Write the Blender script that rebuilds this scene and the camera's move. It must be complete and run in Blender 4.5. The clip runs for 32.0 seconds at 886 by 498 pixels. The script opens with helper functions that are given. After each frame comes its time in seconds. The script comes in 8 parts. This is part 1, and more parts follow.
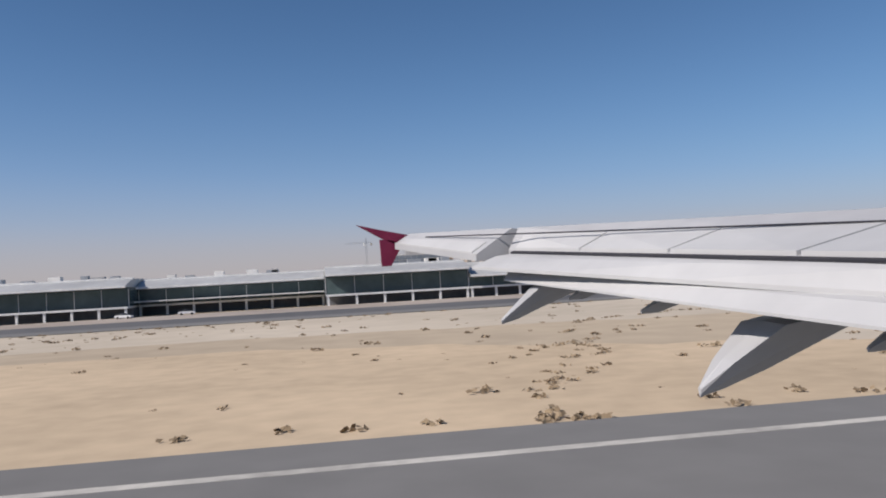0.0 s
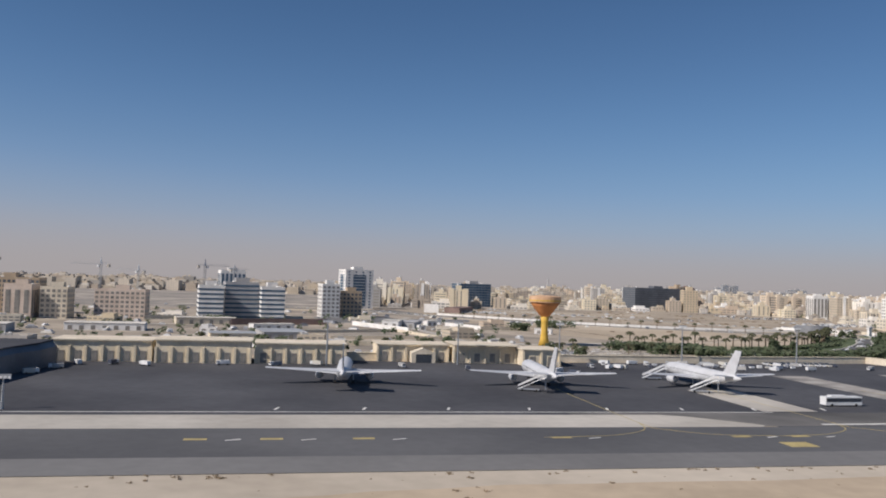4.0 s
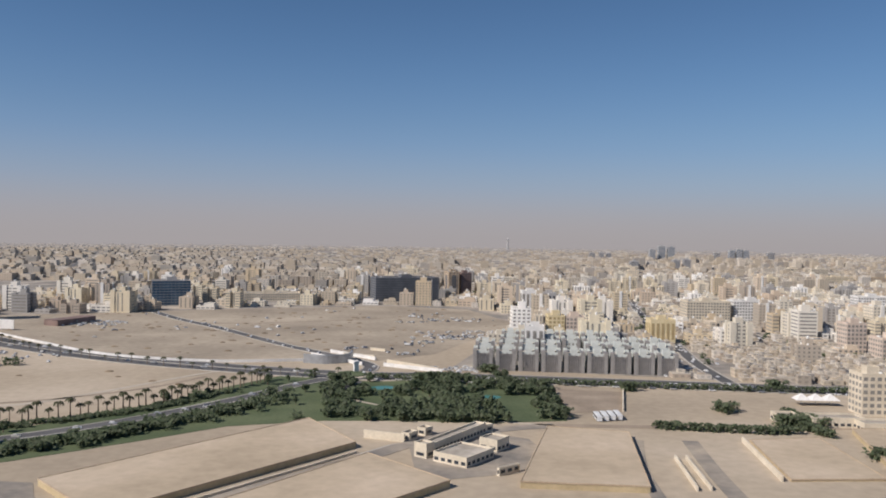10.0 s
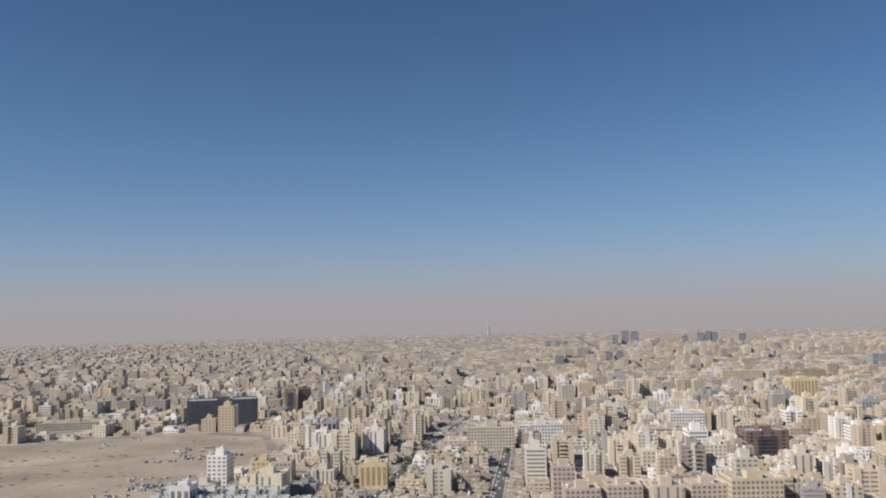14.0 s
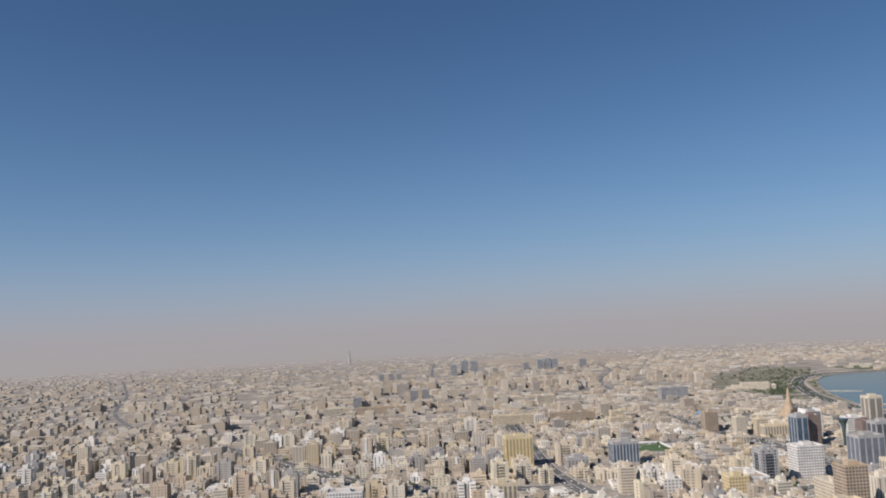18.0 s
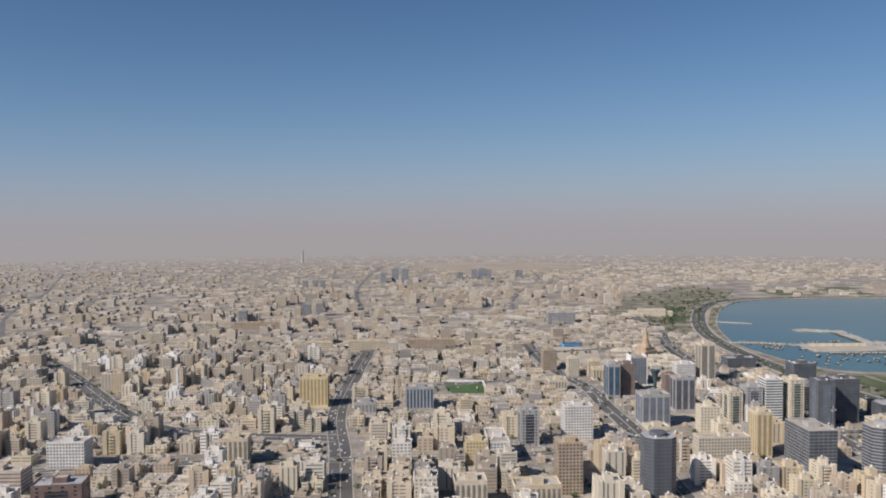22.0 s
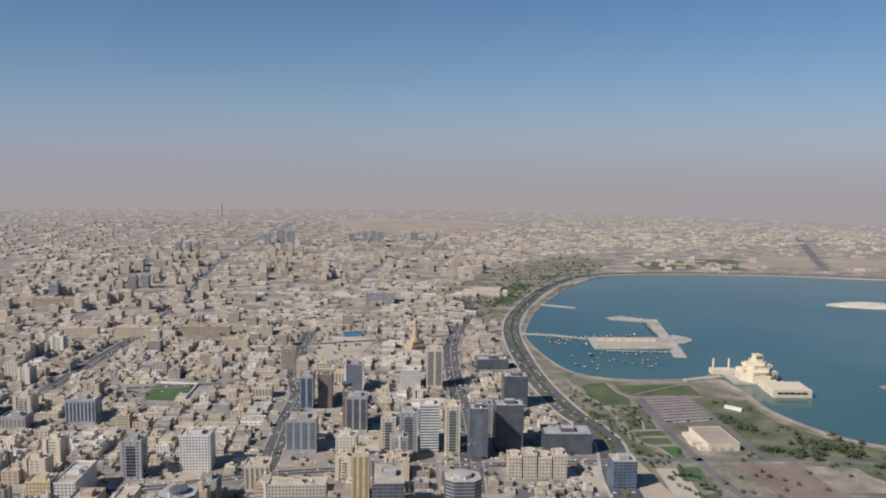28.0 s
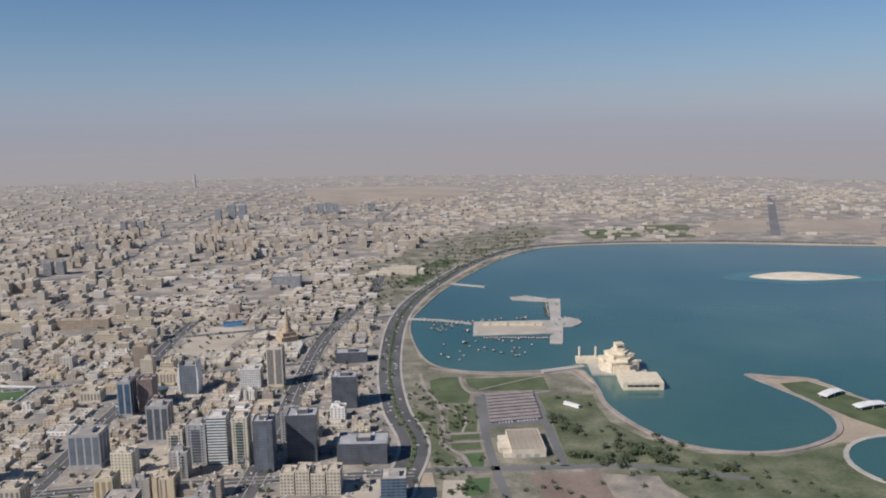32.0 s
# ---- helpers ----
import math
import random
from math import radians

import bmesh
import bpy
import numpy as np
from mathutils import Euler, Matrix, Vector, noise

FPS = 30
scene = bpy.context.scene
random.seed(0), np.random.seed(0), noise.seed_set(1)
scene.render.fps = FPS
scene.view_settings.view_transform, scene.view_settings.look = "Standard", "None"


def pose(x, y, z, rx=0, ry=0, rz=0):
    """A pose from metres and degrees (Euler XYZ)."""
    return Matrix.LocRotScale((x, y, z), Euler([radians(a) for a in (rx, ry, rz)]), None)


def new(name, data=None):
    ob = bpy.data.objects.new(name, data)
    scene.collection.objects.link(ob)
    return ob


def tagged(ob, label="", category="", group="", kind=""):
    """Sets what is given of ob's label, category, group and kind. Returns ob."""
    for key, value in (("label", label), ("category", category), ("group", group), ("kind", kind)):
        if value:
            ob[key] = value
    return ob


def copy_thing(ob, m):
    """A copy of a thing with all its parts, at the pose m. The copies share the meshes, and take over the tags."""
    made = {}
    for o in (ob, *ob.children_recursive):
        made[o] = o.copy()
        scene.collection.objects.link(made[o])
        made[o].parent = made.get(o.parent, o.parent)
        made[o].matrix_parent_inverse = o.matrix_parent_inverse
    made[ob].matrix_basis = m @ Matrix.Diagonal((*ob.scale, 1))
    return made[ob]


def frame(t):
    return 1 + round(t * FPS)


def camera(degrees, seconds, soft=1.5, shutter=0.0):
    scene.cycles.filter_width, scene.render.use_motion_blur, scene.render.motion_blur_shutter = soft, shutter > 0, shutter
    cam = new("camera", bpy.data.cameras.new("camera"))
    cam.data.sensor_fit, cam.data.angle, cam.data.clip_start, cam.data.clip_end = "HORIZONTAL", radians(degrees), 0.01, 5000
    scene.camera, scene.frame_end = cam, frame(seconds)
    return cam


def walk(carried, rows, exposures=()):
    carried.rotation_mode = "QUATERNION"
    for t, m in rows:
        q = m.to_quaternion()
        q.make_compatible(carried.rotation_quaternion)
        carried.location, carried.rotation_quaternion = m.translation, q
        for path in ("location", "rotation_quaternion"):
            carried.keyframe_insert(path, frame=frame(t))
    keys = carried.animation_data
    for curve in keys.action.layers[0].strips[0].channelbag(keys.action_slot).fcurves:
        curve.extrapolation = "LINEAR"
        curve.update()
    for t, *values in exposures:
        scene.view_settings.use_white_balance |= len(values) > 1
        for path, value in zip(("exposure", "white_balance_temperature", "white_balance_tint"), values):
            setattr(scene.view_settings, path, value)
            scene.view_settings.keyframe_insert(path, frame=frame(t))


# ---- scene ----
cam = camera(57.07, 32.0, soft=1.9)
PATH = [
    (0.0, 0.00, 0.00, 3.19, 91.99, 3.24, -8.70),
    (0.5, 18.79, 0.27, 4.53, 91.78, 2.22, -9.95),
    (1.0, 37.57, 0.55, 6.01, 92.23, 1.40, -10.83),
    (1.5, 56.35, 0.84, 7.63, 92.31, 0.79, -10.74),
    (2.0, 75.13, 1.15, 9.39, 92.45, 0.36, -10.83),
    (2.5, 93.89, 1.47, 11.28, 93.20, -0.73, -11.16),
    (3.0, 112.65, 1.80, 13.31, 92.54, -1.09, -11.41),
    (3.5, 131.41, 2.16, 15.47, 92.70, -1.78, -11.63),
    (4.0, 150.16, 2.53, 17.75, 92.25, -1.89, -11.32),
    (4.5, 168.90, 2.91, 20.13, 91.28, -2.14, -10.64),
    (5.0, 187.64, 3.32, 22.62, 90.30, -2.38, -9.95),
    (5.5, 206.38, 3.75, 25.20, 89.86, -2.49, -9.63),
    (6.0, 225.12, 4.20, 27.86, 90.18, -1.80, -9.49),
    (6.5, 243.87, 4.66, 30.60, 90.02, -0.92, -9.05),
    (7.0, 262.62, 5.14, 33.39, 90.81, -1.53, -8.89),
    (7.5, 281.39, 5.64, 36.24, 91.56, -2.73, -8.88),
    (8.0, 300.18, 6.15, 39.14, 91.36, -2.93, -9.47),
    (8.5, 318.99, 6.66, 42.07, 90.66, -2.51, -9.27),
    (9.0, 337.83, 7.19, 45.03, 90.56, -1.95, -9.19),
    (9.5, 356.69, 7.71, 48.03, 89.59, -1.86, -8.93),
    (10.0, 375.59, 8.24, 51.06, 88.84, -0.96, -9.29),
    (10.5, 394.53, 8.75, 54.13, 88.90, -0.58, -9.18),
    (11.0, 413.50, 9.25, 57.22, 89.28, 0.29, -8.99),
    (11.5, 432.51, 9.73, 60.35, 89.89, 0.59, -8.43),
    (12.0, 451.54, 10.19, 63.52, 89.65, 1.10, -7.39),
    (12.5, 470.60, 10.61, 66.72, 89.21, -0.09, -6.82),
    (13.0, 489.67, 10.99, 69.98, 88.73, 0.45, -6.34),
    (13.5, 508.75, 11.32, 73.27, 89.84, 0.62, -6.32),
    (14.0, 527.82, 11.60, 76.62, 94.37, 1.05, -7.31),
    (14.5, 546.89, 11.82, 80.01, 96.28, 0.36, -7.57),
    (15.0, 565.95, 11.99, 83.45, 96.46, 0.69, -8.35),
    (15.5, 584.99, 12.10, 86.93, 96.88, 1.44, -10.05),
    (16.0, 604.02, 12.16, 90.45, 97.29, 2.18, -11.75),
    (16.5, 623.01, 12.16, 94.00, 97.48, 2.51, -12.52),
    (17.0, 641.98, 12.11, 97.59, 98.61, 2.04, -13.44),
    (17.5, 660.91, 12.00, 101.20, 97.61, 1.95, -13.87),
    (18.0, 679.81, 11.84, 104.84, 95.32, 2.41, -13.60),
    (18.5, 698.68, 11.63, 108.49, 94.91, 2.12, -14.21),
    (19.0, 717.51, 11.38, 112.15, 93.68, 1.66, -15.11),
    (19.5, 736.30, 11.07, 115.82, 91.27, 2.35, -15.31),
    (20.0, 755.06, 10.72, 119.50, 89.74, 1.62, -15.73),
    (20.5, 773.77, 10.33, 123.18, 89.12, 0.73, -15.49),
    (21.0, 792.44, 9.89, 126.85, 88.41, -0.20, -14.97),
    (21.5, 811.07, 9.43, 130.52, 87.55, -0.27, -13.72),
    (22.0, 829.65, 8.93, 134.19, 87.73, 0.32, -13.35),
    (22.5, 848.19, 8.41, 137.83, 87.75, 0.84, -12.87),
    (23.0, 866.67, 7.87, 141.46, 88.12, -0.22, -13.19),
    (23.5, 885.10, 7.32, 145.07, 86.75, 0.15, -12.63),
    (24.0, 903.48, 6.77, 148.65, 86.40, 0.17, -12.57),
    (24.5, 921.80, 6.22, 152.19, 86.32, 0.03, -12.60),
    (25.0, 940.06, 5.68, 155.70, 85.88, -0.35, -12.84),
    (25.5, 958.25, 5.15, 159.16, 84.97, -0.02, -13.53),
    (26.0, 976.39, 4.64, 162.57, 84.10, -0.15, -13.89),
    (26.5, 994.47, 4.15, 165.92, 84.12, -0.63, -13.93),
    (27.0, 1012.48, 3.67, 169.21, 84.03, -0.66, -13.88),
    (27.5, 1030.44, 3.22, 172.43, 83.83, -0.73, -13.77),
    (28.0, 1048.34, 2.79, 175.59, 83.63, -0.80, -13.66),
    (28.5, 1066.19, 2.38, 178.67, 83.54, -0.83, -13.61),
    (29.0, 1083.99, 1.99, 181.68, 83.03, -0.72, -13.46),
    (29.5, 1101.75, 1.62, 184.61, 82.97, -0.62, -13.51),
    (30.0, 1119.46, 1.27, 187.47, 83.01, -0.43, -13.31),
    (30.5, 1137.14, 0.93, 190.25, 83.10, -0.02, -13.39),
    (31.0, 1154.79, 0.61, 192.96, 82.81, 0.59, -13.05),
    (31.5, 1172.41, 0.30, 195.60, 82.74, 0.87, -12.58),
    (32.0, 1190.00, -0.00, 198.17, 80.63, 0.90, -12.19),
]
walk(cam, [(t, pose(x, y, z, a, b, c)) for t, x, y, z, a, b, c in PATH], [(0.0, 0.29, 6300, 15), (2.0, 0.13, 6300, 15), (5.0, 0.07, 6300, 15), (12.0, 0.05, 6300, 15), (15.5, 0.08, 6300, 15), (18.0, 0.08, 6300, 15), (21.0, 0.03, 6300, 15), (26.0, 0.01, 6280, 15), (32.0, 0.0, 6080, 15)])

# ---- daylight: hazy afternoon sun from behind the flight ----
SUN_AZ = radians(200)      # direction towards the sun, from +x towards +y
SUN_EL = radians(40)
world = bpy.data.worlds.new("sky")
scene.world = world
world.use_nodes = True
wn = world.node_tree
sky = wn.nodes.new("ShaderNodeTexSky")
sky.sky_type = "NISHITA"
sky.sun_disc = False
sky.sun_elevation = SUN_EL
sky.sun_rotation = math.pi / 2 - SUN_AZ
sky.air_density, sky.dust_density, sky.ozone_density = 1.0, 0.05, 4.0
clear = wn.nodes.new("ShaderNodeHueSaturation")
clear.inputs["Saturation"].default_value = 1.13
wn.links.new(sky.outputs[0], clear.inputs["Color"])
wn.links.new(clear.outputs[0], wn.nodes["Background"].inputs[0])
wn.nodes["Background"].inputs[1].default_value = 0.062
sun = new("sun", bpy.data.lights.new("sun", "SUN"))
sun.data.energy, sun.data.angle, sun.data.color = 4.4, radians(0.8), (1.0, 0.93, 0.82)
d = Vector((math.cos(SUN_AZ) * math.cos(SUN_EL), math.sin(SUN_AZ) * math.cos(SUN_EL), math.sin(SUN_EL)))
sun.rotation_mode = "QUATERNION"
sun.rotation_quaternion = d.to_track_quat("Z", "Y")
scene.view_settings.exposure = 0.0

# ---- materials ----
def surface(name, colors, scale=0.2, rough=0.85, metal=0.0, bump=0.15, fine=8.0, per_object=False, spread=0.12):
    """A worn surface: colours mixed by broad stains and fine grain; per_object picks a colour for each object or island."""
    m = bpy.data.materials.new(name)
    m.use_nodes = True
    t = m.node_tree
    b = t.nodes["Principled BSDF"]
    geo = t.nodes.new("ShaderNodeTexCoord")
    n1 = t.nodes.new("ShaderNodeTexNoise")
    n1.inputs["Scale"].default_value = scale
    n1.inputs["Detail"].default_value = 6
    n2 = t.nodes.new("ShaderNodeTexNoise")
    n2.inputs["Scale"].default_value = scale * fine
    n2.inputs["Detail"].default_value = 3
    for n in (n1, n2):
        t.links.new(geo.outputs["Object"], n.inputs["Vector"])
    ramp = t.nodes.new("ShaderNodeValToRGB")
    el = ramp.color_ramp.elements
    k = len(colors)
    while len(el) < k:
        el.new(0.5)
    for i, c in enumerate(colors):
        pos = i / (k if k > 6 else max(k - 1, 1)) if per_object else 0.3 + 0.4 * i / max(k - 1, 1)
        el[i].position, el[i].color = pos, (*c, 1)
    if per_object:
        ramp.color_ramp.interpolation = "CONSTANT" if k > 6 else "LINEAR"
        oi = t.nodes.new("ShaderNodeObjectInfo")
        gi = t.nodes.new("ShaderNodeNewGeometry")
        ad = t.nodes.new("ShaderNodeMath")
        ad.operation = "ADD"
        fr = t.nodes.new("ShaderNodeMath")
        fr.operation = "FRACT"
        src = oi.outputs["Random"] if per_object == "object" else gi.outputs["Random Per Island"]
        t.links.new(src, ad.inputs[0])
        ad.inputs[1].default_value = 0.0
        t.links.new(ad.outputs[0], fr.inputs[0])
        t.links.new(fr.outputs[0], ramp.inputs[0])
    else:
        t.links.new(n1.outputs[0], ramp.inputs[0])
    hs = t.nodes.new("ShaderNodeHueSaturation")
    mr = t.nodes.new("ShaderNodeMapRange")
    mr.inputs["From Min"].default_value, mr.inputs["From Max"].default_value = 0.3, 0.7
    mr.inputs["To Min"].default_value, mr.inputs["To Max"].default_value = 1 - spread, 1 + spread
    mix = t.nodes.new("ShaderNodeMath")
    mix.operation = "MULTIPLY_ADD"
    mix.inputs[1].default_value, mix.inputs[2].default_value = 0.5, 0.0
    t.links.new(n2.outputs[0], mix.inputs[0])
    add = t.nodes.new("ShaderNodeMath")
    add.operation = "MULTIPLY_ADD"
    add.inputs[1].default_value = 0.5
    t.links.new(n1.outputs[0], add.inputs[0])
    t.links.new(mix.outputs[0], add.inputs[2])
    t.links.new(add.outputs[0], mr.inputs["Value"])
    t.links.new(mr.outputs[0], hs.inputs["Value"])
    t.links.new(ramp.outputs[0], hs.inputs["Color"])
    t.links.new(hs.outputs[0], b.inputs["Base Color"])
    b.inputs["Roughness"].default_value, b.inputs["Metallic"].default_value = rough, metal
    b.inputs["Specular IOR Level"].default_value = 0.25
    if bump:
        bp = t.nodes.new("ShaderNodeBump")
        bp.inputs["Strength"].default_value = bump
        bp.inputs["Distance"].default_value = 0.05
        t.links.new(n2.outputs[0], bp.inputs["Height"])
        t.links.new(bp.outputs[0], b.inputs["Normal"])
    return m


SAND = surface("sand", [(0.36, 0.295, 0.215), (0.425, 0.348, 0.252), (0.49, 0.41, 0.31)], 0.012, 0.95, bump=0.3, fine=30, spread=0.16)
PALE_SAND = surface("pale_sand", [(0.42, 0.36, 0.28), (0.52, 0.455, 0.365)], 0.03, 0.95, fine=14)
ISLE_SAND = surface("isle_sand", [(0.66, 0.56, 0.42), (0.72, 0.63, 0.5)], 0.05, 0.95)
TOWN = surface("town_ground", [(0.215, 0.20, 0.178), (0.30, 0.268, 0.228), (0.43, 0.373, 0.30)], 0.035, 0.95, fine=6, spread=0.3)
ASPHALT = surface("asphalt", [(0.085, 0.085, 0.088), (0.125, 0.124, 0.124)], 0.03, 0.9, fine=20)
APRON = surface("apron_asphalt", [(0.055, 0.055, 0.06), (0.085, 0.085, 0.09)], 0.04, 0.85, fine=14, spread=0.2)
OLD_ASPHALT = surface("worn_asphalt", [(0.15, 0.147, 0.142), (0.2, 0.195, 0.187)], 0.025, 0.9, fine=25)
ROAD = surface("road_asphalt", [(0.095, 0.094, 0.093), (0.145, 0.14, 0.135)], 0.03, 0.9)
CONCRETE = surface("concrete", [(0.38, 0.35, 0.30), (0.50, 0.465, 0.405)], 0.05, 0.9, fine=12)
PAVING = surface("pink_paving", [(0.29, 0.25, 0.215), (0.38, 0.33, 0.285)], 0.05, 0.9)
PAINT = surface("white_line_paint", [(0.62, 0.60, 0.54), (0.72, 0.70, 0.65)], 0.5, 0.8)
YELLOW = surface("yellow_paint", [(0.36, 0.29, 0.13), (0.46, 0.37, 0.16)], 0.5, 0.8)
GRASS = surface("lawn", [(0.075, 0.105, 0.05), (0.125, 0.145, 0.075)], 0.05, 0.95, fine=20, spread=0.25)
PITCH = surface("pitch_grass", [(0.07, 0.125, 0.05), (0.10, 0.155, 0.065)], 0.08, 0.95)
LEAF = surface("leaves", [(0.125, 0.162, 0.088), (0.155, 0.19, 0.108), (0.185, 0.205, 0.132)], 0.5, 0.8, per_object="island", bump=0.0)
PALM_LEAF = surface("palm_fronds", [(0.085, 0.092, 0.05), (0.125, 0.125, 0.07)], 0.5, 0.75, per_object="island", bump=0.0)


def thin_leaves(m, share):
    """Leaves let part of the light through."""
    t = m.node_tree
    b = t.nodes["Principled BSDF"]
    tr = t.nodes.new("ShaderNodeBsdfTranslucent")
    mx = t.nodes.new("ShaderNodeMixShader")
    t.links.new(b.inputs["Base Color"].links[0].from_socket, tr.inputs["Color"])
    mx.inputs[0].default_value = share
    t.links.new(b.outputs[0], mx.inputs[1])
    t.links.new(tr.outputs[0], mx.inputs[2])
    t.links.new(mx.outputs[0], t.nodes["Material Output"].inputs["Surface"])


thin_leaves(LEAF, 0.5)
thin_leaves(PALM_LEAF, 0.35)
SCRUB = surface("dry_scrub", [(0.17, 0.125, 0.08), (0.27, 0.205, 0.13)], 1.0, 0.95, per_object="island", bump=0.0)
BARK = surface("bark", [(0.16, 0.12, 0.085), (0.22, 0.17, 0.12)], 2.0, 0.95)
BEIGES = [(0.60, 0.49, 0.34), (0.66, 0.60, 0.49), (0.50, 0.43, 0.345), (0.74, 0.70, 0.63), (0.58, 0.485, 0.37), (0.655, 0.57, 0.42), (0.45, 0.425, 0.395), (0.65, 0.56, 0.43),
          (0.78, 0.755, 0.71), (0.585, 0.475, 0.36), (0.69, 0.61, 0.475), (0.47, 0.40, 0.325), (0.69, 0.615, 0.465), (0.62, 0.535, 0.415), (0.40, 0.385, 0.365), (0.70, 0.655, 0.57),
          (0.55, 0.47, 0.36), (0.66, 0.55, 0.42), (0.63, 0.575, 0.47), (0.63, 0.525, 0.365)]
BEIGES = [tuple(v * (1.0 + 0.55 * (c[1] - 0.5)) for v in c) for c in BEIGES]
WALL = surface("rendered_walls", BEIGES, 0.15, 0.9, per_object="object", bump=0.05, spread=0.1)
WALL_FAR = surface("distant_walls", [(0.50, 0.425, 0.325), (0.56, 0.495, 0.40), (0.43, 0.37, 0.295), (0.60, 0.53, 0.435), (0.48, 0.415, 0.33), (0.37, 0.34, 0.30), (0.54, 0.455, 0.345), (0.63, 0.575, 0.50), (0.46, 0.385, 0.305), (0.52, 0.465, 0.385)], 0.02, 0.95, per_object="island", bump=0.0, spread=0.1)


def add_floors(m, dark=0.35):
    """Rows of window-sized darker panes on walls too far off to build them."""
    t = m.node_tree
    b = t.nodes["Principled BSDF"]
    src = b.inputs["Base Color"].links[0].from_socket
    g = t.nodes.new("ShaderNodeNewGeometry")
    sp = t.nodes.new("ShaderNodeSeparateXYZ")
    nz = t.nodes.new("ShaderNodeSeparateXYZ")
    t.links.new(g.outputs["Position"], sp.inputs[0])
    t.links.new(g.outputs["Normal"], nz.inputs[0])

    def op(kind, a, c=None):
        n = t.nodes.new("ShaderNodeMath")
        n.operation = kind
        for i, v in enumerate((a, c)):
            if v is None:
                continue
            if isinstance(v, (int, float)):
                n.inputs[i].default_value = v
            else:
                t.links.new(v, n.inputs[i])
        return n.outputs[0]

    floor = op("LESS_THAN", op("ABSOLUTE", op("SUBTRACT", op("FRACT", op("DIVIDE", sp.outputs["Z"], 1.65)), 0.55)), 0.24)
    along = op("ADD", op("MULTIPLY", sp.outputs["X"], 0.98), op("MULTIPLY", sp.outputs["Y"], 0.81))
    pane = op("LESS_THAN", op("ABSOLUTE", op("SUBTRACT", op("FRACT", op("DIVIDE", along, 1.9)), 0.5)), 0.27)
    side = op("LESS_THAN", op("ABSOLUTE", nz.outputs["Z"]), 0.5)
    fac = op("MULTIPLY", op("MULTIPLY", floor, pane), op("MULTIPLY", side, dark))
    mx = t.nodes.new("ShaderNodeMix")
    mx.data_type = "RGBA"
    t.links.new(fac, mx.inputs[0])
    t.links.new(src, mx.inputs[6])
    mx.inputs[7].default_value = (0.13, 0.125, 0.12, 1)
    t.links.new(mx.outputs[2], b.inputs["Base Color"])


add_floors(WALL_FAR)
ROOF = surface("flat_roofs", [(0.33, 0.29, 0.235), (0.475, 0.42, 0.345), (0.62, 0.56, 0.475)], 0.07, 0.95, fine=8, spread=0.2)
CREAM = surface("cream_render", [(0.62, 0.54, 0.41), (0.70, 0.62, 0.49)], 0.2, 0.9)
YELLOW_WALL = surface("yellow_render", [(0.66, 0.545, 0.32), (0.72, 0.61, 0.39)], 0.2, 0.85)
PINK_WALL = surface("pink_render", [(0.60, 0.485, 0.39), (0.66, 0.55, 0.455)], 0.2, 0.9)
WHITE_WALL = surface("white_render", [(0.70, 0.68, 0.64), (0.80, 0.78, 0.74)], 0.2, 0.85)
GREY_WALL = surface("grey_cladding", [(0.36, 0.355, 0.35), (0.45, 0.44, 0.43)], 0.2, 0.75)
TAN_WALL = surface("tan_stone", [(0.42, 0.32, 0.22), (0.52, 0.41, 0.29)], 0.2, 0.85)
DARK_WALL = surface("dark_cladding", [(0.105, 0.112, 0.126), (0.15, 0.157, 0.172)], 0.2, 0.5)
BROWN_WALL = surface("brown_cladding", [(0.20, 0.14, 0.12), (0.26, 0.185, 0.16)], 0.2, 0.7)
GREEN_WHITE = surface("pale_green_render", [(0.55, 0.575, 0.535), (0.64, 0.66, 0.62)], 0.2, 0.85)
LIMESTONE = surface("pale_limestone", [(0.66, 0.56, 0.40), (0.74, 0.65, 0.49)], 0.3, 0.85)
GLASS_DARK = surface("window_glass", [(0.035, 0.04, 0.05), (0.07, 0.08, 0.095)], 0.3, 0.25, bump=0.0)
# window tone lightened so that the loss of contrast in haze sits in the colour
WINDOW = surface("haze_lightened_windows", [(0.19, 0.182, 0.17), (0.31, 0.288, 0.255)], 0.8, 0.35, bump=0.0)
OCHRE_SHADE = surface("ochre_window_strips", [(0.38, 0.29, 0.15), (0.44, 0.34, 0.19)], 0.3, 0.6, bump=0.0)
SLATE = surface("slate_glass", [(0.09, 0.10, 0.115), (0.14, 0.153, 0.168)], 0.15, 0.25, bump=0.0)
STAINED = surface("stained_concrete", [(0.14, 0.132, 0.125), (0.30, 0.28, 0.25), (0.46, 0.43, 0.38)], 0.11, 0.9, fine=5, spread=0.25)
BLUEGREY = surface("blue_grey_glass", [(0.15, 0.175, 0.205), (0.20, 0.225, 0.255)], 0.15, 0.25, bump=0.0)
GLASS_BLUE = surface("blue_glass", [(0.05, 0.09, 0.14), (0.10, 0.155, 0.21)], 0.15, 0.2, bump=0.0)
GLASS_TEAL = surface("teal_glass", [(0.06, 0.09, 0.092), (0.10, 0.135, 0.137)], 0.15, 0.2, bump=0.0)
METAL = surface("grey_metal", [(0.36, 0.37, 0.38), (0.44, 0.45, 0.46)], 0.4, 0.45, 0.6)
STEEL_WHITE = surface("white_steel", [(0.66, 0.66, 0.65), (0.74, 0.74, 0.72)], 0.4, 0.5)
TERM_ROOF = surface("grey_roof_sheet", [(0.42, 0.42, 0.41), (0.50, 0.50, 0.485)], 0.1, 0.5, 0.3)
ORANGE = surface("orange_tank_paint", [(0.52, 0.20, 0.07), (0.60, 0.27, 0.10)], 0.4, 0.7)
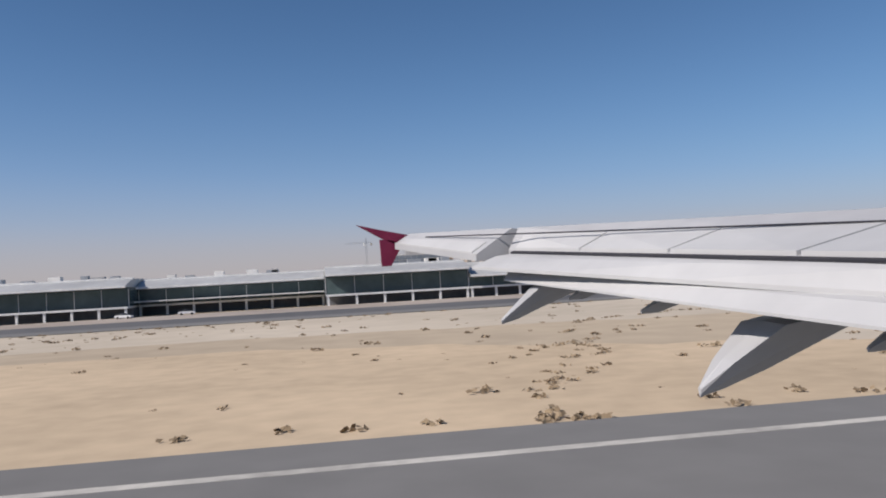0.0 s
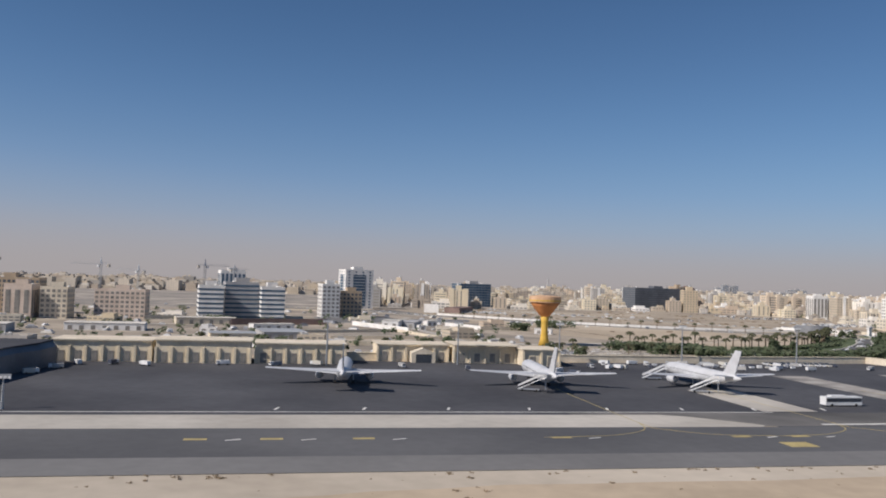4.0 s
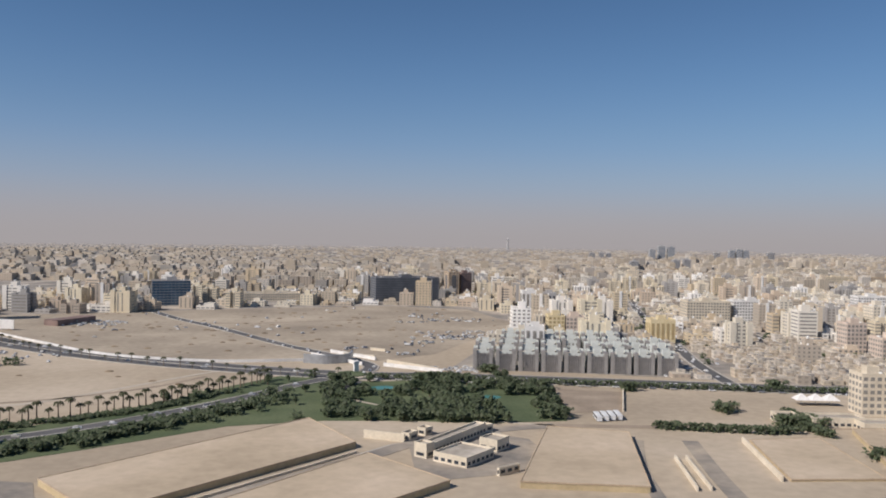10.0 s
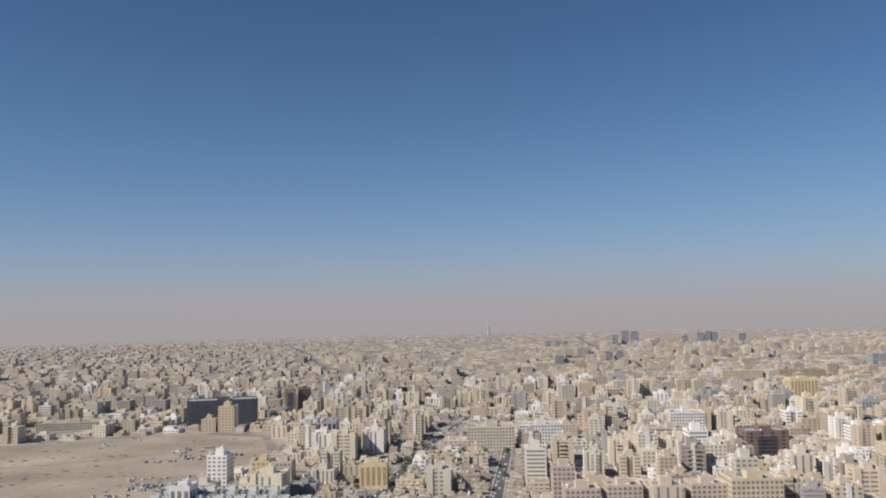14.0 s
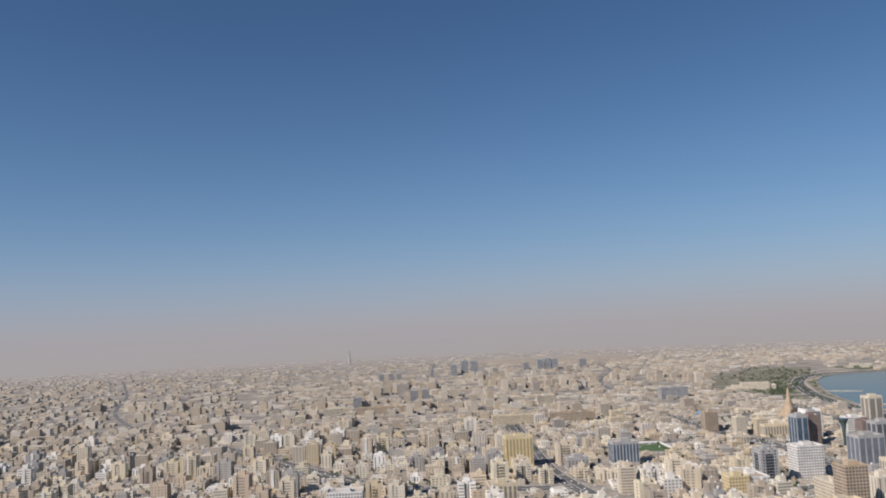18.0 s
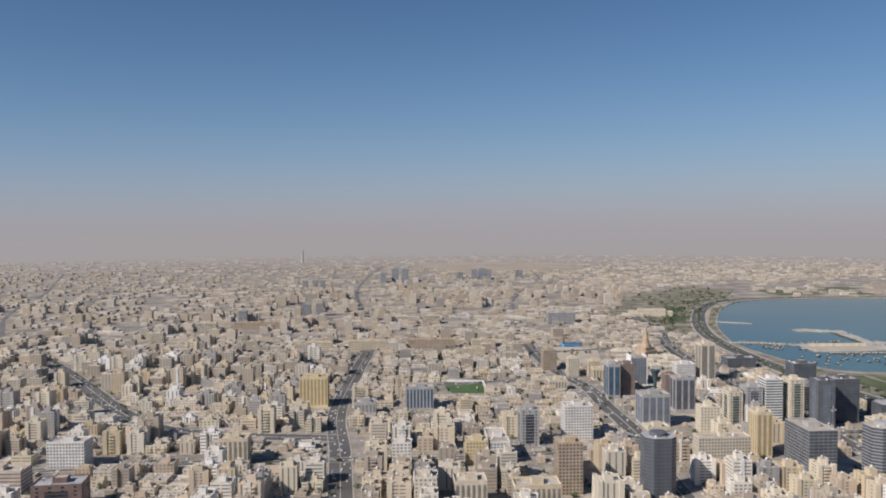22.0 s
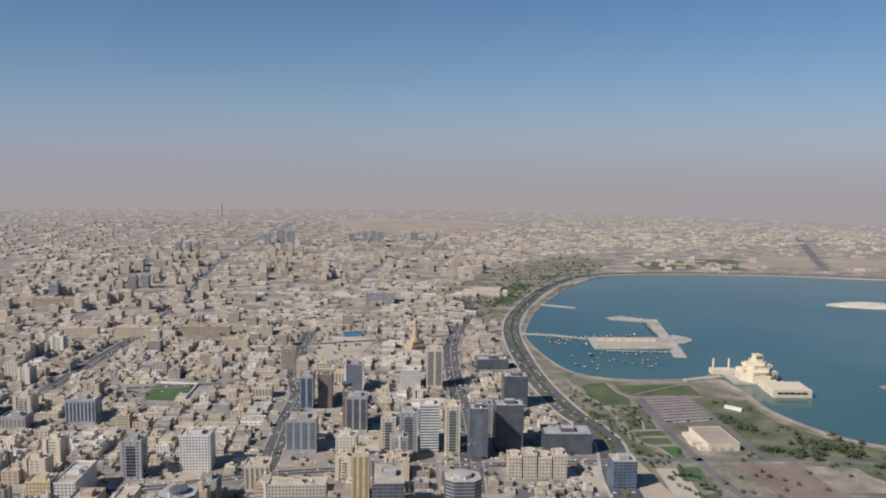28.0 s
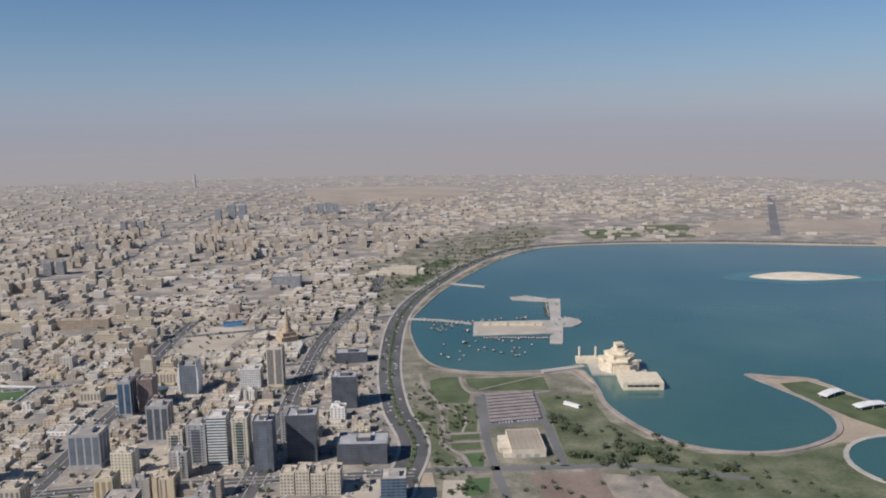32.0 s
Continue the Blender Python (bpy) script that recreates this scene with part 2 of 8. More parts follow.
GOLD = surface("ochre_stem_paint", [(0.58, 0.36, 0.06), (0.64, 0.42, 0.09)], 0.4, 0.7)
SKIN = surface("white_aircraft_paint", [(0.50, 0.505, 0.51), (0.57, 0.575, 0.58)], 0.5, 0.4, bump=0.0, spread=0.05)
WING_GREY = surface("pale_grey_wing_paint", [(0.36, 0.36, 0.365), (0.41, 0.41, 0.415)], 0.6, 0.4, bump=0.0, spread=0.05)
FLAP_GREY = surface("light_grey_flap_paint", [(0.42, 0.42, 0.42), (0.47, 0.47, 0.465)], 0.6, 0.45, bump=0.0, spread=0.05)
MAROON = surface("maroon_paint", [(0.17, 0.018, 0.05), (0.21, 0.025, 0.065)], 0.6, 0.4, bump=0.0)
SEAL_AND_SHADE = surface("black_seal_and_shade", [(0.02, 0.02, 0.025), (0.03, 0.03, 0.035)], 1, 0.7, bump=0.0)
RUBBER = surface("tyre_rubber", [(0.02, 0.02, 0.02), (0.03, 0.03, 0.03)], 2, 0.8, bump=0.0)
CAR_PAINT = surface("car_paint", [(0.7, 0.7, 0.7), (0.25, 0.26, 0.28), (0.6, 0.57, 0.5), (0.75, 0.75, 0.74), (0.45, 0.44, 0.42), (0.08, 0.09, 0.12), (0.72, 0.72, 0.7)], 1, 0.35, per_object="object", bump=0.0)
CAR_FAR = surface("parked_car_paint", [(0.7, 0.7, 0.7), (0.25, 0.26, 0.28), (0.6, 0.57, 0.5), (0.75, 0.75, 0.74), (0.08, 0.09, 0.12)], 1, 0.35, per_object="island", bump=0.0)
WOOD = surface("dhow_wood", [(0.16, 0.10, 0.06), (0.26, 0.18, 0.11)], 1, 0.8)
TAN_YELLOW = surface("faded_yellow_wall", [(0.46, 0.365, 0.215), (0.54, 0.435, 0.27)], 0.15, 0.9)
FAR_SAND = surface("dull_sand", [(0.34, 0.285, 0.225), (0.40, 0.335, 0.265)], 0.01, 0.95, fine=9, spread=0.12)
DUSTY_GROUND = surface("dusty_sand", [(0.24, 0.212, 0.175), (0.335, 0.287, 0.225), (0.43, 0.362, 0.28)], 0.04, 0.95, fine=9, spread=0.2)
YARD = surface("worn_yard", [(0.20, 0.185, 0.165), (0.31, 0.27, 0.22), (0.42, 0.35, 0.265)], 0.06, 0.95, fine=9, spread=0.2)
SHRUBS = surface("shrub_ground", [(0.095, 0.115, 0.062), (0.13, 0.145, 0.08), (0.18, 0.175, 0.115)], 0.045, 0.95, fine=9, spread=0.35)
SHADE_ROOF = surface("car_shades", [(0.27, 0.23, 0.21), (0.34, 0.295, 0.27)], 0.2, 0.85)
PARK = surface("dry_park_ground", [(0.15, 0.15, 0.105), (0.22, 0.205, 0.15), (0.33, 0.29, 0.225)], 0.05, 0.95, fine=8, spread=0.25)
SHALLOWS = surface("shallow_water", [(0.05, 0.155, 0.165), (0.075, 0.185, 0.19)], 0.02, 0.3, bump=0.0)


def water_material():
    m = surface("bay_water", [(0.038, 0.108, 0.108), (0.052, 0.126, 0.118), (0.082, 0.150, 0.132)], 0.004, 0.16, bump=0.25, fine=120, spread=0.1)
    return m


WATER = water_material()


def haze_material(name, top, peak):
    """Far dust haze painted as emission, densest at ground, thinning upwards into open sky."""
    m = bpy.data.materials.new(name)
    m.use_nodes = True
    t = m.node_tree
    t.nodes.clear()
    out = t.nodes.new("ShaderNodeOutputMaterial")
    co = t.nodes.new("ShaderNodeTexCoord")
    sp = t.nodes.new("ShaderNodeSeparateXYZ")
    t.links.new(co.outputs["Object"], sp.inputs[0])
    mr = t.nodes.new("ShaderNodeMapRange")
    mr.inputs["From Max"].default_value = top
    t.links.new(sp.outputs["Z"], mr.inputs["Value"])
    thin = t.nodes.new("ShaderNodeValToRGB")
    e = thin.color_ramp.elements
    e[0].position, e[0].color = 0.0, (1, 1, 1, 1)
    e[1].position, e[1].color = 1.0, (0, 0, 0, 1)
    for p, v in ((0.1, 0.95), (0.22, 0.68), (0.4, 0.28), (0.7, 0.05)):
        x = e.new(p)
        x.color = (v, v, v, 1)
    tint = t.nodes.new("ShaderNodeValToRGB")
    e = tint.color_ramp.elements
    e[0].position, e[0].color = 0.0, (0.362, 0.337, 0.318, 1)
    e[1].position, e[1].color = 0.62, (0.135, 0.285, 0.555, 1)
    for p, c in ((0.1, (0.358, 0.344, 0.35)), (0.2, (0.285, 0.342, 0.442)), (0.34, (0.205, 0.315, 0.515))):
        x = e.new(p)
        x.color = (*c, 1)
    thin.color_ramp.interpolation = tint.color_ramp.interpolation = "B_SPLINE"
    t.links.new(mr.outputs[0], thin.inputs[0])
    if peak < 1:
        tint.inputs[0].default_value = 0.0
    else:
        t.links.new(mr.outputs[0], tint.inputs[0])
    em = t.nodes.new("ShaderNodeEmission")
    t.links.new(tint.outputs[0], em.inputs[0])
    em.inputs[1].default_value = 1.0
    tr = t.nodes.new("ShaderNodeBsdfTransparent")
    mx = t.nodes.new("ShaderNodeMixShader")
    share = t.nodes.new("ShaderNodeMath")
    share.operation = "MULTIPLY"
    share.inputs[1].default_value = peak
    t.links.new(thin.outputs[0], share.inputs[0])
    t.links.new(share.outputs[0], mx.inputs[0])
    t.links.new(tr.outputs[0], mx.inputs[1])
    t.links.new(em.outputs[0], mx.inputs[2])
    t.links.new(mx.outputs[0], out.inputs[0])
    return m


# glowing rings with haze painted into their colour: radius, height, material, label
HAZE = [(2780, 1040, haze_material("painted_haze_far", 1040.0, 1.0), "glowing backdrop of painted tan haze along the horizon"), (2480, 70, haze_material("painted_haze_mid", 70.0, 0.5), "low glowing veil of painted haze before the horizon"),
        (2230, 70, haze_material("painted_haze_near", 70.0, 0.28), "low glowing veil of painted haze over the town edge")]

# ---- mesh building ----
class Shape:
    """Collects faces with a material slot each, and turns them into one mesh."""

    def __init__(self):
        self.v, self.f, self.m = [], [], []

    def face(self, pts, m=0):
        n = len(self.v)
        self.v += [tuple(p) for p in pts]
        self.f.append(tuple(range(n, n + len(pts))))
        self.m.append(m)

    def box(self, x0, y0, z0, x1, y1, z1, m=0, top=None, bottom=False, skew=0.0):
        n = len(self.v)
        self.v += [(x0, y0, z0), (x1, y0, z0), (x1, y1, z0), (x0, y1, z0),
                   (x0 + skew, y0 + skew, z1), (x1 - skew, y0 + skew, z1), (x1 - skew, y1 - skew, z1), (x0 + skew, y1 - skew, z1)]
        fs = [(0, 1, 5, 4), (1, 2, 6, 5), (2, 3, 7, 6), (3, 0, 4, 7)]
        self.f += [tuple(n + i for i in q) for q in fs]
        self.m += [m] * 4
        self.f.append((n + 4, n + 5, n + 6, n + 7))
        self.m.append(m if top is None else top)
        if bottom:
            self.f.append((n + 3, n + 2, n + 1, n))
            self.m.append(m)

    def prism(self, pts, z0, z1, m=0, top=None, bottom=False):
        """An upright body on a plan outline that runs counter-clockwise."""
        n, k = len(self.v), len(pts)
        self.v += [(p[0], p[1], z0) for p in pts] + [(p[0], p[1], z1) for p in pts]
        for i in range(k):
            j = (i + 1) % k
            self.f.append((n + i, n + j, n + k + j, n + k + i))
            self.m.append(m)
        self.f.append(tuple(range(n + k, n + 2 * k)))
        self.m.append(m if top is None else top)
        if bottom:
            self.f.append(tuple(range(n + k - 1, n - 1, -1)))
            self.m.append(m)

    def lathe(self, profile, m=0, seg=12, at=(0, 0, 0), axis="z"):
        """A body of rotation: profile is (radius, height) from below."""
        n = len(self.v)
        for r, h in profile:
            for i in range(seg):
                a = 2 * math.pi * i / seg
                c, s = r * math.cos(a), r * math.sin(a)
                p = (c, s, h) if axis == "z" else (h, c, s) if axis == "x" else (s, h, c)
                self.v.append((p[0] + at[0], p[1] + at[1], p[2] + at[2]))
        for j in range(len(profile) - 1):
            for i in range(seg):
                k = (i + 1) % seg
                self.f.append((n + j * seg + i, n + j * seg + k, n + (j + 1) * seg + k, n + (j + 1) * seg + i))
                self.m.append(m)
        self.f.append(tuple(range(n + (len(profile) - 1) * seg, n + len(profile) * seg)))
        self.f.append(tuple(range(n + seg - 1, n - 1, -1)))
        self.m += [m, m]

    def loft(self, rings, m=0, caps=True):
        """Skin over rings of equally many points."""
        n, k = len(self.v), len(rings[0])
        for r in rings:
            self.v += [tuple(p) for p in r]
        for j in range(len(rings) - 1):
            for i in range(k):
                q = (i + 1) % k
                self.f.append((n + j * k + i, n + j * k + q, n + (j + 1) * k + q, n + (j + 1) * k + i))
                self.m.append(m)
        if caps:
            self.f.append(tuple(range(n + k - 1, n - 1, -1)))
            self.f.append(tuple(range(n + (len(rings) - 1) * k, n + len(rings) * k)))
            self.m += [m, m]

    def mesh(self, name, mats, smooth=False):
        me = bpy.data.meshes.new(name)
        me.from_pydata(self.v, [], self.f)
        for x in mats:
            me.materials.append(x)
        me.polygons.foreach_set("material_index", self.m)
        if smooth:
            me.polygons.foreach_set("use_smooth", [True] * len(self.f))
        me.update()
        return me


def obj(name, shape, mats, parent=None, label="", category="", group="", kind="", m=None, smooth=False):
    """One mesh object, top-level with its tags or a part under its parent."""
    me = shape if isinstance(shape, bpy.types.Mesh) else shape.mesh(name, mats if isinstance(mats, (list, tuple)) else [mats], smooth)
    ob = new(name, me)
    if m is not None:
        ob.matrix_basis = m
    if parent is not None:
        ob.parent = parent
    return tagged(ob, label, category, group, kind)


def root(name, label, category, x=0, y=0, z=0, turn=0, group=""):
    ob = new(name)
    ob.matrix_basis = pose(x, y, z, 0, 0, turn)
    return tagged(ob, label, category, group)


def boxpart(name, parent, dims, mat, label=""):
    s = Shape()
    s.box(*dims, 0, bottom=True)
    return obj(name, s, mat, parent, label)


def slab(name, outline, z0, z1, mat, label, category, kind="structure", top=None):
    s = Shape()
    s.prism(outline, z0, z1)
    return obj(name, s, mat, None, label, category, "", kind)


def smooth_line(pts, closed=False, steps=6):
    """A rounded line through a few plan points."""
    out, n = [], len(pts)
    for i in range(n if closed else n - 1):
        p = [Vector(pts[(i + k) % n] if closed else pts[min(max(i + k, 0), n - 1)]) for k in (-1, 0, 1, 2)]
        for j in range(steps):
            u = j / steps
            q = 0.5 * (2 * p[1] + (p[2] - p[0]) * u + (2 * p[0] - 5 * p[1] + 4 * p[2] - p[3]) * u * u + (3 * p[1] - p[0] - 3 * p[2] + p[3]) * u ** 3)
            out.append((q.x, q.y))
    if not closed:
        out.append(tuple(pts[-1]))
    return out


def offset_line(line, d):
    out = []
    for i, p in enumerate(line):
        a, b = Vector(line[max(i - 1, 0)]), Vector(line[min(i + 1, len(line) - 1)])
        t = (b - a).normalized()
        out.append((p[0] - t.y * d, p[1] + t.x * d))
    return out


def ribbon(s, line, width, z0, z1, m=0, shift=0.0):
    """A strip of that width along a plan line, as one low body."""
    a, b = offset_line(line, shift + width / 2), offset_line(line, shift - width / 2)
    s.loft([[(*b[i], z0), (*a[i], z0), (*a[i], z1), (*b[i], z1)] for i in range(len(line))], m)


def inside(p, poly):
    c, n = False, len(poly)
    for i in range(n):
        (x0, y0), (x1, y1) = poly[i], poly[i - 1]
        if (y0 > p[1]) != (y1 > p[1]) and p[0] < (x1 - x0) * (p[1] - y0) / (y1 - y0) + x0:
            c = not c
    return c


def ccw(pts):
    a = sum(pts[i - 1][0] * pts[i][1] - pts[i][0] * pts[i - 1][1] for i in range(len(pts)))
    return list(pts) if a > 0 else list(pts)[::-1]

# ---- buildings of the town ----
FLOOR = 1.65


def facade(s, x0, y0, x1, y1, z0, floors, m=1, cell=1.7, w=0.62, h=0.5, sides="nsew", fh=FLOOR, proud=0.05):
    """Rows of window panes set on the four faces of a body."""
    for side in sides:
        a, b = (x0, x1) if side in "ns" else (y0, y1)
        n = max(1, int((b - a - 0.6) / cell))
        st = (b - a) / n
        for i in range(n):
            c0, c1 = a + st * (i + 0.5 - w / 2), a + st * (i + 0.5 + w / 2)
            for k in range(floors):
                q0, q1 = z0 + fh * (k + 0.32), z0 + fh * (k + 0.32 + h)
                if side == "s":
                    s.face([(c0, y0 - proud, q0), (c1, y0 - proud, q0), (c1, y0 - proud, q1), (c0, y0 - proud, q1)], m)
                elif side == "n":
                    s.face([(c1, y1 + proud, q0), (c0, y1 + proud, q0), (c0, y1 + proud, q1), (c1, y1 + proud, q1)], m)
                elif side == "e":
                    s.face([(x1 + proud, c0, q0), (x1 + proud, c1, q0), (x1 + proud, c1, q1), (x1 + proud, c0, q1)], m)
                else:
                    s.face([(x0 - proud, c1, q0), (x0 - proud, c0, q0), (x0 - proud, c0, q1), (x0 - proud, c1, q1)], m)


def parapet_block(s, x0, y0, x1, y1, z1, z0=0.0, rim=0.45):
    """A body with a roof sunk behind a parapet."""
    t = 0.22
    outer, inner = ((x0, y0), (x1, y0), (x1, y1), (x0, y1)), ((x0 + t, y0 + t), (x1 - t, y0 + t), (x1 - t, y1 - t), (x0 + t, y1 - t))
    s.loft([[(*p, z) for p in ring] for ring, z in ((outer, z0), (outer, z1 + rim), (inner, z1 + rim), (inner, z1))])
    s.m[-1] = 2


def balconies(s, x0, x1, y, z0, floors, n, depth=0.7):
    st = (x1 - x0) / n
    for k in range(1, floors):
        for i in range(n):
            c = x0 + st * (i + 0.5)
            s.box(c - st * 0.33, y - depth, z0 + FLOOR * k - 0.1, c + st * 0.33, y, z0 + FLOOR * k + 0.5, 0)


def rooftop(s, rng, x0, y0, x1, y1, z, n):
    """Stair heads, tanks, cooling boxes and low walls on a flat roof."""
    for i in range(n):
        w, d = rng.uniform(0.5, 1.5), rng.uniform(0.5, 1.2)
        x, y = rng.uniform(x0 + 0.4, max(x0 + 0.5, x1 - w - 0.4)), rng.uniform(y0 + 0.4, max(y0 + 0.5, y1 - d - 0.4))
        q = rng.random()
        if q < 0.25:
            s.lathe([(0.42, z), (0.42, z + 0.75), (0.2, z + 0.9)], 3, 7, (x + 0.4, y + 0.4, 0))
        elif q < 0.8:
            s.box(x, y, z, x + w, y + d, z + rng.uniform(0.35, 0.8), rng.choice((0, 3, 4)), 2)
        else:
            s.box(x, y, z, x + rng.uniform(1.4, 3.0), y + 0.2, z + 0.7, 0)


def windows(s, rng, style, x0, y0, x1, y1, f, sides="nsew"):
    """One of three ways in which the town's walls are opened."""
    if style == "strips":
        top = f * FLOOR - 0.25
        for side in sides:
            a, b = (x0, x1) if side in "ns" else (y0, y1)
            n = max(2, int((b - a) / 2.4))
            for i in range(n):
                c, q = a + (b - a) * (i + 0.5) / n, 0.36
                p = [(c - q, 0.7), (c + q, 0.7), (c + q, top), (c - q, top)]
                if side in "ew":
                    u = x1 + 0.05 if side == "e" else x0 - 0.05
                    s.face([(u, y, z) for y, z in (p if side == "e" else p[::-1])], 1)
                else:
                    u = y1 + 0.05 if side == "n" else y0 - 0.05
                    s.face([(x, u, z) for x, z in (p if side == "s" else p[::-1])], 1)
    elif style == "bands":
        facade(s, x0, y0, x1, y1, 0, f, cell=4.2, w=0.86, h=0.36, sides=sides)
    else:
        facade(s, x0, y0, x1, y1, 0, f, cell=rng.uniform(1.5, 2.2), w=rng.uniform(0.38, 0.56), h=rng.uniform(0.4, 0.5), sides=sides)


def block_mesh(rng, kind, mats):
    """One type of town house or flats: walls, windows and roof in one mesh."""
    s = Shape()
    style = rng.choice(("punched", "punched", "strips", "bands"))
    if kind == "house":
        w, d, f = rng.uniform(5.5, 9), rng.uniform(5.5, 9), rng.choice((1, 2, 2, 2, 3))
        parapet_block(s, -w / 2, -d / 2, w / 2, d / 2, f * FLOOR, rim=0.35)
        facade(s, -w / 2, -d / 2, w / 2, d / 2, 0, f, cell=1.9, w=0.5)
        k = rng.uniform(0.35, 0.6) * w
        parapet_block(s, -w / 2 + 0.4, -d / 2 + 0.5, -w / 2 + 0.4 + k, -d / 2 + 0.5 + 0.5 * d, (f + 0.9) * FLOOR, f * FLOOR, rim=0.3)
        rooftop(s, rng, -w / 2, -d / 2, w / 2, d / 2, f * FLOOR, 5)
        q = rng.uniform(2.0, 3.2)
        s.box(w / 2, -d / 2, 0, w / 2 + q * 0.6, 0, FLOOR * 0.9, 0, 2)
        s.box(-w / 2 - 1.2, -d / 2 - 1.5, 0, w / 2 + 1, -d / 2 - 1.3, 1.2, 0)
        s.box(-w / 2 - 1.2, -d / 2 - 1.3, 0, -w / 2 - 1.0, d / 2, 1.2, 0)
    elif kind == "low":
        w, d, f = rng.uniform(8, 15), rng.uniform(7, 13), rng.choice((1, 1, 2, 2))
        z = f * FLOOR + 0.4
        parapet_block(s, -w / 2, -d / 2, w / 2, d / 2, z, rim=0.3)
        facade(s, -w / 2, -d / 2, w / 2, d / 2, 0.1, f, cell=2.2, w=0.7, h=0.42)
        a = rng.uniform(0.3, 0.7) * w - w / 2
        if rng.random() < 0.6:
            parapet_block(s, a, -d / 2 + 0.3, w / 2 - 0.3, rng.uniform(-0.1, 0.35) * d, z + FLOOR, z, rim=0.3)
        rooftop(s, rng, -w / 2, -d / 2, w / 2, d / 2, z, 9)
    elif kind == "flats":
        w, d, f = rng.uniform(8, 13), rng.uniform(7, 11), rng.choice((3, 3, 4, 4, 5, 5, 6))
        if rng.random() < 0.45:
            q = w * rng.uniform(0.26, 0.36)
            e = rng.uniform(0.6, 1.4)
            parapet_block(s, -w / 2, -d / 2, -w / 2 + q, d / 2, f * FLOOR)
            parapet_block(s, w / 2 - q, -d / 2, w / 2, d / 2, f * FLOOR)
            parapet_block(s, -w / 2 + q, -d / 2 + e, w / 2 - q, d / 2 - e, f * FLOOR - 0.1, rim=0.3)
            for x in (-w / 2, w / 2 - q):
                windows(s, rng, style, x, -d / 2, x + q, d / 2, f)
            windows(s, rng, "strips", -w / 2 + q, -d / 2 + e, w / 2 - q, d / 2 - e, f, "ns")
        else:
            parapet_block(s, -w / 2, -d / 2, w / 2, d / 2, f * FLOOR)
            windows(s, rng, style, -w / 2, -d / 2, w / 2, d / 2, f)
            if rng.random() < 0.7:
                balconies(s, -w / 2, w / 2, -d / 2, 0, f, max(2, int(w / 3.4)))
            if rng.random() < 0.5:
                b = rng.uniform(1.6, 2.6)
                parapet_block(s, -b / 2, -d / 2 - 0.9, b / 2, -d / 2, (f + 0.6) * FLOOR)
        rooftop(s, rng, -w / 2, -d / 2, w / 2, d / 2, f * FLOOR, 8)
        parapet_block(s, -1.6, -1.0, 2.0, 2.2, (f + 1.3) * FLOOR, f * FLOOR)
    elif kind == "tall":
        w, d, f = rng.uniform(7.5, 11), rng.uniform(7.5, 10.5), rng.choice((6, 7, 7, 8, 9))
        parapet_block(s, -w / 2, -d / 2, w / 2, d / 2, f * FLOOR)
        windows(s, rng, style, -w / 2, -d / 2, w / 2, d / 2, f)
        if rng.random() < 0.65:
            for x in (-w / 2 - 0.4, w / 2 - 1.8):
                parapet_block(s, x, -d / 2 - 0.5, x + 2.2, -d / 2 + 2.0, (f + 0.3) * FLOOR)
                parapet_block(s, x, d / 2 - 2.0, x + 2.2, d / 2 + 0.5, (f + 0.3) * FLOOR)
        else:
            s.box(-0.7, -d / 2 - 0.5, 0, 0.7, -d / 2, (f + 0.8) * FLOOR, 3)
            s.box(-w / 2 - 0.4, -0.9, 0, -w / 2, 0.9, (f + 0.8) * FLOOR, 3)
        balconies(s, -w / 2 + 2, w / 2 - 2, -d / 2, 0, f, max(1, int((w - 4) / 2.6)))
        rooftop(s, rng, -w / 2, -d / 2, w / 2, d / 2, f * FLOOR, 7)
        parapet_block(s, -1.8, -1.4, 2.2, 2.0, (f + 1.5) * FLOOR, f * FLOOR)
    else:
        w, d, f = rng.uniform(14, 22), rng.uniform(7, 9), rng.choice((3, 4, 4, 5))
        parapet_block(s, -w / 2, -d / 2, w / 2, d / 2, f * FLOOR)
        windows(s, rng, style, -w / 2, -d / 2, w / 2, d / 2, f)
        parapet_block(s, -w / 2, d / 2, -w / 2 + d, d / 2 + 6, f * FLOOR)
        windows(s, rng, style, -w / 2, d / 2, -w / 2 + d, d / 2 + 6, f, "new")
        for i in range(3):
            x = -w / 2 + w * (i + 0.5) / 3
            parapet_block(s, x - 0.9, -d / 2 - 0.6, x + 0.9, -d / 2, (f + 0.5) * FLOOR)
        rooftop(s, rng, -w / 2, -d / 2, w / 2, d / 2, f * FLOOR, 12)
        for x in (-w / 3, w / 3):
            parapet_block(s, x - 1.3, -1.2, x + 1.5, 1.4, (f + 1.2) * FLOOR, f * FLOOR)
    return s.mesh(kind + "_building", mats)


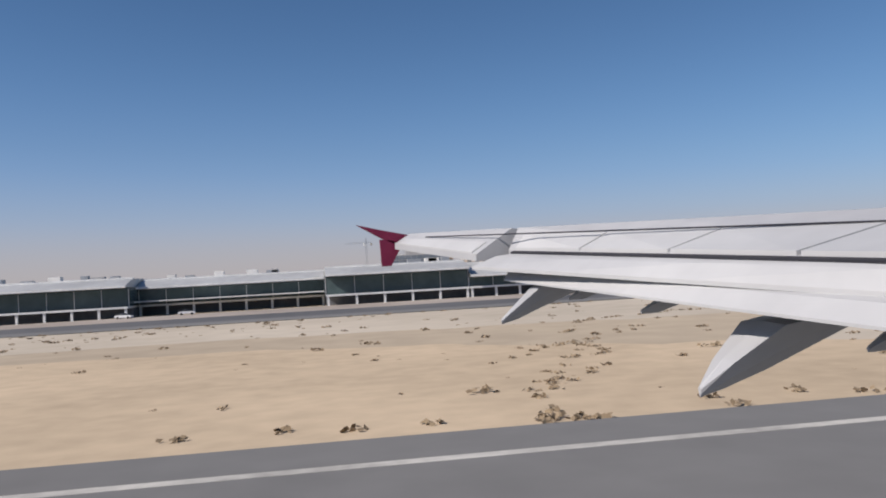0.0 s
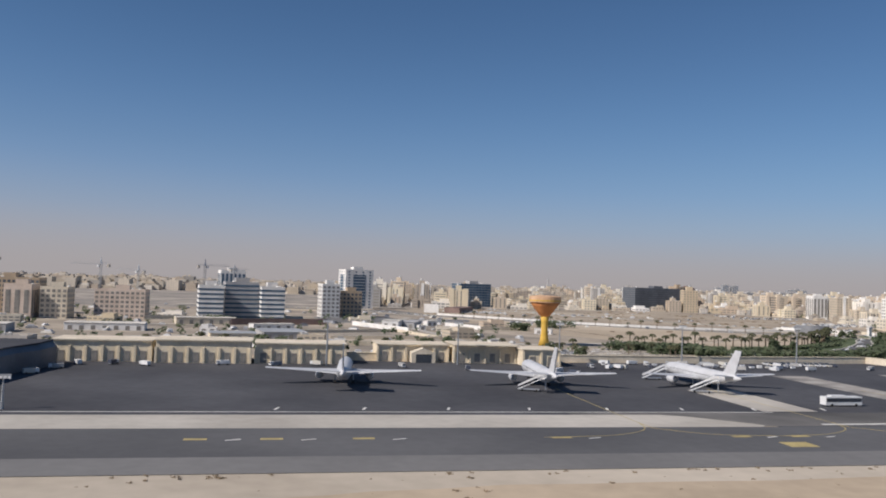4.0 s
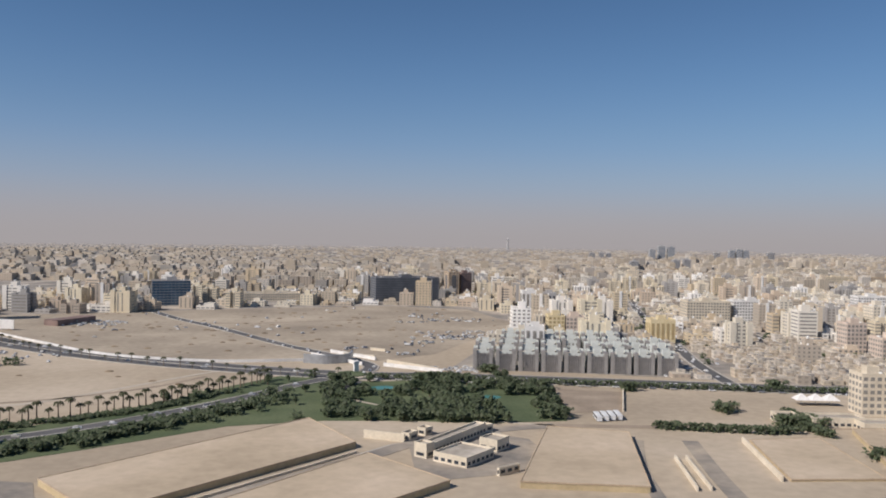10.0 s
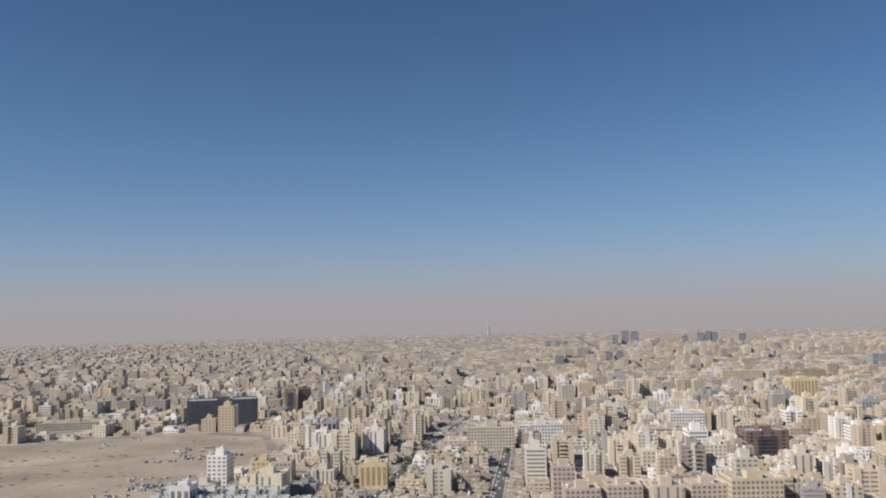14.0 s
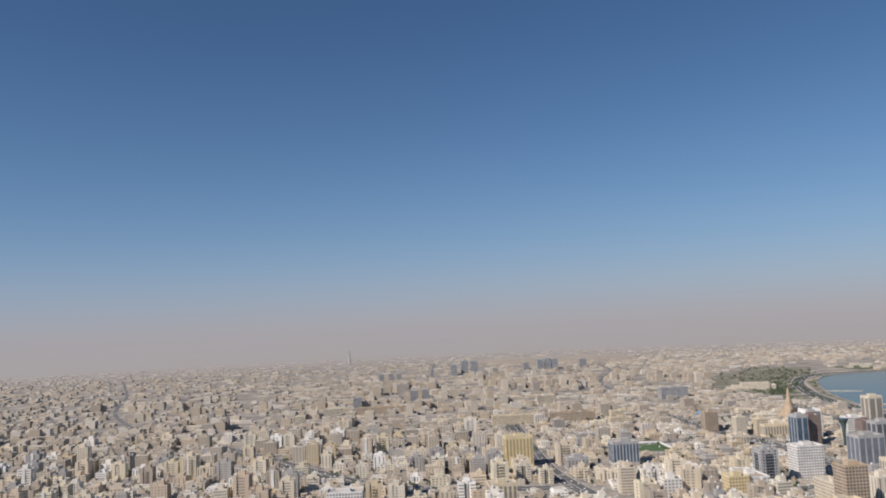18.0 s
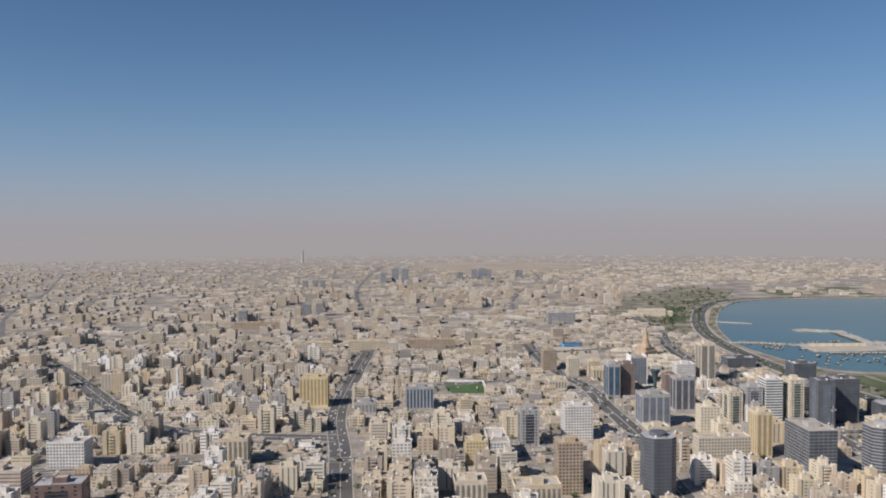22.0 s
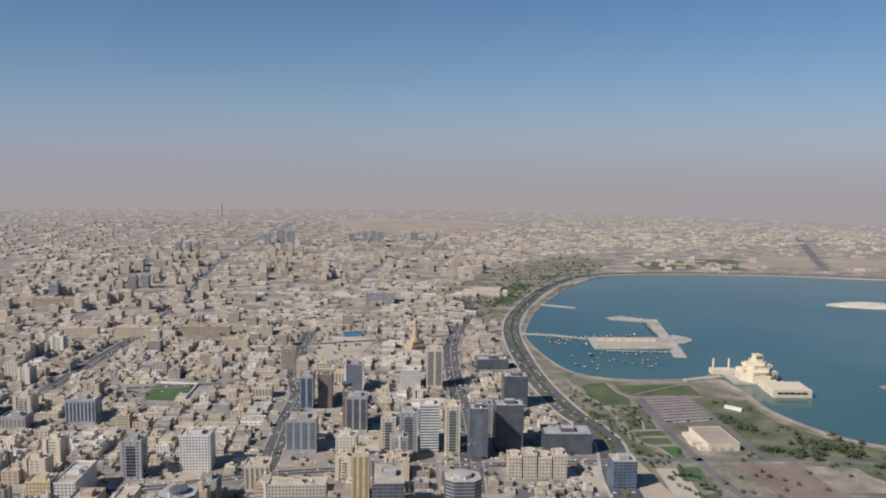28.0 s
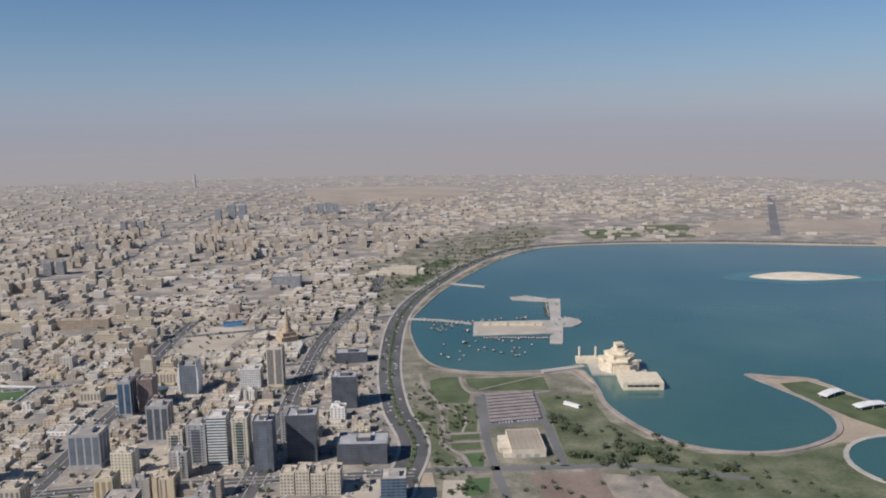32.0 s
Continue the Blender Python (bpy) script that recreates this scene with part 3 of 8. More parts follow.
def tower(name, x, y, w, d, h, wall, glass, label, style="grid", turn=0.0, group="", base=0.0, category="tower"):
    """A named high building: body, crown and window work."""
    s = Shape()
    fl = max(2, int(h / FLOOR))
    fh = h / fl
    x0, y0, x1, y1 = -w / 2, -d / 2, w / 2, d / 2
    g = s
    pieces = []
    if style == "grid":
        parapet_block(s, x0, y0, x1, y1, h, rim=0.8)
        facade(g, x0, y0, x1, y1, 0, fl, 1, cell=1.6, w=0.6, h=0.55, fh=fh)
    elif style == "glass":
        parapet_block(s, x0, y0, x1, y1, h, rim=0.6)
        facade(g, x0, y0, x1, y1, 0, fl, 1, cell=2.2, w=0.94, h=0.84, fh=fh, proud=0.08)
    elif style == "bands":
        parapet_block(s, x0, y0, x1, y1, h, rim=0.7)
        band = Shape()
        band.box(x0 - 0.08, y0 - 0.08, 0, x1 + 0.08, y1 + 0.08, fh * 0.42, bottom=True)
        band = band.mesh("window_band", [glass])
        pieces += [("window_band", band, pose(0, 0, fh * (k + 0.35))) for k in range(fl)]
    elif style == "portal":
        parapet_block(s, x0, y0, x1, y1, h, rim=0.6)
        for dims in ((x0 + w * 0.27, y0 - 0.1, fh, x1 - w * 0.27, y0, h - fh * 1.4), (x0 + w * 0.27, y1, fh, x1 - w * 0.27, y1 + 0.1, h - fh * 1.4),
                     (x0 - 0.1, y0 + d * 0.28, fh, x0, y1 - d * 0.28, h - fh * 1.4), (x1, y0 + d * 0.28, fh, x1 + 0.1, y1 - d * 0.28, h - fh * 1.4)):
            b = Shape()
            b.box(*dims)
            pieces.append(("glass_slot", b.mesh("glass_slot", [glass]), pose(0, 0, 0)))
            b = Shape()
            for k in range(2, fl - 1):
                b.box(dims[0] - 0.04, dims[1] - 0.04, k * fh, dims[3] + 0.04, dims[4] + 0.04, k * fh + 0.22)
            pieces.append(("floor_edges", b.mesh("floor_edges", [wall]), pose(0, 0, 0)))
        facade(s, x0, y0, x1, y1, 0, fl, 1, cell=w * 0.24, w=0.25, h=0.5, fh=fh)
    elif style == "piers":
        parapet_block(s, x0, y0, x1, y1, h, rim=0.9)
        for span, other, turned in ((w, d, 0), (d, w, 90)):
            n = max(2, round(span / 5.0))
            bay = Shape()
            bay.box(-span * 0.36 / n, -0.1, fh * 1.5, span * 0.36 / n, 0.1, h - fh * 0.7)
            bay = bay.mesh("glass_bay", [glass])
            edge = Shape()
            edge.box(-span * 0.36 / n, -0.14, 0, span * 0.36 / n, 0.14, 0.12, bottom=True)
            for k in range(1, fl - 2):
                edge.box(-span * 0.36 / n, -0.14, k * fh, span * 0.36 / n, 0.14, k * fh + 0.12, bottom=True)
            edge = edge.mesh("floor_edges", [glass, wall])
            for i in range(n):
                c = span * ((i + 0.5) / n - 0.5)
                for sd in (-other / 2, other / 2):
                    at = pose(0, 0, 0, 0, 0, turned) @ pose(c, sd, 0)
                    pieces += [("glass_bay", bay, at), ("floor_edges", edge, at @ pose(0, 0, fh * 1.5))]
    elif style == "stripes":
        parapet_block(s, x0, y0, x1, y1, h, rim=1.0)
        for span, other, turned in ((w, d, 0), (d, w, 90)):
            n = max(3, int(span / 2.3))
            b = Shape()
            b.box(-span * 0.27 / n, -0.09, fh, span * 0.27 / n, 0.09, h - fh * 0.6)
            b = b.mesh("window_strip", [glass])
            for i in range(n):
                c = span * ((i + 0.5) / n - 0.5)
                for sd in (-other / 2, other / 2):
                    pieces.append(("window_strip", b, pose(0, 0, 0, 0, 0, turned) @ pose(c, sd, 0)))
    else:
        seg = [(0.5 * w * math.cos(a), 0.5 * d * math.sin(a)) for a in [2 * math.pi * i / 20 for i in range(20)]]
        if style == "octagon":
            seg = [(w / 2, -d * 0.28), (w / 2, d * 0.28), (w * 0.28, d / 2), (-w * 0.28, d / 2), (-w / 2, d * 0.28), (-w / 2, -d * 0.28), (-w * 0.28, -d / 2), (w * 0.28, -d / 2)]
        s.prism(seg, 0, h, 0, 2)
        band = Shape()
        band.prism([(p[0] * 1.012, p[1] * 1.012) for p in seg], 0, fh * (0.5 if style == "round" else 0.72), bottom=True)
        band = band.mesh("window_band", [glass])
        pieces += [("window_band", band, pose(0, 0, fh * (k + 0.2))) for k in range(fl)]
    ob = obj(name, s, [wall, glass, GREY_WALL if wall in (DARK_WALL, BROWN_WALL) else ROOF], None, label, category, group, m=pose(x, y, base, 0, 0, turn))
    for nm, me, m in pieces:
        tagged(obj(nm, me, None, ob, m=m), kind="stuff" if nm == "floor_edges" else "")
    r = Shape()
    q = min(w, d)
    if style not in ("round", "octagon"):
        parapet_block(r, -q * 0.2, -q * 0.22, q * 0.25, q * 0.2, h + fh * 1.2, h, rim=0.3)
    else:
        r.lathe([(q * 0.3, h), (q * 0.3, h + fh), (q * 0.2, h + fh * 1.1)], 0, 16)
    obj("roof_plant_room", r, [wall, glass, ROOF], ob)
    rr = random.Random(int(x * 7 + y))
    for i in range(2 if style == "round" else 4):
        px, py = rr.uniform(-w / 2 + 1.2, w / 2 - 1.2), rr.uniform(-d / 2 + 1.2, d / 2 - 1.2)
        if abs(px) < q * 0.28 and abs(py) < q * 0.26 or style == "round" and px * px + py * py > (0.36 * q) ** 2:
            continue
        tank = i % 2 == 0
        obj("water_tank" if tank else "cooling_unit", TANK if tank else COOLER, None, ob, m=pose(px, py, h))
    return ob


s = Shape()
s.lathe([(0.55, 0), (0.55, 0.9), (0.3, 1.1)], 0, 10)
TANK = s.mesh("water_tank", [WHITE_WALL])
s = Shape()
s.box(-0.8, -0.5, 0, 0.8, 0.5, 0.7)
s.lathe([(0.35, 0.7), (0.35, 0.82)], 0, 8)
COOLER = s.mesh("cooling_unit", [METAL])

# ---- ground, water and paved surfaces ----
def flat(name, outline, z, mat, label, category, thick=0.06, kind="structure"):
    return slab(name, ccw(outline), z - thick, z, mat, label, category, kind)


g = Shape()
g.face([(-5200, -5200, 0), (6400, -5200, 0), (6400, 6400, 0), (-5200, 6400, 0)])
obj("ground", g, SAND, None, "pale dusty desert ground reaching the horizon", "ground", "", "structure")

# self-lit rings that imitate haze before and along the horizon
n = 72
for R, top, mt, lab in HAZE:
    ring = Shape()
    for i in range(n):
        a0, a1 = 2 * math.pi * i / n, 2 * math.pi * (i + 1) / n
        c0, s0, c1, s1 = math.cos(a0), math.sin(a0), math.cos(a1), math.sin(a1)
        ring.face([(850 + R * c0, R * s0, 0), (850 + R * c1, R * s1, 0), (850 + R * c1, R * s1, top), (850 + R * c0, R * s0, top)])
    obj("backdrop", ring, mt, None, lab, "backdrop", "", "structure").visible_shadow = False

TOWN_AREA = [(430, 312), (505, 284), (600, 244), (760, 212), (1010, 260), (1205, 330), (1262, 400), (1272, 560), (1300, 760), (1360, 910), (1500, 1090), (1640, 1165),
             (1500, 1500), (1400, 2760), (-1100, 2760), (-900, 560), (-300, 420), (100, 440), (200, 500), (345, 548), (430, 565), (480, 540), (492, 455)]
flat("pavement", TOWN_AREA, 0.05, TOWN, "dusty grey town ground between the buildings", "ground")
flat("pavement", [(1644, 1172), (1830, 1140), (2065, 1040), (3100, 720), (3000, 2400), (1404, 2760), (1504, 1500)], 0.045, TOWN, "dusty ground of the far shore", "ground")
NEAR_TOWN = [(-300, 200), (100, 190), (212, 188), (246, 214), (262, 250), (235, 300), (225, 384), (212, 420), (100, 440), (-300, 420)]
flat("pavement", NEAR_TOWN, 0.04, DUSTY_GROUND, "dusty ground with sheds and tracks behind the airport", "ground")

BAY = [(1324, 602), (1310, 629), (1309, 680), (1317, 748), (1337, 802), (1396, 916), (1514, 1080), (1620, 1140), (1830, 1100), (2051, 1002), (2500, 860),
       (3100, 700), (3100, 240), (1720, 300), (1610, 400), (1588, 449), (1580, 506), (1558, 521), (1536, 532), (1541, 496), (1545, 465), (1539, 435), (1518, 412),
       (1475, 401), (1436, 415), (1416, 447), (1410, 495), (1417, 529), (1421, 560), (1416, 577), (1356, 586)]
BAY = smooth_line(BAY, True, 4)
flat("water", BAY, 0.3, WATER, "calm blue-green bay water", "water", 0.3)
lagoon = [(1548 + 46 * math.cos(a), 366 + 40 * math.sin(a)) for a in [2 * math.pi * i / 28 for i in range(28)]]
flat("water", lagoon, 0.3, WATER, "round lagoon of blue-green water beside the park", "water", 0.3)
s = Shape()
ribbon(s, BAY[:40], 1.6, 0, 0.75, 0, 0.8)
ribbon(s, BAY[64:] + BAY[:1], 1.6, 0, 0.75, 0, 0.3)
obj("seawall", s, PAVING, None, "pale stone sea wall and promenade along the bay", "sea wall", "", "structure")
s = Shape()
ribbon(s, lagoon + lagoon[:1], 3, 0, 0.7)
obj("promenade", s, CONCRETE, None, "pale paved ring walk round the lagoon", "promenade", "", "structure")

# broad patches in the sand beside the runway
for i, (pts, mt, lab) in enumerate((([(-300, 52), (-60, 49), (-10, 53), (30, 47), (70, 51), (120, 48), (200, 54), (340, 50), (340, 77.7), (-300, 77.7)], PALE_SAND, "pale windblown sand beside the taxiway"),
                     ([(14, 24), (20, 22), (44, 22), (62, 26), (60, 33), (40, 36), (24, 34)], PALE_SAND, "greyish levelled patch in the sand"),
                     ([(66, 22), (120, 21), (150, 30), (120, 40), (84, 38)], surface("tan_sand", [(0.46, 0.35, 0.225), (0.50, 0.385, 0.25)], 0.05, 0.95), "tan patch of loose sand"),
                     ([(-120, 16.0), (-60, 16.0), (20, 16.0), (60, 16.0), (52, 21), (24, 26), (12, 33), (-4, 42), (-40, 44), (-90, 36), (-120, 38)], surface("orange_sand", [(0.44, 0.345, 0.235), (0.51, 0.40, 0.275)], 0.08, 0.95, fine=12, spread=0.16), "warm tan sand along the runway edge"),
                     ([(160, 60), (330, 58), (330, 70), (170, 72)], surface("brown_sand", [(0.40, 0.32, 0.225), (0.46, 0.37, 0.265)], 0.05, 0.95), "darker strip of packed sand"))):
    edge = [(x + 1.6 * noise.noise((x * 0.35, y * 0.35, 3.0)) + 1.2 * noise.noise((x * 0.12, y * 0.12, 5.0)), max(y + 1.3 * noise.noise((x * 0.3, y * 0.3, 9.0)), 16.2)) for x, y in smooth_line(pts, True, 14)]
    flat("sand_patch", edge, 0.006 + 0.004 * i, mt, lab, "ground", 0.008)

# runway, taxiway and apron
flat("runway", [(-500, -18), (1300, -18), (1300, 16.5), (-500, 16.5)], 0.05, OLD_ASPHALT, "grey asphalt runway with worn surface", "runway")
flat("runway_edge_line", [(-500, 13.95), (1300, 13.95), (1300, 14.3), (-500, 14.3)], 0.056, surface("dirty_line_paint", [(0.36, 0.345, 0.315), (0.46, 0.44, 0.40)], 0.4, 0.85, spread=0.2), "worn white runway edge line", "marking")
flat("taxiway", [(-500, 77.7), (700, 77.7), (700, 99.7), (-500, 99.7)], 0.05, ASPHALT, "dark asphalt taxiway parallel to the runway", "taxiway")
flat("taxiway_shoulder", [(-500, 77.7), (700, 77.7), (700, 84.5), (-500, 84.5)], 0.056, OLD_ASPHALT, "lighter worn asphalt shoulder of the taxiway", "taxiway")
flat("pavement", [(-500, 99.7), (52, 99.7), (68, 118.5), (-500, 118.5)], 0.05, PAVING, "pinkish paved strip before the terminal", "pavement")
flat("concrete_strip", [(50, 99.75), (213, 99.75), (214, 100.6), (213, 102), (210, 104.5), (206.5, 107.5), (203, 109), (62, 109)], 0.056, CONCRETE, "pale concrete strip with a rounded end between taxiway and apron", "pavement")
APRON_PLAN = [(60, 109), (204, 109), (216, 99.7), (700, 99.7), (700, 112), (322, 118), (299, 188), (252, 183), (180, 178), (95, 182), (94, 118)]
flat("apron", APRON_PLAN, 0.05, APRON, "dark asphalt aircraft parking apron", "apron")
flat("apron_taxi_lane", [(190, 111.0), (190, 100.2), (322, 100.2), (318, 111.0)], 0.0525, surface("smeared_asphalt", [(0.09, 0.087, 0.083), (0.19, 0.18, 0.165)], 0.03, 0.9, fine=4, spread=0.25), "grey asphalt lane along the apron", "pavement")
for x0, x1, y0, y1 in ((221, 230, 112, 135), (252.3, 260.5, 112.5, 158), (281.5, 290.5, 118, 162)):
    flat("concrete_stand", [(x0, y0), (x1, y0), (x1, y1), (x0, y1)], 0.058, STAINED if x0 > 240 else CONCRETE, "pale concrete parking stand set in the apron", "pavement")
flat("concrete_strip", [(260.5, 112.4), (303, 112.4), (300, 118), (260.5, 116.5)], 0.06, CONCRETE, "pale concrete strip along the stands", "pavement")
flat("apron_edge_line", [(100, 111.1), (222, 111.1), (222, 111.4), (100, 111.4)], 0.064, PAINT, "white line along the apron edge", "marking")
flat("stop_bar", [(223, 101.0), (233.5, 101.2), (233.5, 101.9), (223, 101.7)], 0.066, PAINT, "white painted stop bar", "marking")
for x in (86, 118, 142, 150, 160, 183, 206, 214, 234, 245, 254, 270):
    flat("taxi_mark", [(x - 1.2, 92.9), (x + 1.2, 92.9), (x + 1.2, 93.8), (x - 1.2, 93.8)], 0.062, YELLOW, "yellow painted taxiway mark", "marking")
    flat("taxi_dash", [(x + 3.2, 92.5), (x + 4.8, 93.1), (x + 4.7, 93.35), (x + 3.1, 92.75)], 0.062, PAINT, "short white taxiway dash", "marking")
flat("location_sign", [(208.6, 87), (212.2, 87), (212.2, 89.8), (208.6, 89.8)], 0.062, YELLOW, "large yellow square painted on the taxiway", "marking")
for cx, y0 in ((225.5, 100), (256.4, 100), (197, 110), (286, 100)):
    s = Shape()
    ribbon(s, smooth_line([(cx + 16, 93.5), (cx + 7, 94.5), (cx + 1.5, 98), (cx, 103), (cx, 136)], False, 5), 0.13, 0.0, 0.07)
    ribbon(s, smooth_line([(cx - 16, 93.5), (cx - 7, 94.5), (cx - 1.5, 98), (cx, 103)], False, 5), 0.13, 0.0, 0.07)
    obj("lead_in_line", s, YELLOW, None, "curved yellow lead-in line to a stand", "marking", "", "structure")
for i in range(14):
    x = 150 + i * 11.7
    flat("stand_tick", [(x, 113), (x + 0.35, 113), (x + 0.9, 115), (x + 0.55, 115)], 0.066, PAINT, "short white stand tick", "marking")

# green belt, park, sand fields and roads
BELT = [(262, 190), (275, 189), (294, 188), (312, 196), (325, 204), (339, 213), (355, 224), (380, 228), (402, 226), (424, 221), (446, 222), (456, 266), (441, 288), (418, 288), (402, 284), (388, 287), (376, 295), (366, 297), (352, 281), (337, 261), (321, 241), (306, 229), (286, 223), (263, 222)]
flat("lawn", BELT, 0.06, GRASS, "green irrigated belt under the trees", "grass")
TRACK = smooth_line([(228, 377), (250, 320), (277, 265), (292, 255), (310, 270), (333, 297), (344, 308), (362, 314)], False, 5)
FENCE = smooth_line([(231, 419), (262, 384), (297, 348), (340, 329), (376, 330)], False, 5)
MAIN_ROAD = smooth_line([(95, 470), (190, 450), (228, 405), (262, 372), (300, 342), (345, 316), (392, 296), (428, 290), (525, 263), (594, 243), (660, 232), (780, 206), (960, 180), (1200, 150)], False, 6)
FIELD_ROAD = smooth_line([(285, 520), (305, 480), (330, 440), (365, 375), (398, 322), (392, 296)], False, 5)
BELT_ROAD = smooth_line([(212, 212), (269, 207), (295, 212), (320, 226), (339, 242), (358, 262), (372, 280), (386, 294)], False, 5)
ROADS = [(MAIN_ROAD, 15), (FIELD_ROAD, 5), (BELT_ROAD, 4.5),
         (smooth_line([(519, 262), (530, 315), (545, 364), (575, 470), (620, 600)], False, 5), 4.8),
         (smooth_line([(572, 252), (582, 300), (594, 357), (620, 460)], False, 5), 4.8),
         (smooth_line([(545, 174), (566, 245)], False, 5), 10),
         (smooth_line([(860, 300), (868, 377), (878, 470), (887, 569), (921, 721), (960, 900), (990, 1200)], False, 5), 12),
         (smooth_line([(1020, 320), (1040, 400), (1058, 457), (1072, 534), (1085, 600), (1086, 662), (1100, 760), (1125, 865), (1190, 1100)], False, 5), 11.5),
         (smooth_line([(880, 500), (797, 533), (751, 584), (688, 735), (629, 867), (560, 1000)], False, 5), 14),
         (smooth_line([(560, 700), (690, 728), (811, 744), (838, 865), (876, 972), (900, 1150)], False, 5), 8),
         (smooth_line([(1164, 400), (1184, 484), (1224, 686), (1252, 778), (1299, 896), (1330, 1040)], False, 5), 13),
         (smooth_line([(640, 480), (800, 470), (960, 440), (1060, 448), (1150, 440), (1262, 425)], False, 5), 8),
         (smooth_line([(700, 650), (890, 640), (1080, 640), (1280, 655)], False, 5), 7),
         (smooth_line([(1100, 760), (1250, 775), (1310, 790)], False, 5), 7)]
CORNICHE = smooth_line([(1225, 300), (1247, 397), (1269, 462), (1268, 532), (1280, 637), (1313, 784), (1367, 908), (1471, 1070), (1590, 1160), (1830, 1128), (2060, 1025)], False, 6)
for i, (line, w) in enumerate(ROADS):
    s = Shape()
    top = 0.085 + 0.007 * i
    ribbon(s, line, w, 0.0, top)
    r = obj("road", s, ROAD, None, "grey asphalt town road with worn lane lines", "road", "", "structure")
    k = Shape()
    for side in (-1, 1):
        ribbon(k, line, 0.6, 0.0, top + 0.11, 0, side * (w / 2 + 0.3))
    obj("kerb", k, CONCRETE, r)
    if w > 7:
        k = Shape()
        ribbon(k, line, 0.5, 0.0, top + 0.16)
        obj("median", k, CONCRETE, r)
s = Shape()
for off in (-4.9, 4.9):
    ribbon(s, CORNICHE, 6.4, 0, 0.215, 0, off)
c = obj("corniche_road", s, ROAD, None, "wide grey seafront road with two carriageways", "road", "", "structure")
k = Shape()
ribbon(k, CORNICHE, 2.6, 0, 0.36)
obj("median", k, GRASS, c)
for side in (-1, 1):
    k = Shape()
    ribbon(k, CORNICHE, 1.8, 0, 0.3, 0, side * 9.2)
    obj("footway", k, CONCRETE, c)
DARK_SAND = surface("driven_sand", [(0.27, 0.215, 0.16), (0.36, 0.29, 0.215)], 0.1, 0.95)
for line, wd, lab, mt in ((TRACK, 2.2, "pale sandy track along the fence", PALE_SAND), (smooth_line([(312, 462), (350, 462), (400, 478), (450, 505), (478, 528)], False, 5), 2.4, "dark driven track across the sand field", DARK_SAND), (smooth_line([(230, 374), (246, 335), (261, 298), (272, 268), (279, 259), (298, 261), (325, 278), (341, 298)], False, 5), 1.8, "dark driven track on the sand", DARK_SAND), (smooth_line([(312, 162), (338, 150), (352, 152), (372, 172), (396, 200), (424, 212)], False, 4), 4, "pale road between the reservoirs", CONCRETE)):
    s = Shape()
    ribbon(s, line, wd, 0, 0.05)
    obj("track", s, mt, None, lab, "track", "", "structure")
s = Shape()
ribbon(s, FENCE, 0.4, 0, 1.0)
obj("site_fence", s, WHITE_WALL, None, "long white site fence along the road", "fence")
s = Shape()
ribbon(s, smooth_line([(374, 326), (383, 322), (391, 326), (393, 334)], False, 6), 0.7, 0, 3.4)
obj("curved_wall", s, METAL, None, "curved grey hoarding wall at the junction", "wall")
for a, b in (((396, 318), (377, 344)), ((402, 330), (385, 352)), ((404, 316), (424, 300))):
    s = Shape()
    ribbon(s, [a, b], 0.5, 0, 1.3)
    obj("white_barrier", s, WHITE_WALL, None, "white hoarding along the field road", "fence", "white hoardings")

flat("car_park", [(212, 188), (259, 188), (259, 207), (212, 207)], 0.06, OLD_ASPHALT, "asphalt car park behind the airport wall", "car park")
for i in range(3):
    flat("shade_row", [(224, 191.6 + i * 5), (254, 191.8 + i * 5), (254, 193.6 + i * 5), (224, 193.4 + i * 5)], 1.1, PALE_SAND, "long pale car shade roof", "shade", 0.12, kind="stuff")
# service roads, yards and paths between the sandy platforms
for pts, mt, lab in (([(302, 185), (306, 168), (316, 142), (323, 127), (341, 149), (325, 171), (322, 180)], YARD, "worn asphalt yard inside the boundary wall"),
                     ([(398, 172), (432, 178), (430, 204), (414, 216), (400, 206)], YARD, "worn asphalt yard round a small compound"),
                     ([(453, 268), (446, 231), (466, 232), (477, 260)], DARK_SAND, "grey driven gravel beside parked coaches")):
    flat("yard", pts, 0.055, mt, lab, "yard")
for line, wd, mt, lab in (([(341, 149), (388, 191), (402, 203), (425, 214), (441, 217)], 5.0, YARD, "worn service road between sandy platforms"), ([(298, 121), (357, 127), (430, 146), (520, 150)], 5.0, OLD_ASPHALT, "worn service road along the airfield"),
                          ([(441, 217), (480, 211), (515, 207), (560, 205)], 3.5, DARK_SAND, "driven sand track behind the platforms"), ([(457, 200), (448, 176), (442, 150)], 3.0, YARD, "narrow asphalt lane beside a platform"), ([(470, 198), (463, 172), (458, 150)], 4.0, YARD, "narrow asphalt lane beside a platform"),
                          ([(380, 266), (393, 250), (405, 238), (420, 226), (441, 217)], 1.3, PALE_SAND, "pale footpath through the green belt"), ([(383, 258), (392, 285)], 4.0, ROAD, "short link road to the roundabout")):
    s = Shape()
    ribbon(s, smooth_line(line, False, 5), wd, 0, 0.075)
    obj("service_road", s, mt, None, lab, "road", "", "structure")
s = Shape()
s.lathe([(8.0, 0.0), (8.0, 0.22), (7.4, 0.24), (0.5, 0.26)], 0, 28)
isl = obj("roundabout_island", s, PALE_SAND, None, "round paved island in the middle of the junction", "roundabout", "", "structure", m=pose(391, 298, 0))
s = Shape()
s.lathe([(5.6, 0.2), (5.6, 0.5), (0.3, 0.6)], 0, 24)
obj("planting", s, GRASS, isl)
s = Shape()
s.box(-0.9, -0.5, 0, 0.9, 0.5, 3.4)
s.box(-1.2, -0.7, 3.4, 1.2, 0.7, 3.9)
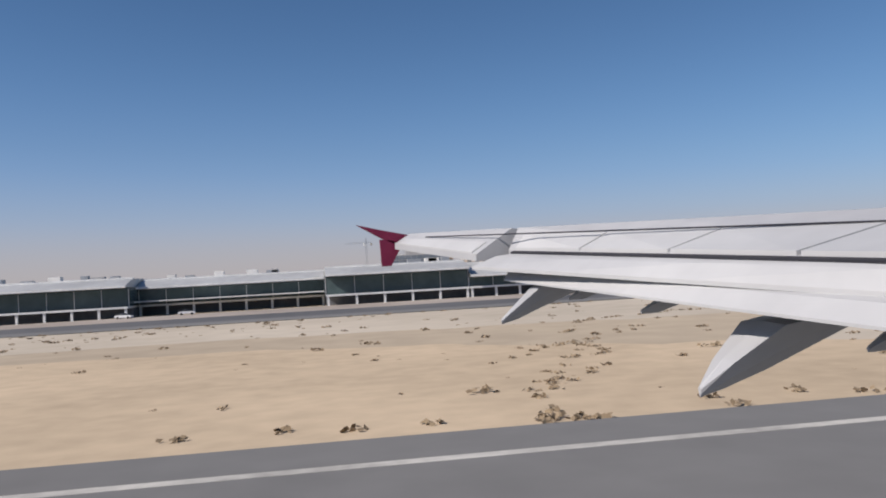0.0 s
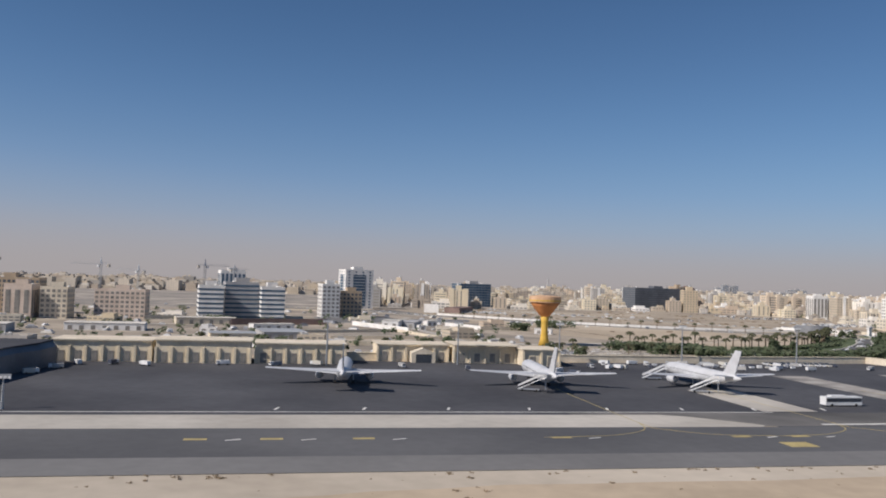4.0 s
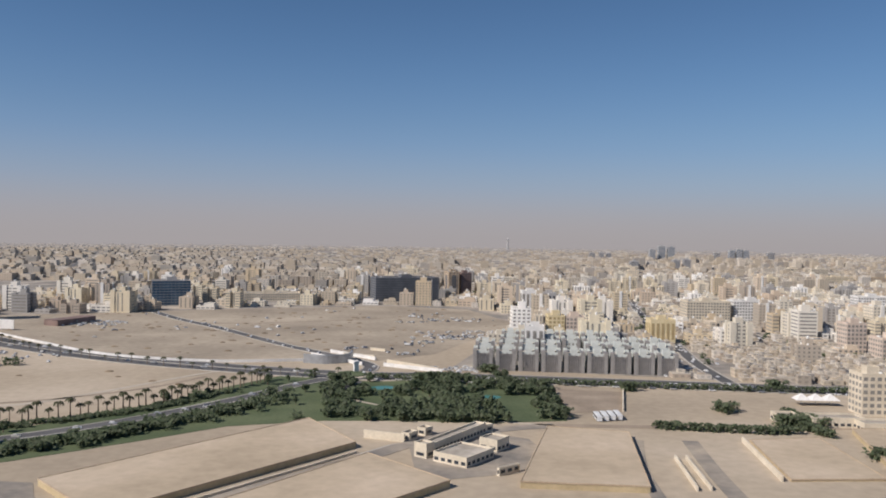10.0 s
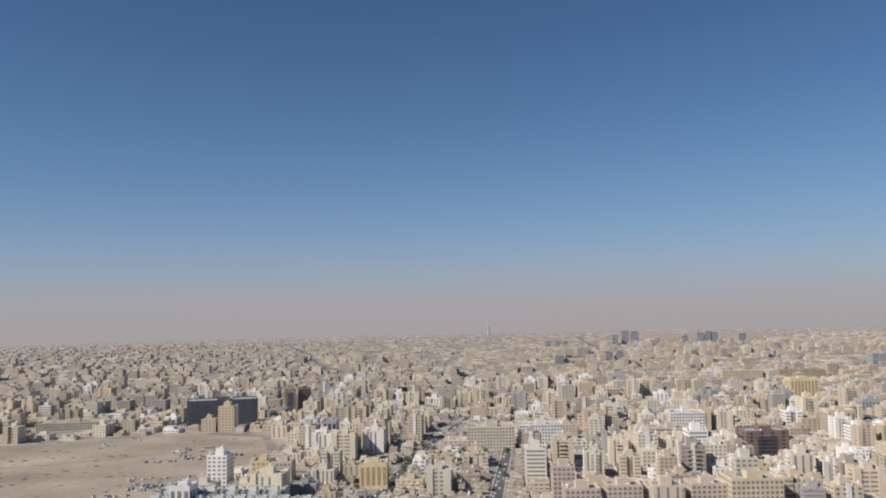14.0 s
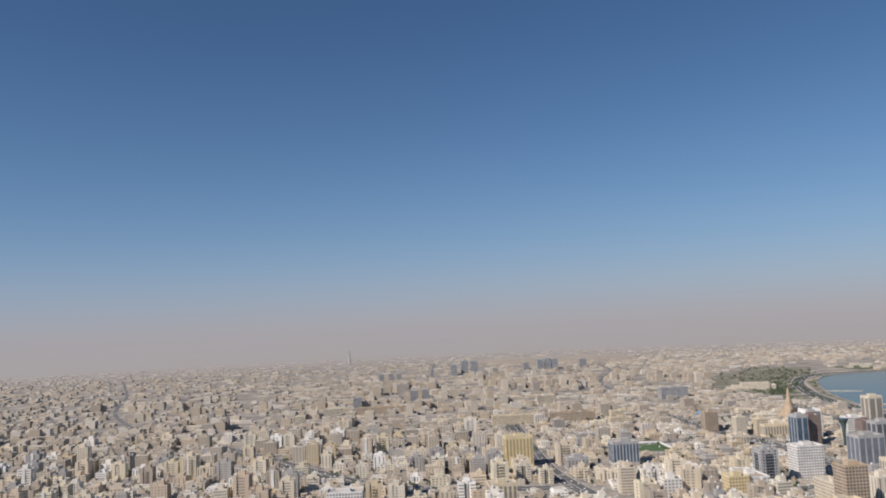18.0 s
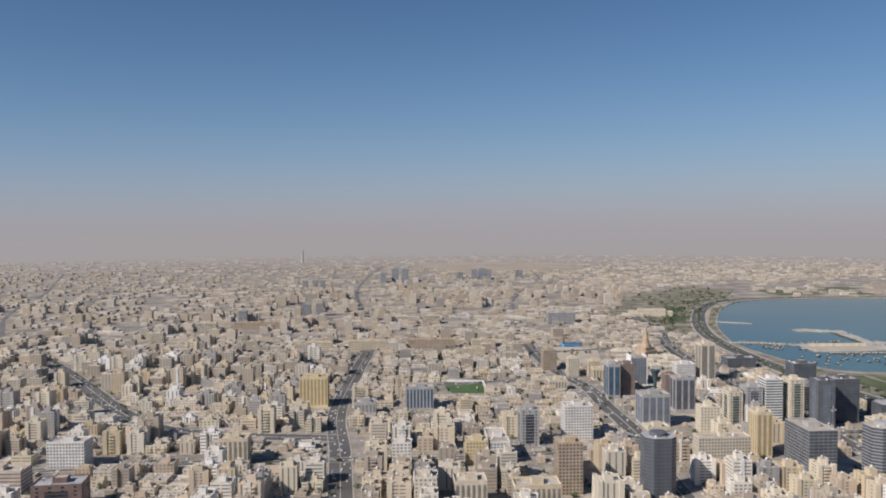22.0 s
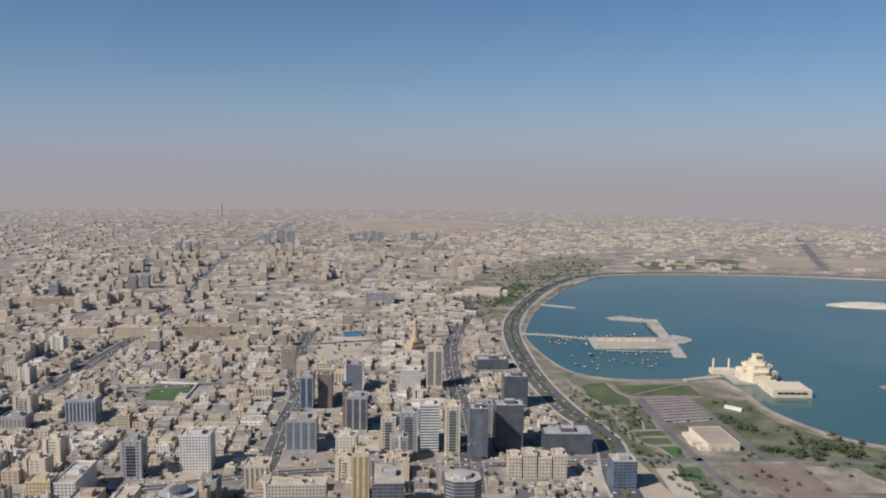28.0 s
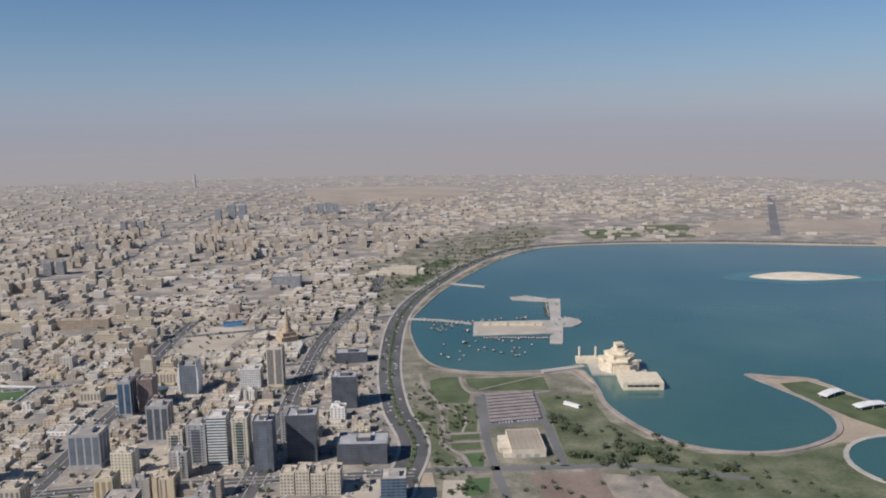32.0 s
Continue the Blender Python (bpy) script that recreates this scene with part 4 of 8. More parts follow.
obj("monument_pillar", s, WHITE_WALL, None, "pale stone pillar standing on the roundabout", "monument", m=pose(392.8, 302.7, 0.2, 0, 0, 20))
for a, b, h in (((389.5, 209.4), (399, 204), 2.0), ((341, 152.5), (387, 195.5), 0.5), ((345, 146.5), (384, 184), 0.7), ((483, 196), (474, 164), 1.3), ((459, 183), (453, 160), 1.0), ((461.5, 182.5), (456, 160), 1.0), ((466, 232), (478, 262), 0.9), ((402, 358), (408, 353), 1.2), ((390, 343), (402, 335), 1.3), ((406, 324), (423, 303), 1.3)):
    s = Shape()
    ribbon(s, [a, b], 0.4, 0, h)
    obj("yard_wall", s, CREAM, None, "low cream rendered wall between sandy lots", "wall", "yard walls")

for line, w in (([(1328, 538), (1318, 484), (1308, 420), (1300, 340)], 5), ([(1368, 534), (1358, 474), (1347, 413)], 5), ([(1262, 428), (1306, 420), (1348, 411), (1384, 404), (1440, 372)], 5.5)):
    s = Shape()
    ribbon(s, smooth_line(line, False, 5), w, 0, 0.135)
    obj("park_road", s, OLD_ASPHALT, None, "grey service road through the seafront park", "road", "", "structure")

# park and harbour on the bay
flat("park_ground", [(1262, 330), (1276, 460), (1276, 540), (1290, 640), (1322, 784), (1376, 905), (1480, 1066), (1512, 1078), (1396, 914), (1337, 800), (1317, 747), (1309, 680), (1310, 630), (1325, 603), (1356, 587), (1416, 578), (1418, 530), (1410, 494), (1416, 446), (1436, 414), (1475, 400), (1520, 404), (1620, 380), (1700, 305), (1700, 250), (1300, 250)], 0.055, PARK, "dry parkland of paving, earth and thin grass", "ground")
flat("park_ground", [(1240, 800), (1300, 800), (1360, 915), (1460, 1075), (1580, 1170), (1480, 1260), (1330, 1130), (1260, 960)], 0.075, PARK, "dusty green gardens inland of the seafront road", "ground")
for pts, mt, lab in (([(1302, 580), (1311, 585), (1326, 584), (1323, 561), (1324, 542), (1318, 526), (1294, 533)], GRASS, "mown lawn beside the seafront road"),
                     ([(1329, 578), (1388, 569), (1382, 538), (1333, 549), (1327, 559)], GRASS, "long lawn behind the bay promenade"),
                     ([(1303, 525), (1325, 523), (1311, 474), (1294, 478)], SHRUBS, "planted garden beds with paths"),
                     ([(1294, 473), (1312, 471), (1310, 463), (1292, 465)], GRASS, "small clipped lawn"),
                     ([(1291, 460), (1309, 458), (1307, 447), (1290, 450)], GRASS, "small clipped lawn"),
                     ([(1295, 443), (1307, 442), (1302, 423), (1294, 424)], PITCH, "bright green lawn in the park"),
                     ([(1276, 532), (1285, 521), (1289, 492), (1283, 457), (1290, 438), (1285, 428), (1276, 432), (1276, 463), (1279, 499)], SHRUBS, "green verge of shrubs beside the seafront road"),
                     ([(1370, 530), (1408, 520), (1402, 496), (1399, 471), (1408, 440), (1430, 410), (1475, 394), (1520, 402), (1500, 330), (1400, 345), (1385, 400), (1350, 414), (1362, 474)], SHRUBS, "wide green park of scrub along the inlet"),
                     ([(1546, 486), (1549, 508), (1572, 508), (1584, 462), (1606, 412), (1700, 306), (1640, 300), (1598, 346), (1596, 390), (1560, 412), (1552, 436)], GRASS, "green headland lawn across the inlet"),
                     ([(1215, 377), (1230, 380), (1245, 378), (1249, 362), (1236, 325), (1202, 330), (1204, 346)], GRASS, "green lawn beside the seafront road")):
    flat("lawn", pts, 0.07, mt, lab, "grass")
for i, (pts, mt, lab) in enumerate((([(1276, 412), (1291, 408), (1281, 372), (1272, 333), (1255, 337), (1266, 372)], PALE_SAND, "bare sandy strip beside the seafront road"), ([(1288, 410), (1302, 409), (1296, 391), (1283, 390)], PITCH, "small green lawn with a path"),
                     ([(1280, 372), (1291, 374), (1285, 340), (1272, 339)], GRASS, "green lawn in a sandy strip"), ([(1362, 399), (1392, 388), (1388, 352), (1357, 360)], YARD, "rough grey parking ground beside the park"))):
    flat("verge", pts, 0.098 + 0.009 * i, mt, lab, "ground")
s = Shape()
s.box(-6.2, -1.1, 0, 6.2, 1.1, 2.2)
obj("park_pavilion", s, WHITE_WALL, None, "narrow white pavilion on the park lawn", "pavilion", m=pose(1385.5, 502.5, 0.06, 0, 0, -56))
flat("building_site", [(1224, 421), (1252, 423), (1242, 403), (1231, 387), (1217, 399)], 0.075, PALE_SAND, "cleared sandy site beside a dark office", "ground")
flat("forecourt", [(1181, 402), (1215, 397), (1213, 378), (1200, 340), (1168, 350), (1184, 386)], 0.078, OLD_ASPHALT, "wide grey asphalt forecourt", "car park")
for i in range(3):
    flat("parking_canopy", [(1190 + i * 4, 372), (1192 + i * 4, 371.5), (1197 + i * 4, 386), (1195 + i * 4, 386.5)], 1.3, WHITE_WALL, "long white parking canopy", "canopy", 0.15, kind="stuff")
# dry park colour stands in for the haze over these far gardens
flat("gardens", [(1319, 960), (1438, 1245), (1616, 1380), (1682, 1315), (1552, 1150), (1465, 1085), (1372, 925), (1330, 905)], 0.09, PARK, "green palace gardens behind the seafront, greyed for haze", "grass")
for pts, mt, lab in (([(1340, 935), (1362, 930), (1392, 985), (1370, 1000)], GRASS, "palace lawn"), ([(1385, 1040), (1412, 1025), (1440, 1075), (1415, 1090)], GRASS, "palace lawn"),
                     ([(1828, 1317), (1908, 1302), (1850, 1165), (1785, 1175)], SHRUBS, "green gardens on the far shore"), ([(1700, 1290), (1800, 1300), (1770, 1190), (1690, 1200)], SHRUBS, "green gardens on the far shore"),
                     ([(1863, 1213), (1992, 1326), (2088, 1339), (1985, 1180)], FAR_SAND, "bare sand lot on the far shore"), ([(2093, 1294), (2274, 1263), (2140, 1110), (2010, 1165)], FAR_SAND, "bare sand lot on the far shore"), ([(2290, 1260), (2600, 1300), (2600, 1000), (2170, 1090)], FAR_SAND, "bare sand lot on the far shore"),
                     (smooth_line([(1300, 2300), (1660, 2240), (1700, 2050), (1560, 1830), (1440, 1900), (1330, 1860)], True, 4), FAR_SAND, "wide bare sand beyond the town")):
    flat("open_ground", pts, 0.094, mt, lab, "ground")
s = Shape()
ribbon(s, [(2337, 1697), (2107, 1345), (1977, 1144)], 15, 0, 0.11)
obj("road", s, OLD_ASPHALT, None, "wide straight grey highway on the far shore", "road", "", "structure")
flat("car_park", [(1331, 540), (1367, 536), (1357, 478), (1319, 480)], 0.08, OLD_ASPHALT, "large grey car park with shading rows", "car park")
for i in range(9):
    y = 487 + i * 6
    x = 1323 + i * 1.25
    flat("shade_row", [(x, y - 1.2), (x + 35, y - 1.9), (x + 35.6, y + 2.7), (x + 0.6, y + 3.4)], 1.2, SHADE_ROOF, "long brown car park shade roof", "shade", 0.15, kind="stuff")
flat("yard", [(1324, 407), (1366, 402), (1358, 345), (1322, 350)], 0.075, surface("brown_earth", [(0.21, 0.155, 0.125), (0.29, 0.225, 0.18)], 0.05, 0.95), "brown earth yard at the park edge", "ground")
for i, (line, w) in enumerate((([(1298, 598), (1295, 562), (1298, 526), (1293, 491), (1287, 460), (1294, 441), (1294, 423)], 2.6), ([(1326, 584), (1323, 558), (1330, 544), (1367, 535), (1382, 536)], 2.4),
                ([(1308, 612), (1340, 587), (1392, 575), (1412, 572), (1414, 530)], 4), ([(1333, 551), (1371, 565), (1390, 569)], 1.6), ([(1291, 475), (1314, 472)], 1.8), ([(1290, 462), (1312, 459)], 1.6), ([(1291, 446), (1308, 444)], 1.6), ([(1279, 500), (1292, 491)], 2), ([(1300, 525), (1310, 500), (1302, 476)], 1.5))):
    s = Shape()
    ribbon(s, smooth_line(line, False, 4), w, 0, 0.12 + 0.006 * i)
    obj("park_path", s, PAVING, None, "pale paved path through the seafront park", "path", "", "structure")
inlet = smooth_line([(1536, 532), (1541, 496), (1545, 465), (1539, 435), (1518, 412), (1475, 401), (1436, 415), (1416, 447), (1410, 495), (1417, 529)], False, 6)
s = Shape()
ribbon(s, inlet, 2.2, 0, 0.72, 0, 1.9)
obj("promenade", s, PAVING, None, "curved pale promenade round the park inlet", "promenade", "", "structure")
for x, y, w, a in ((1567, 476, 22, 20), (1576, 449, 24, 4)):
    cv = root("park_canopy", "curved white canopy roof on the headland", "canopy", x, y, 0.1, a, "white canopies on the headland")
    s = Shape()
    s.loft([[(w * (q - 0.5), -3.2, 2.2 + 3.2 * q * (1 - q)), (w * (q - 0.5), 3.2, 2.6 + 4.4 * q * (1 - q)), (w * (q - 0.5), 3.2, 2.85 + 4.4 * q * (1 - q)), (w * (q - 0.5), -3.2, 2.45 + 3.2 * q * (1 - q))] for q in (0, 0.2, 0.4, 0.6, 0.8, 1.0)])
    obj("roof", s, WHITE_WALL, cv)
    for dx in (-0.4, 0, 0.4):
        for dy in (-2.6, 2.6):
            boxpart("post", cv, (w * dx - 0.15, dy - 0.15, 0, w * dx + 0.15, dy + 0.15, 2.7), STEEL_WHITE)
s = Shape()
ribbon(s, smooth_line([(1536, 533), (1550, 522), (1572, 512), (1584, 470), (1600, 420), (1660, 350)], False, 5), 2.4, 0, 0.74, 0, -1.5)
obj("promenade", s, PAVING, None, "pale walk along the crescent headland", "promenade", "", "structure")
HARBOUR = [(1364, 692), (1377, 740), (1450, 726), (1474, 801), (1440, 820), (1441, 832), (1461, 836), (1478, 814), (1491, 811), (1463, 733), (1471, 732), (1477, 722), (1476, 711), (1470, 703), (1462, 698.5), (1453, 700), (1433, 647), (1422, 650), (1431, 674), (1439, 680)]
slab("harbour_quay", ccw(HARBOUR), 0, 1.0, CONCRETE, "pale concrete dhow harbour quay with a hooked arm", "quay")
slab("quay_yard", ccw([(1370, 702), (1380, 730), (1440, 716), (1434, 688)]), 1.0, 1.06, PALE_SAND, "sandy yard on the harbour quay", "ground")
s = Shape()
ribbon(s, [(1319, 768), (1345, 757), (1374, 734)], 5, 0, 0.9)
obj("causeway", s, CONCRETE, None, "narrow causeway out to the harbour quay", "quay", "", "structure")
s = Shape()
ribbon(s, [(1396, 921), (1430, 893)], 7, 0, 0.9)
obj("pier", s, CONCRETE, None, "short pale pier on the seafront", "quay", "", "structure")
shoal = smooth_line([(1715, 866), (1790, 890), (1880, 850), (1930, 790), (1850, 800), (1770, 815)], True, 5)
flat("shallows", shoal, 0.31, SHALLOWS, "pale shallow water round the sand island", "water", 0.02)
isle = Shape()
base = smooth_line([(1749, 861), (1812, 874), (1858, 838), (1866, 818), (1795, 824)], True, 5)
isle.prism(ccw(base), 0.2, 0.6)
cx, cy = 1812, 846
isle.prism(ccw([(cx + (p[0] - cx) * 0.8, cy + (p[1] - cy) * 0.72) for p in base]), 0.6, 1.1)
obj("sand_island", isle, ISLE_SAND, None, "low bare sand island in the bay", "island", "", "structure")
POND = surface("pond_water", [(0.06, 0.20, 0.16), (0.09, 0.25, 0.20)], 0.1, 0.2, bump=0.0)
for x, y in ((399, 273), (430, 255)):
    flat("park_pond", smooth_line([(x - 5, y), (x - 2, y - 3), (x + 4, y - 2), (x + 5, y + 1), (x + 1, y + 3)], True, 4), 0.1, POND, "small turquoise pond among the park trees", "pond", 0.05)

# ---- named buildings ----
TAKEN = []


def place(name, x, y, w, d, h, wall, glass, label, style="grid", turn=0.0, group="", category="tower"):
    TAKEN.append((x, y, 0.55 * math.hypot(w, d) + 3.5))
    return tower(name, x, y, w, d, h, wall, glass, label, style, turn, group, 0.0, category)


SAND_WALL = surface("sandy_render", [(0.62, 0.52, 0.36), (0.69, 0.59, 0.43)], 0.2, 0.9)
# seen behind the airport
place("office_block", 37, 316, 25, 15, 12, GREY_WALL, BLUEGREY, "blue-grey glass office block behind the terminal", "glass", -4, category="office")
place("apartment_block", 61, 315, 9, 11, 11, PINK_WALL, WINDOW, "pinkish beige apartment block", "stripes", 0, "beige flats behind the airport", "apartments")
place("apartment_block", 72, 318, 9, 11, 10.5, CREAM, WINDOW, "cream apartment block behind the airport", "grid", 0, "beige flats behind the airport", "apartments")
place("apartment_block", 92, 330, 18, 11, 10, PINK_WALL, WINDOW, "beige apartment block with balconies", "grid", 0, "beige flats behind the airport", "apartments")
place("apartment_block", 46, 352, 24, 10, 13, TAN_WALL, SLATE, "brownish apartment slab behind the airport", "grid", 0, "beige flats behind the airport", "apartments")
place("hospital_wing", 124, 330, 9, 14, 12.5, WHITE_WALL, GLASS_BLUE, "white and blue glass hospital wing with wavy bands", "bands", 8, category="hospital")
place("hospital_wing", 135, 340, 13, 12, 14, GREY_WALL, GLASS_BLUE, "blue-grey glass centre of a modern office block", "bands", 8, category="hospital")
place("hospital_wing", 147, 336, 9, 14, 12.5, WHITE_WALL, GLASS_BLUE, "white and blue glass end wing of an office block", "bands", 8, category="hospital")
place("office_tower", 123, 488, 14, 11, 19, WHITE_WALL, GLASS_BLUE, "pale office tower with a glass face", "stripes", 12)
place("office_tower", 172, 371, 8, 9, 14, WHITE_WALL, WINDOW, "narrow white office slab with small windows", "grid", 10)
place("apartment_block", 182, 378, 9, 9, 11, TAN_WALL, SLATE, "unfinished concrete frame beside a white slab", "grid", 10, category="apartments")
place("office_tower", 194, 482, 17, 13, 22, WHITE_WALL, GLASS_BLUE, "white framed tower with a dark blue glass slot", "portal", 14)
place("office_block", 285, 572, 24, 15, 16, GREY_WALL, GLASS_BLUE, "blue-grey glass office block beside the sand field", "glass", 12, category="office")
place("black_office_block", 446, 612, 48, 18, 17, DARK_WALL, SLATE, "long black glass office block above the sand field", "bands", 8, category="office")
place("office_tower", 490, 660, 9, 12, 19, TAN_WALL, SLATE, "brown framed tower with a dark glass slot", "portal", 8)
place("office_tower", 501, 664, 9, 12, 18, BROWN_WALL, GLASS_DARK, "dark brown tower beside its twin", "grid", 8)
place("market_hall", 346, 612, 46, 16, 5, CREAM, WINDOW, "long low pale hall beside the field", "grid", 5, category="hall")
# round the crossing and the main road
SLATE_BLUE = surface("dull_blue_glass", [(0.06, 0.085, 0.12), (0.10, 0.13, 0.17)], 0.15, 0.3, bump=0.0)


def blue_office(x, y, turn, mirrored):
    """Five storeys of blue glass between pale floor edges, a rounded end and a dark recessed centre with an arch."""
    TAKEN.append((x, y, 17))
    b = new("blue_office_building")
    tagged(b, "long blue-glass and concrete office building with a recessed centre", "office", "blue offices on the main road")
    b.matrix_basis = pose(x, y, 0, 0, 0, turn)
    f, h = 5, 10.6
    k = -1 if mirrored else 1
    for x0, x1, y0, mt, nm in ((-12.5, -4.6, -6.5, SLATE_BLUE, "wing"), (4.6, 12.5, -6.5, SLATE_BLUE, "wing"), (-4.6, 4.6, -4.9, GLASS_DARK, "recessed_centre")):
        s = Shape()
        s.box(x0, y0, 0, x1, 6.5, h, 0, 1)
        w = obj(nm, s, [mt, ROOF], b)
        e = Shape()
        for q in range(f + 1):
            z = q * h / f
            e.box(x0 - 0.06, y0 - (0.3 if nm == "wing" else 0.12), max(0, z - 0.3), x1 + 0.06, y0, z + 0.3)
            e.box(x0 - 0.16, y0, max(0, z - 0.3), x0 - 0.002, 6.5, z + 0.3)
            e.box(x1 + 0.002, y0, max(0, z - 0.3), x1 + 0.16, 6.5, z + 0.3)
        obj("floor_edges", e, PALE_PANEL, w)
        e = Shape()
        n = 3 if nm == "wing" else 4
        for q in range(n + 1):
            c = x0 + (x1 - x0) * q / n
            e.box(c - 0.16, y0 - 0.36, 0, c + 0.16, y0 - 0.01, h + 0.2)
        if nm == "wing":
            obj("piers", e, PALE_PANEL, w)
    s = Shape()
    s.box(-1.9, -6.0, 0, 1.9, -4.95, 3.4)
    a = obj("entrance_arch", s, PALE_PANEL, b, "pale stone entrance surround")
    s = Shape()
    s.box(-1.2, -6.05, 0, 1.2, -6.0, 2.8)
    obj("door", s, GLASS_DARK, a)
    s = Shape()
    s.lathe([(4.4, 0), (4.4, h), (0.2, h + 0.02)], 0, 22)
    r = obj("rounded_end", s, SLATE_BLUE, b, m=pose(-12.4 * k, -2.3, 0))
    s = Shape()
    for q in range(f + 1):
        z = q * h / f
        s.lathe([(4.42, max(0, z - 0.3)), (4.7, max(0, z - 0.3)), (4.7, z + 0.3), (4.42, z + 0.3)], 0, 22)
    obj("curved_floor_edges", s, PALE_PANEL, r)
    for q in range(6):
        s = Shape()
        s.box(-10 + q * 3.6, -2 + (q * 7 % 5), h, -8.4 + q * 3.6, 0.6 + (q * 7 % 5), h + 1.1)
        obj("roof_plant", s, GREY_WALL, b)
    boxes = Shape()
    parapet_block(boxes, -12.5, -6.5, 12.5, 6.5, h + 0.02, h)
    obj("parapet", boxes, [PALE_PANEL, PALE_PANEL, ROOF], b)


PALE_PANEL = surface("pale_concrete_panels", [(0.27, 0.29, 0.31), (0.35, 0.365, 0.38)], 0.2, 0.8)
blue_office(609, 266, -8, False)
blue_office(636.6, 262, -8, False)
for i in range(4):
    place("apartment_block", 618 + i * 15.5, 316 - i * 2, 13, 11, 9.5 + (i % 2), PINK_WALL, WINDOW, "pink rendered apartment block with roof rooms", "grid", -8, "pink flats behind the offices", "apartments")
place("apartment_block", 680, 304, 19, 13, 13, SAND_WALL, WINDOW, "sandy yellow apartment block behind the offices", "grid", -8, category="apartments")
place("apartment_block", 640, 466, 24, 12, 12.5, WHITE_WALL, WINDOW, "white apartment block with rows of large windows", "grid", -8, category="apartments")
place("apartment_block", 612, 468, 26, 14, 12, CREAM, WINDOW, "cream apartment block with a flat roof", "grid", -8, category="apartments")
place("apartment_block", 511, 500, 10, 10, 15, WHITE_WALL, WINDOW, "white apartment tower with brown window strips", "stripes", -8, category="apartments")
place("apartment_block", 523, 498, 8, 10, 14, GREY_WALL, GLASS_DARK, "grey apartment tower with window strips", "stripes", -8, category="apartments")
place("apartment_block", 743, 412, 22, 14, 13, BROWN_WALL, GLASS_DARK, "dark brown building with a flat roof", "portal", -5, category="office")
place("apartment_block", 494, 390, 8, 10, 11.5, YELLOW_WALL, OCHRE_SHADE, "bright yellow apartment block behind the offices", "grid", -8, category="apartments")
place("apartment_block", 503, 389, 9, 10, 11, PINK_WALL, WINDOW, "pinkish apartment block beside a yellow one", "grid", -8, category="apartments")
place("apartment_block", 543, 378, 12, 9, 10.5, YELLOW_WALL, OCHRE_SHADE, "mustard apartment block with window strips", "stripes", -8, category="apartments")
place("apartment_block", 618, 341, 9, 9, 13, PINK_WALL, WINDOW, "salmon rendered apartment tower in the houses", "grid", -8, category="apartments")
place("beige_tower", 538.5, 223.5, 8, 8, 11.5, CREAM, WINDOW, "cream stepped tower by the main road", "grid", -10, category="tower")
place("beige_tower", 544.5, 219.5, 4.5, 6.5, 9.5, CREAM, WINDOW, "cream stepped wing of the tower", "grid", -10, category="tower")
place("flat_roofed_hall", 590, 214, 36, 18, 3.2, CREAM, WINDOW, "large cream hall with a walled flat roof", "grid", -8, category="hall")
# towards the city centre
place("yellow_apartment_block", 873, 592, 20, 13, 21, YELLOW_WALL, OCHRE_SHADE, "tall bright yellow apartment building", "stripes", -10, category="apartments")
place("striped_tower", 944, 565, 19, 13, 15.5, GREY_WALL, GLASS_BLUE, "white tower with tall blue window strips", "stripes", -10)
place("white_tower", 1021, 467, 17, 13, 20, WHITE_WALL, WINDOW, "plain white apartment tower", "grid", -10)
place("grey_tower", 988, 461, 11, 12, 21, GREY_WALL, GLASS_DARK, "narrow grey tower with a cream side", "portal", -10)
place("pink_hotel", 708, 446, 26, 12, 11, PINK_WALL, WINDOW, "pink flats with white window bands", "bands", -12, category="apartments")
place("white_flat_block", 733, 482, 20, 12, 14, WHITE_WALL, WINDOW, "white stepped apartment block", "grid", -12, category="apartments")
place("ochre_flat_block", 820, 466, 16, 12, 14, SAND_WALL, WINDOW, "ochre apartment block with window strips", "stripes", -10, category="apartments")
place("slate_tower", 1019, 362, 15, 14, 29, DARK_WALL, SLATE, "dark slate glass tower with a chamfered front", "octagon", -10)
place("tan_tower", 979, 377, 12, 12, 25, TAN_WALL, SLATE, "tan apartment tower with small windows", "grid", -10)
place("tan_tower", 1105, 406, 9, 11, 25, SAND_WALL, OCHRE_SHADE, "tan and yellow narrow tower", "stripes", -10)
place("wall_slab_tower", 1072, 392, 28, 9, 17, CREAM, WINDOW, "cream slab with a blank side", "grid", -10)
place("glass_slab_tower", 1114, 376, 15, 26, 24, GREY_WALL, SLATE, "long grey-blue glass slab", "glass", -10)
place("dark_tower", 1148, 364, 17, 15, 25, GREY_WALL, SLATE, "slate glass tower with chamfered corners and pale bands", "octagon", -8)
place("blue_tower", 1089.5, 564, 9, 13, 24.5, GREY_WALL, GLASS_BLUE, "blue glass tower with pale vertical piers", "piers", -10)
place("brown_tower", 1102.5, 567, 10, 12, 23.5, BROWN_WALL, WINDOW, "reddish brown tower with rows of pale windows", "grid", -10)
sail_tower = place("teal_tower", 1127.5, 600, 12, 12, 21.5, GREY_WALL, BLUEGREY, "blue-grey glass tower with white curved fins", "glass", -10)
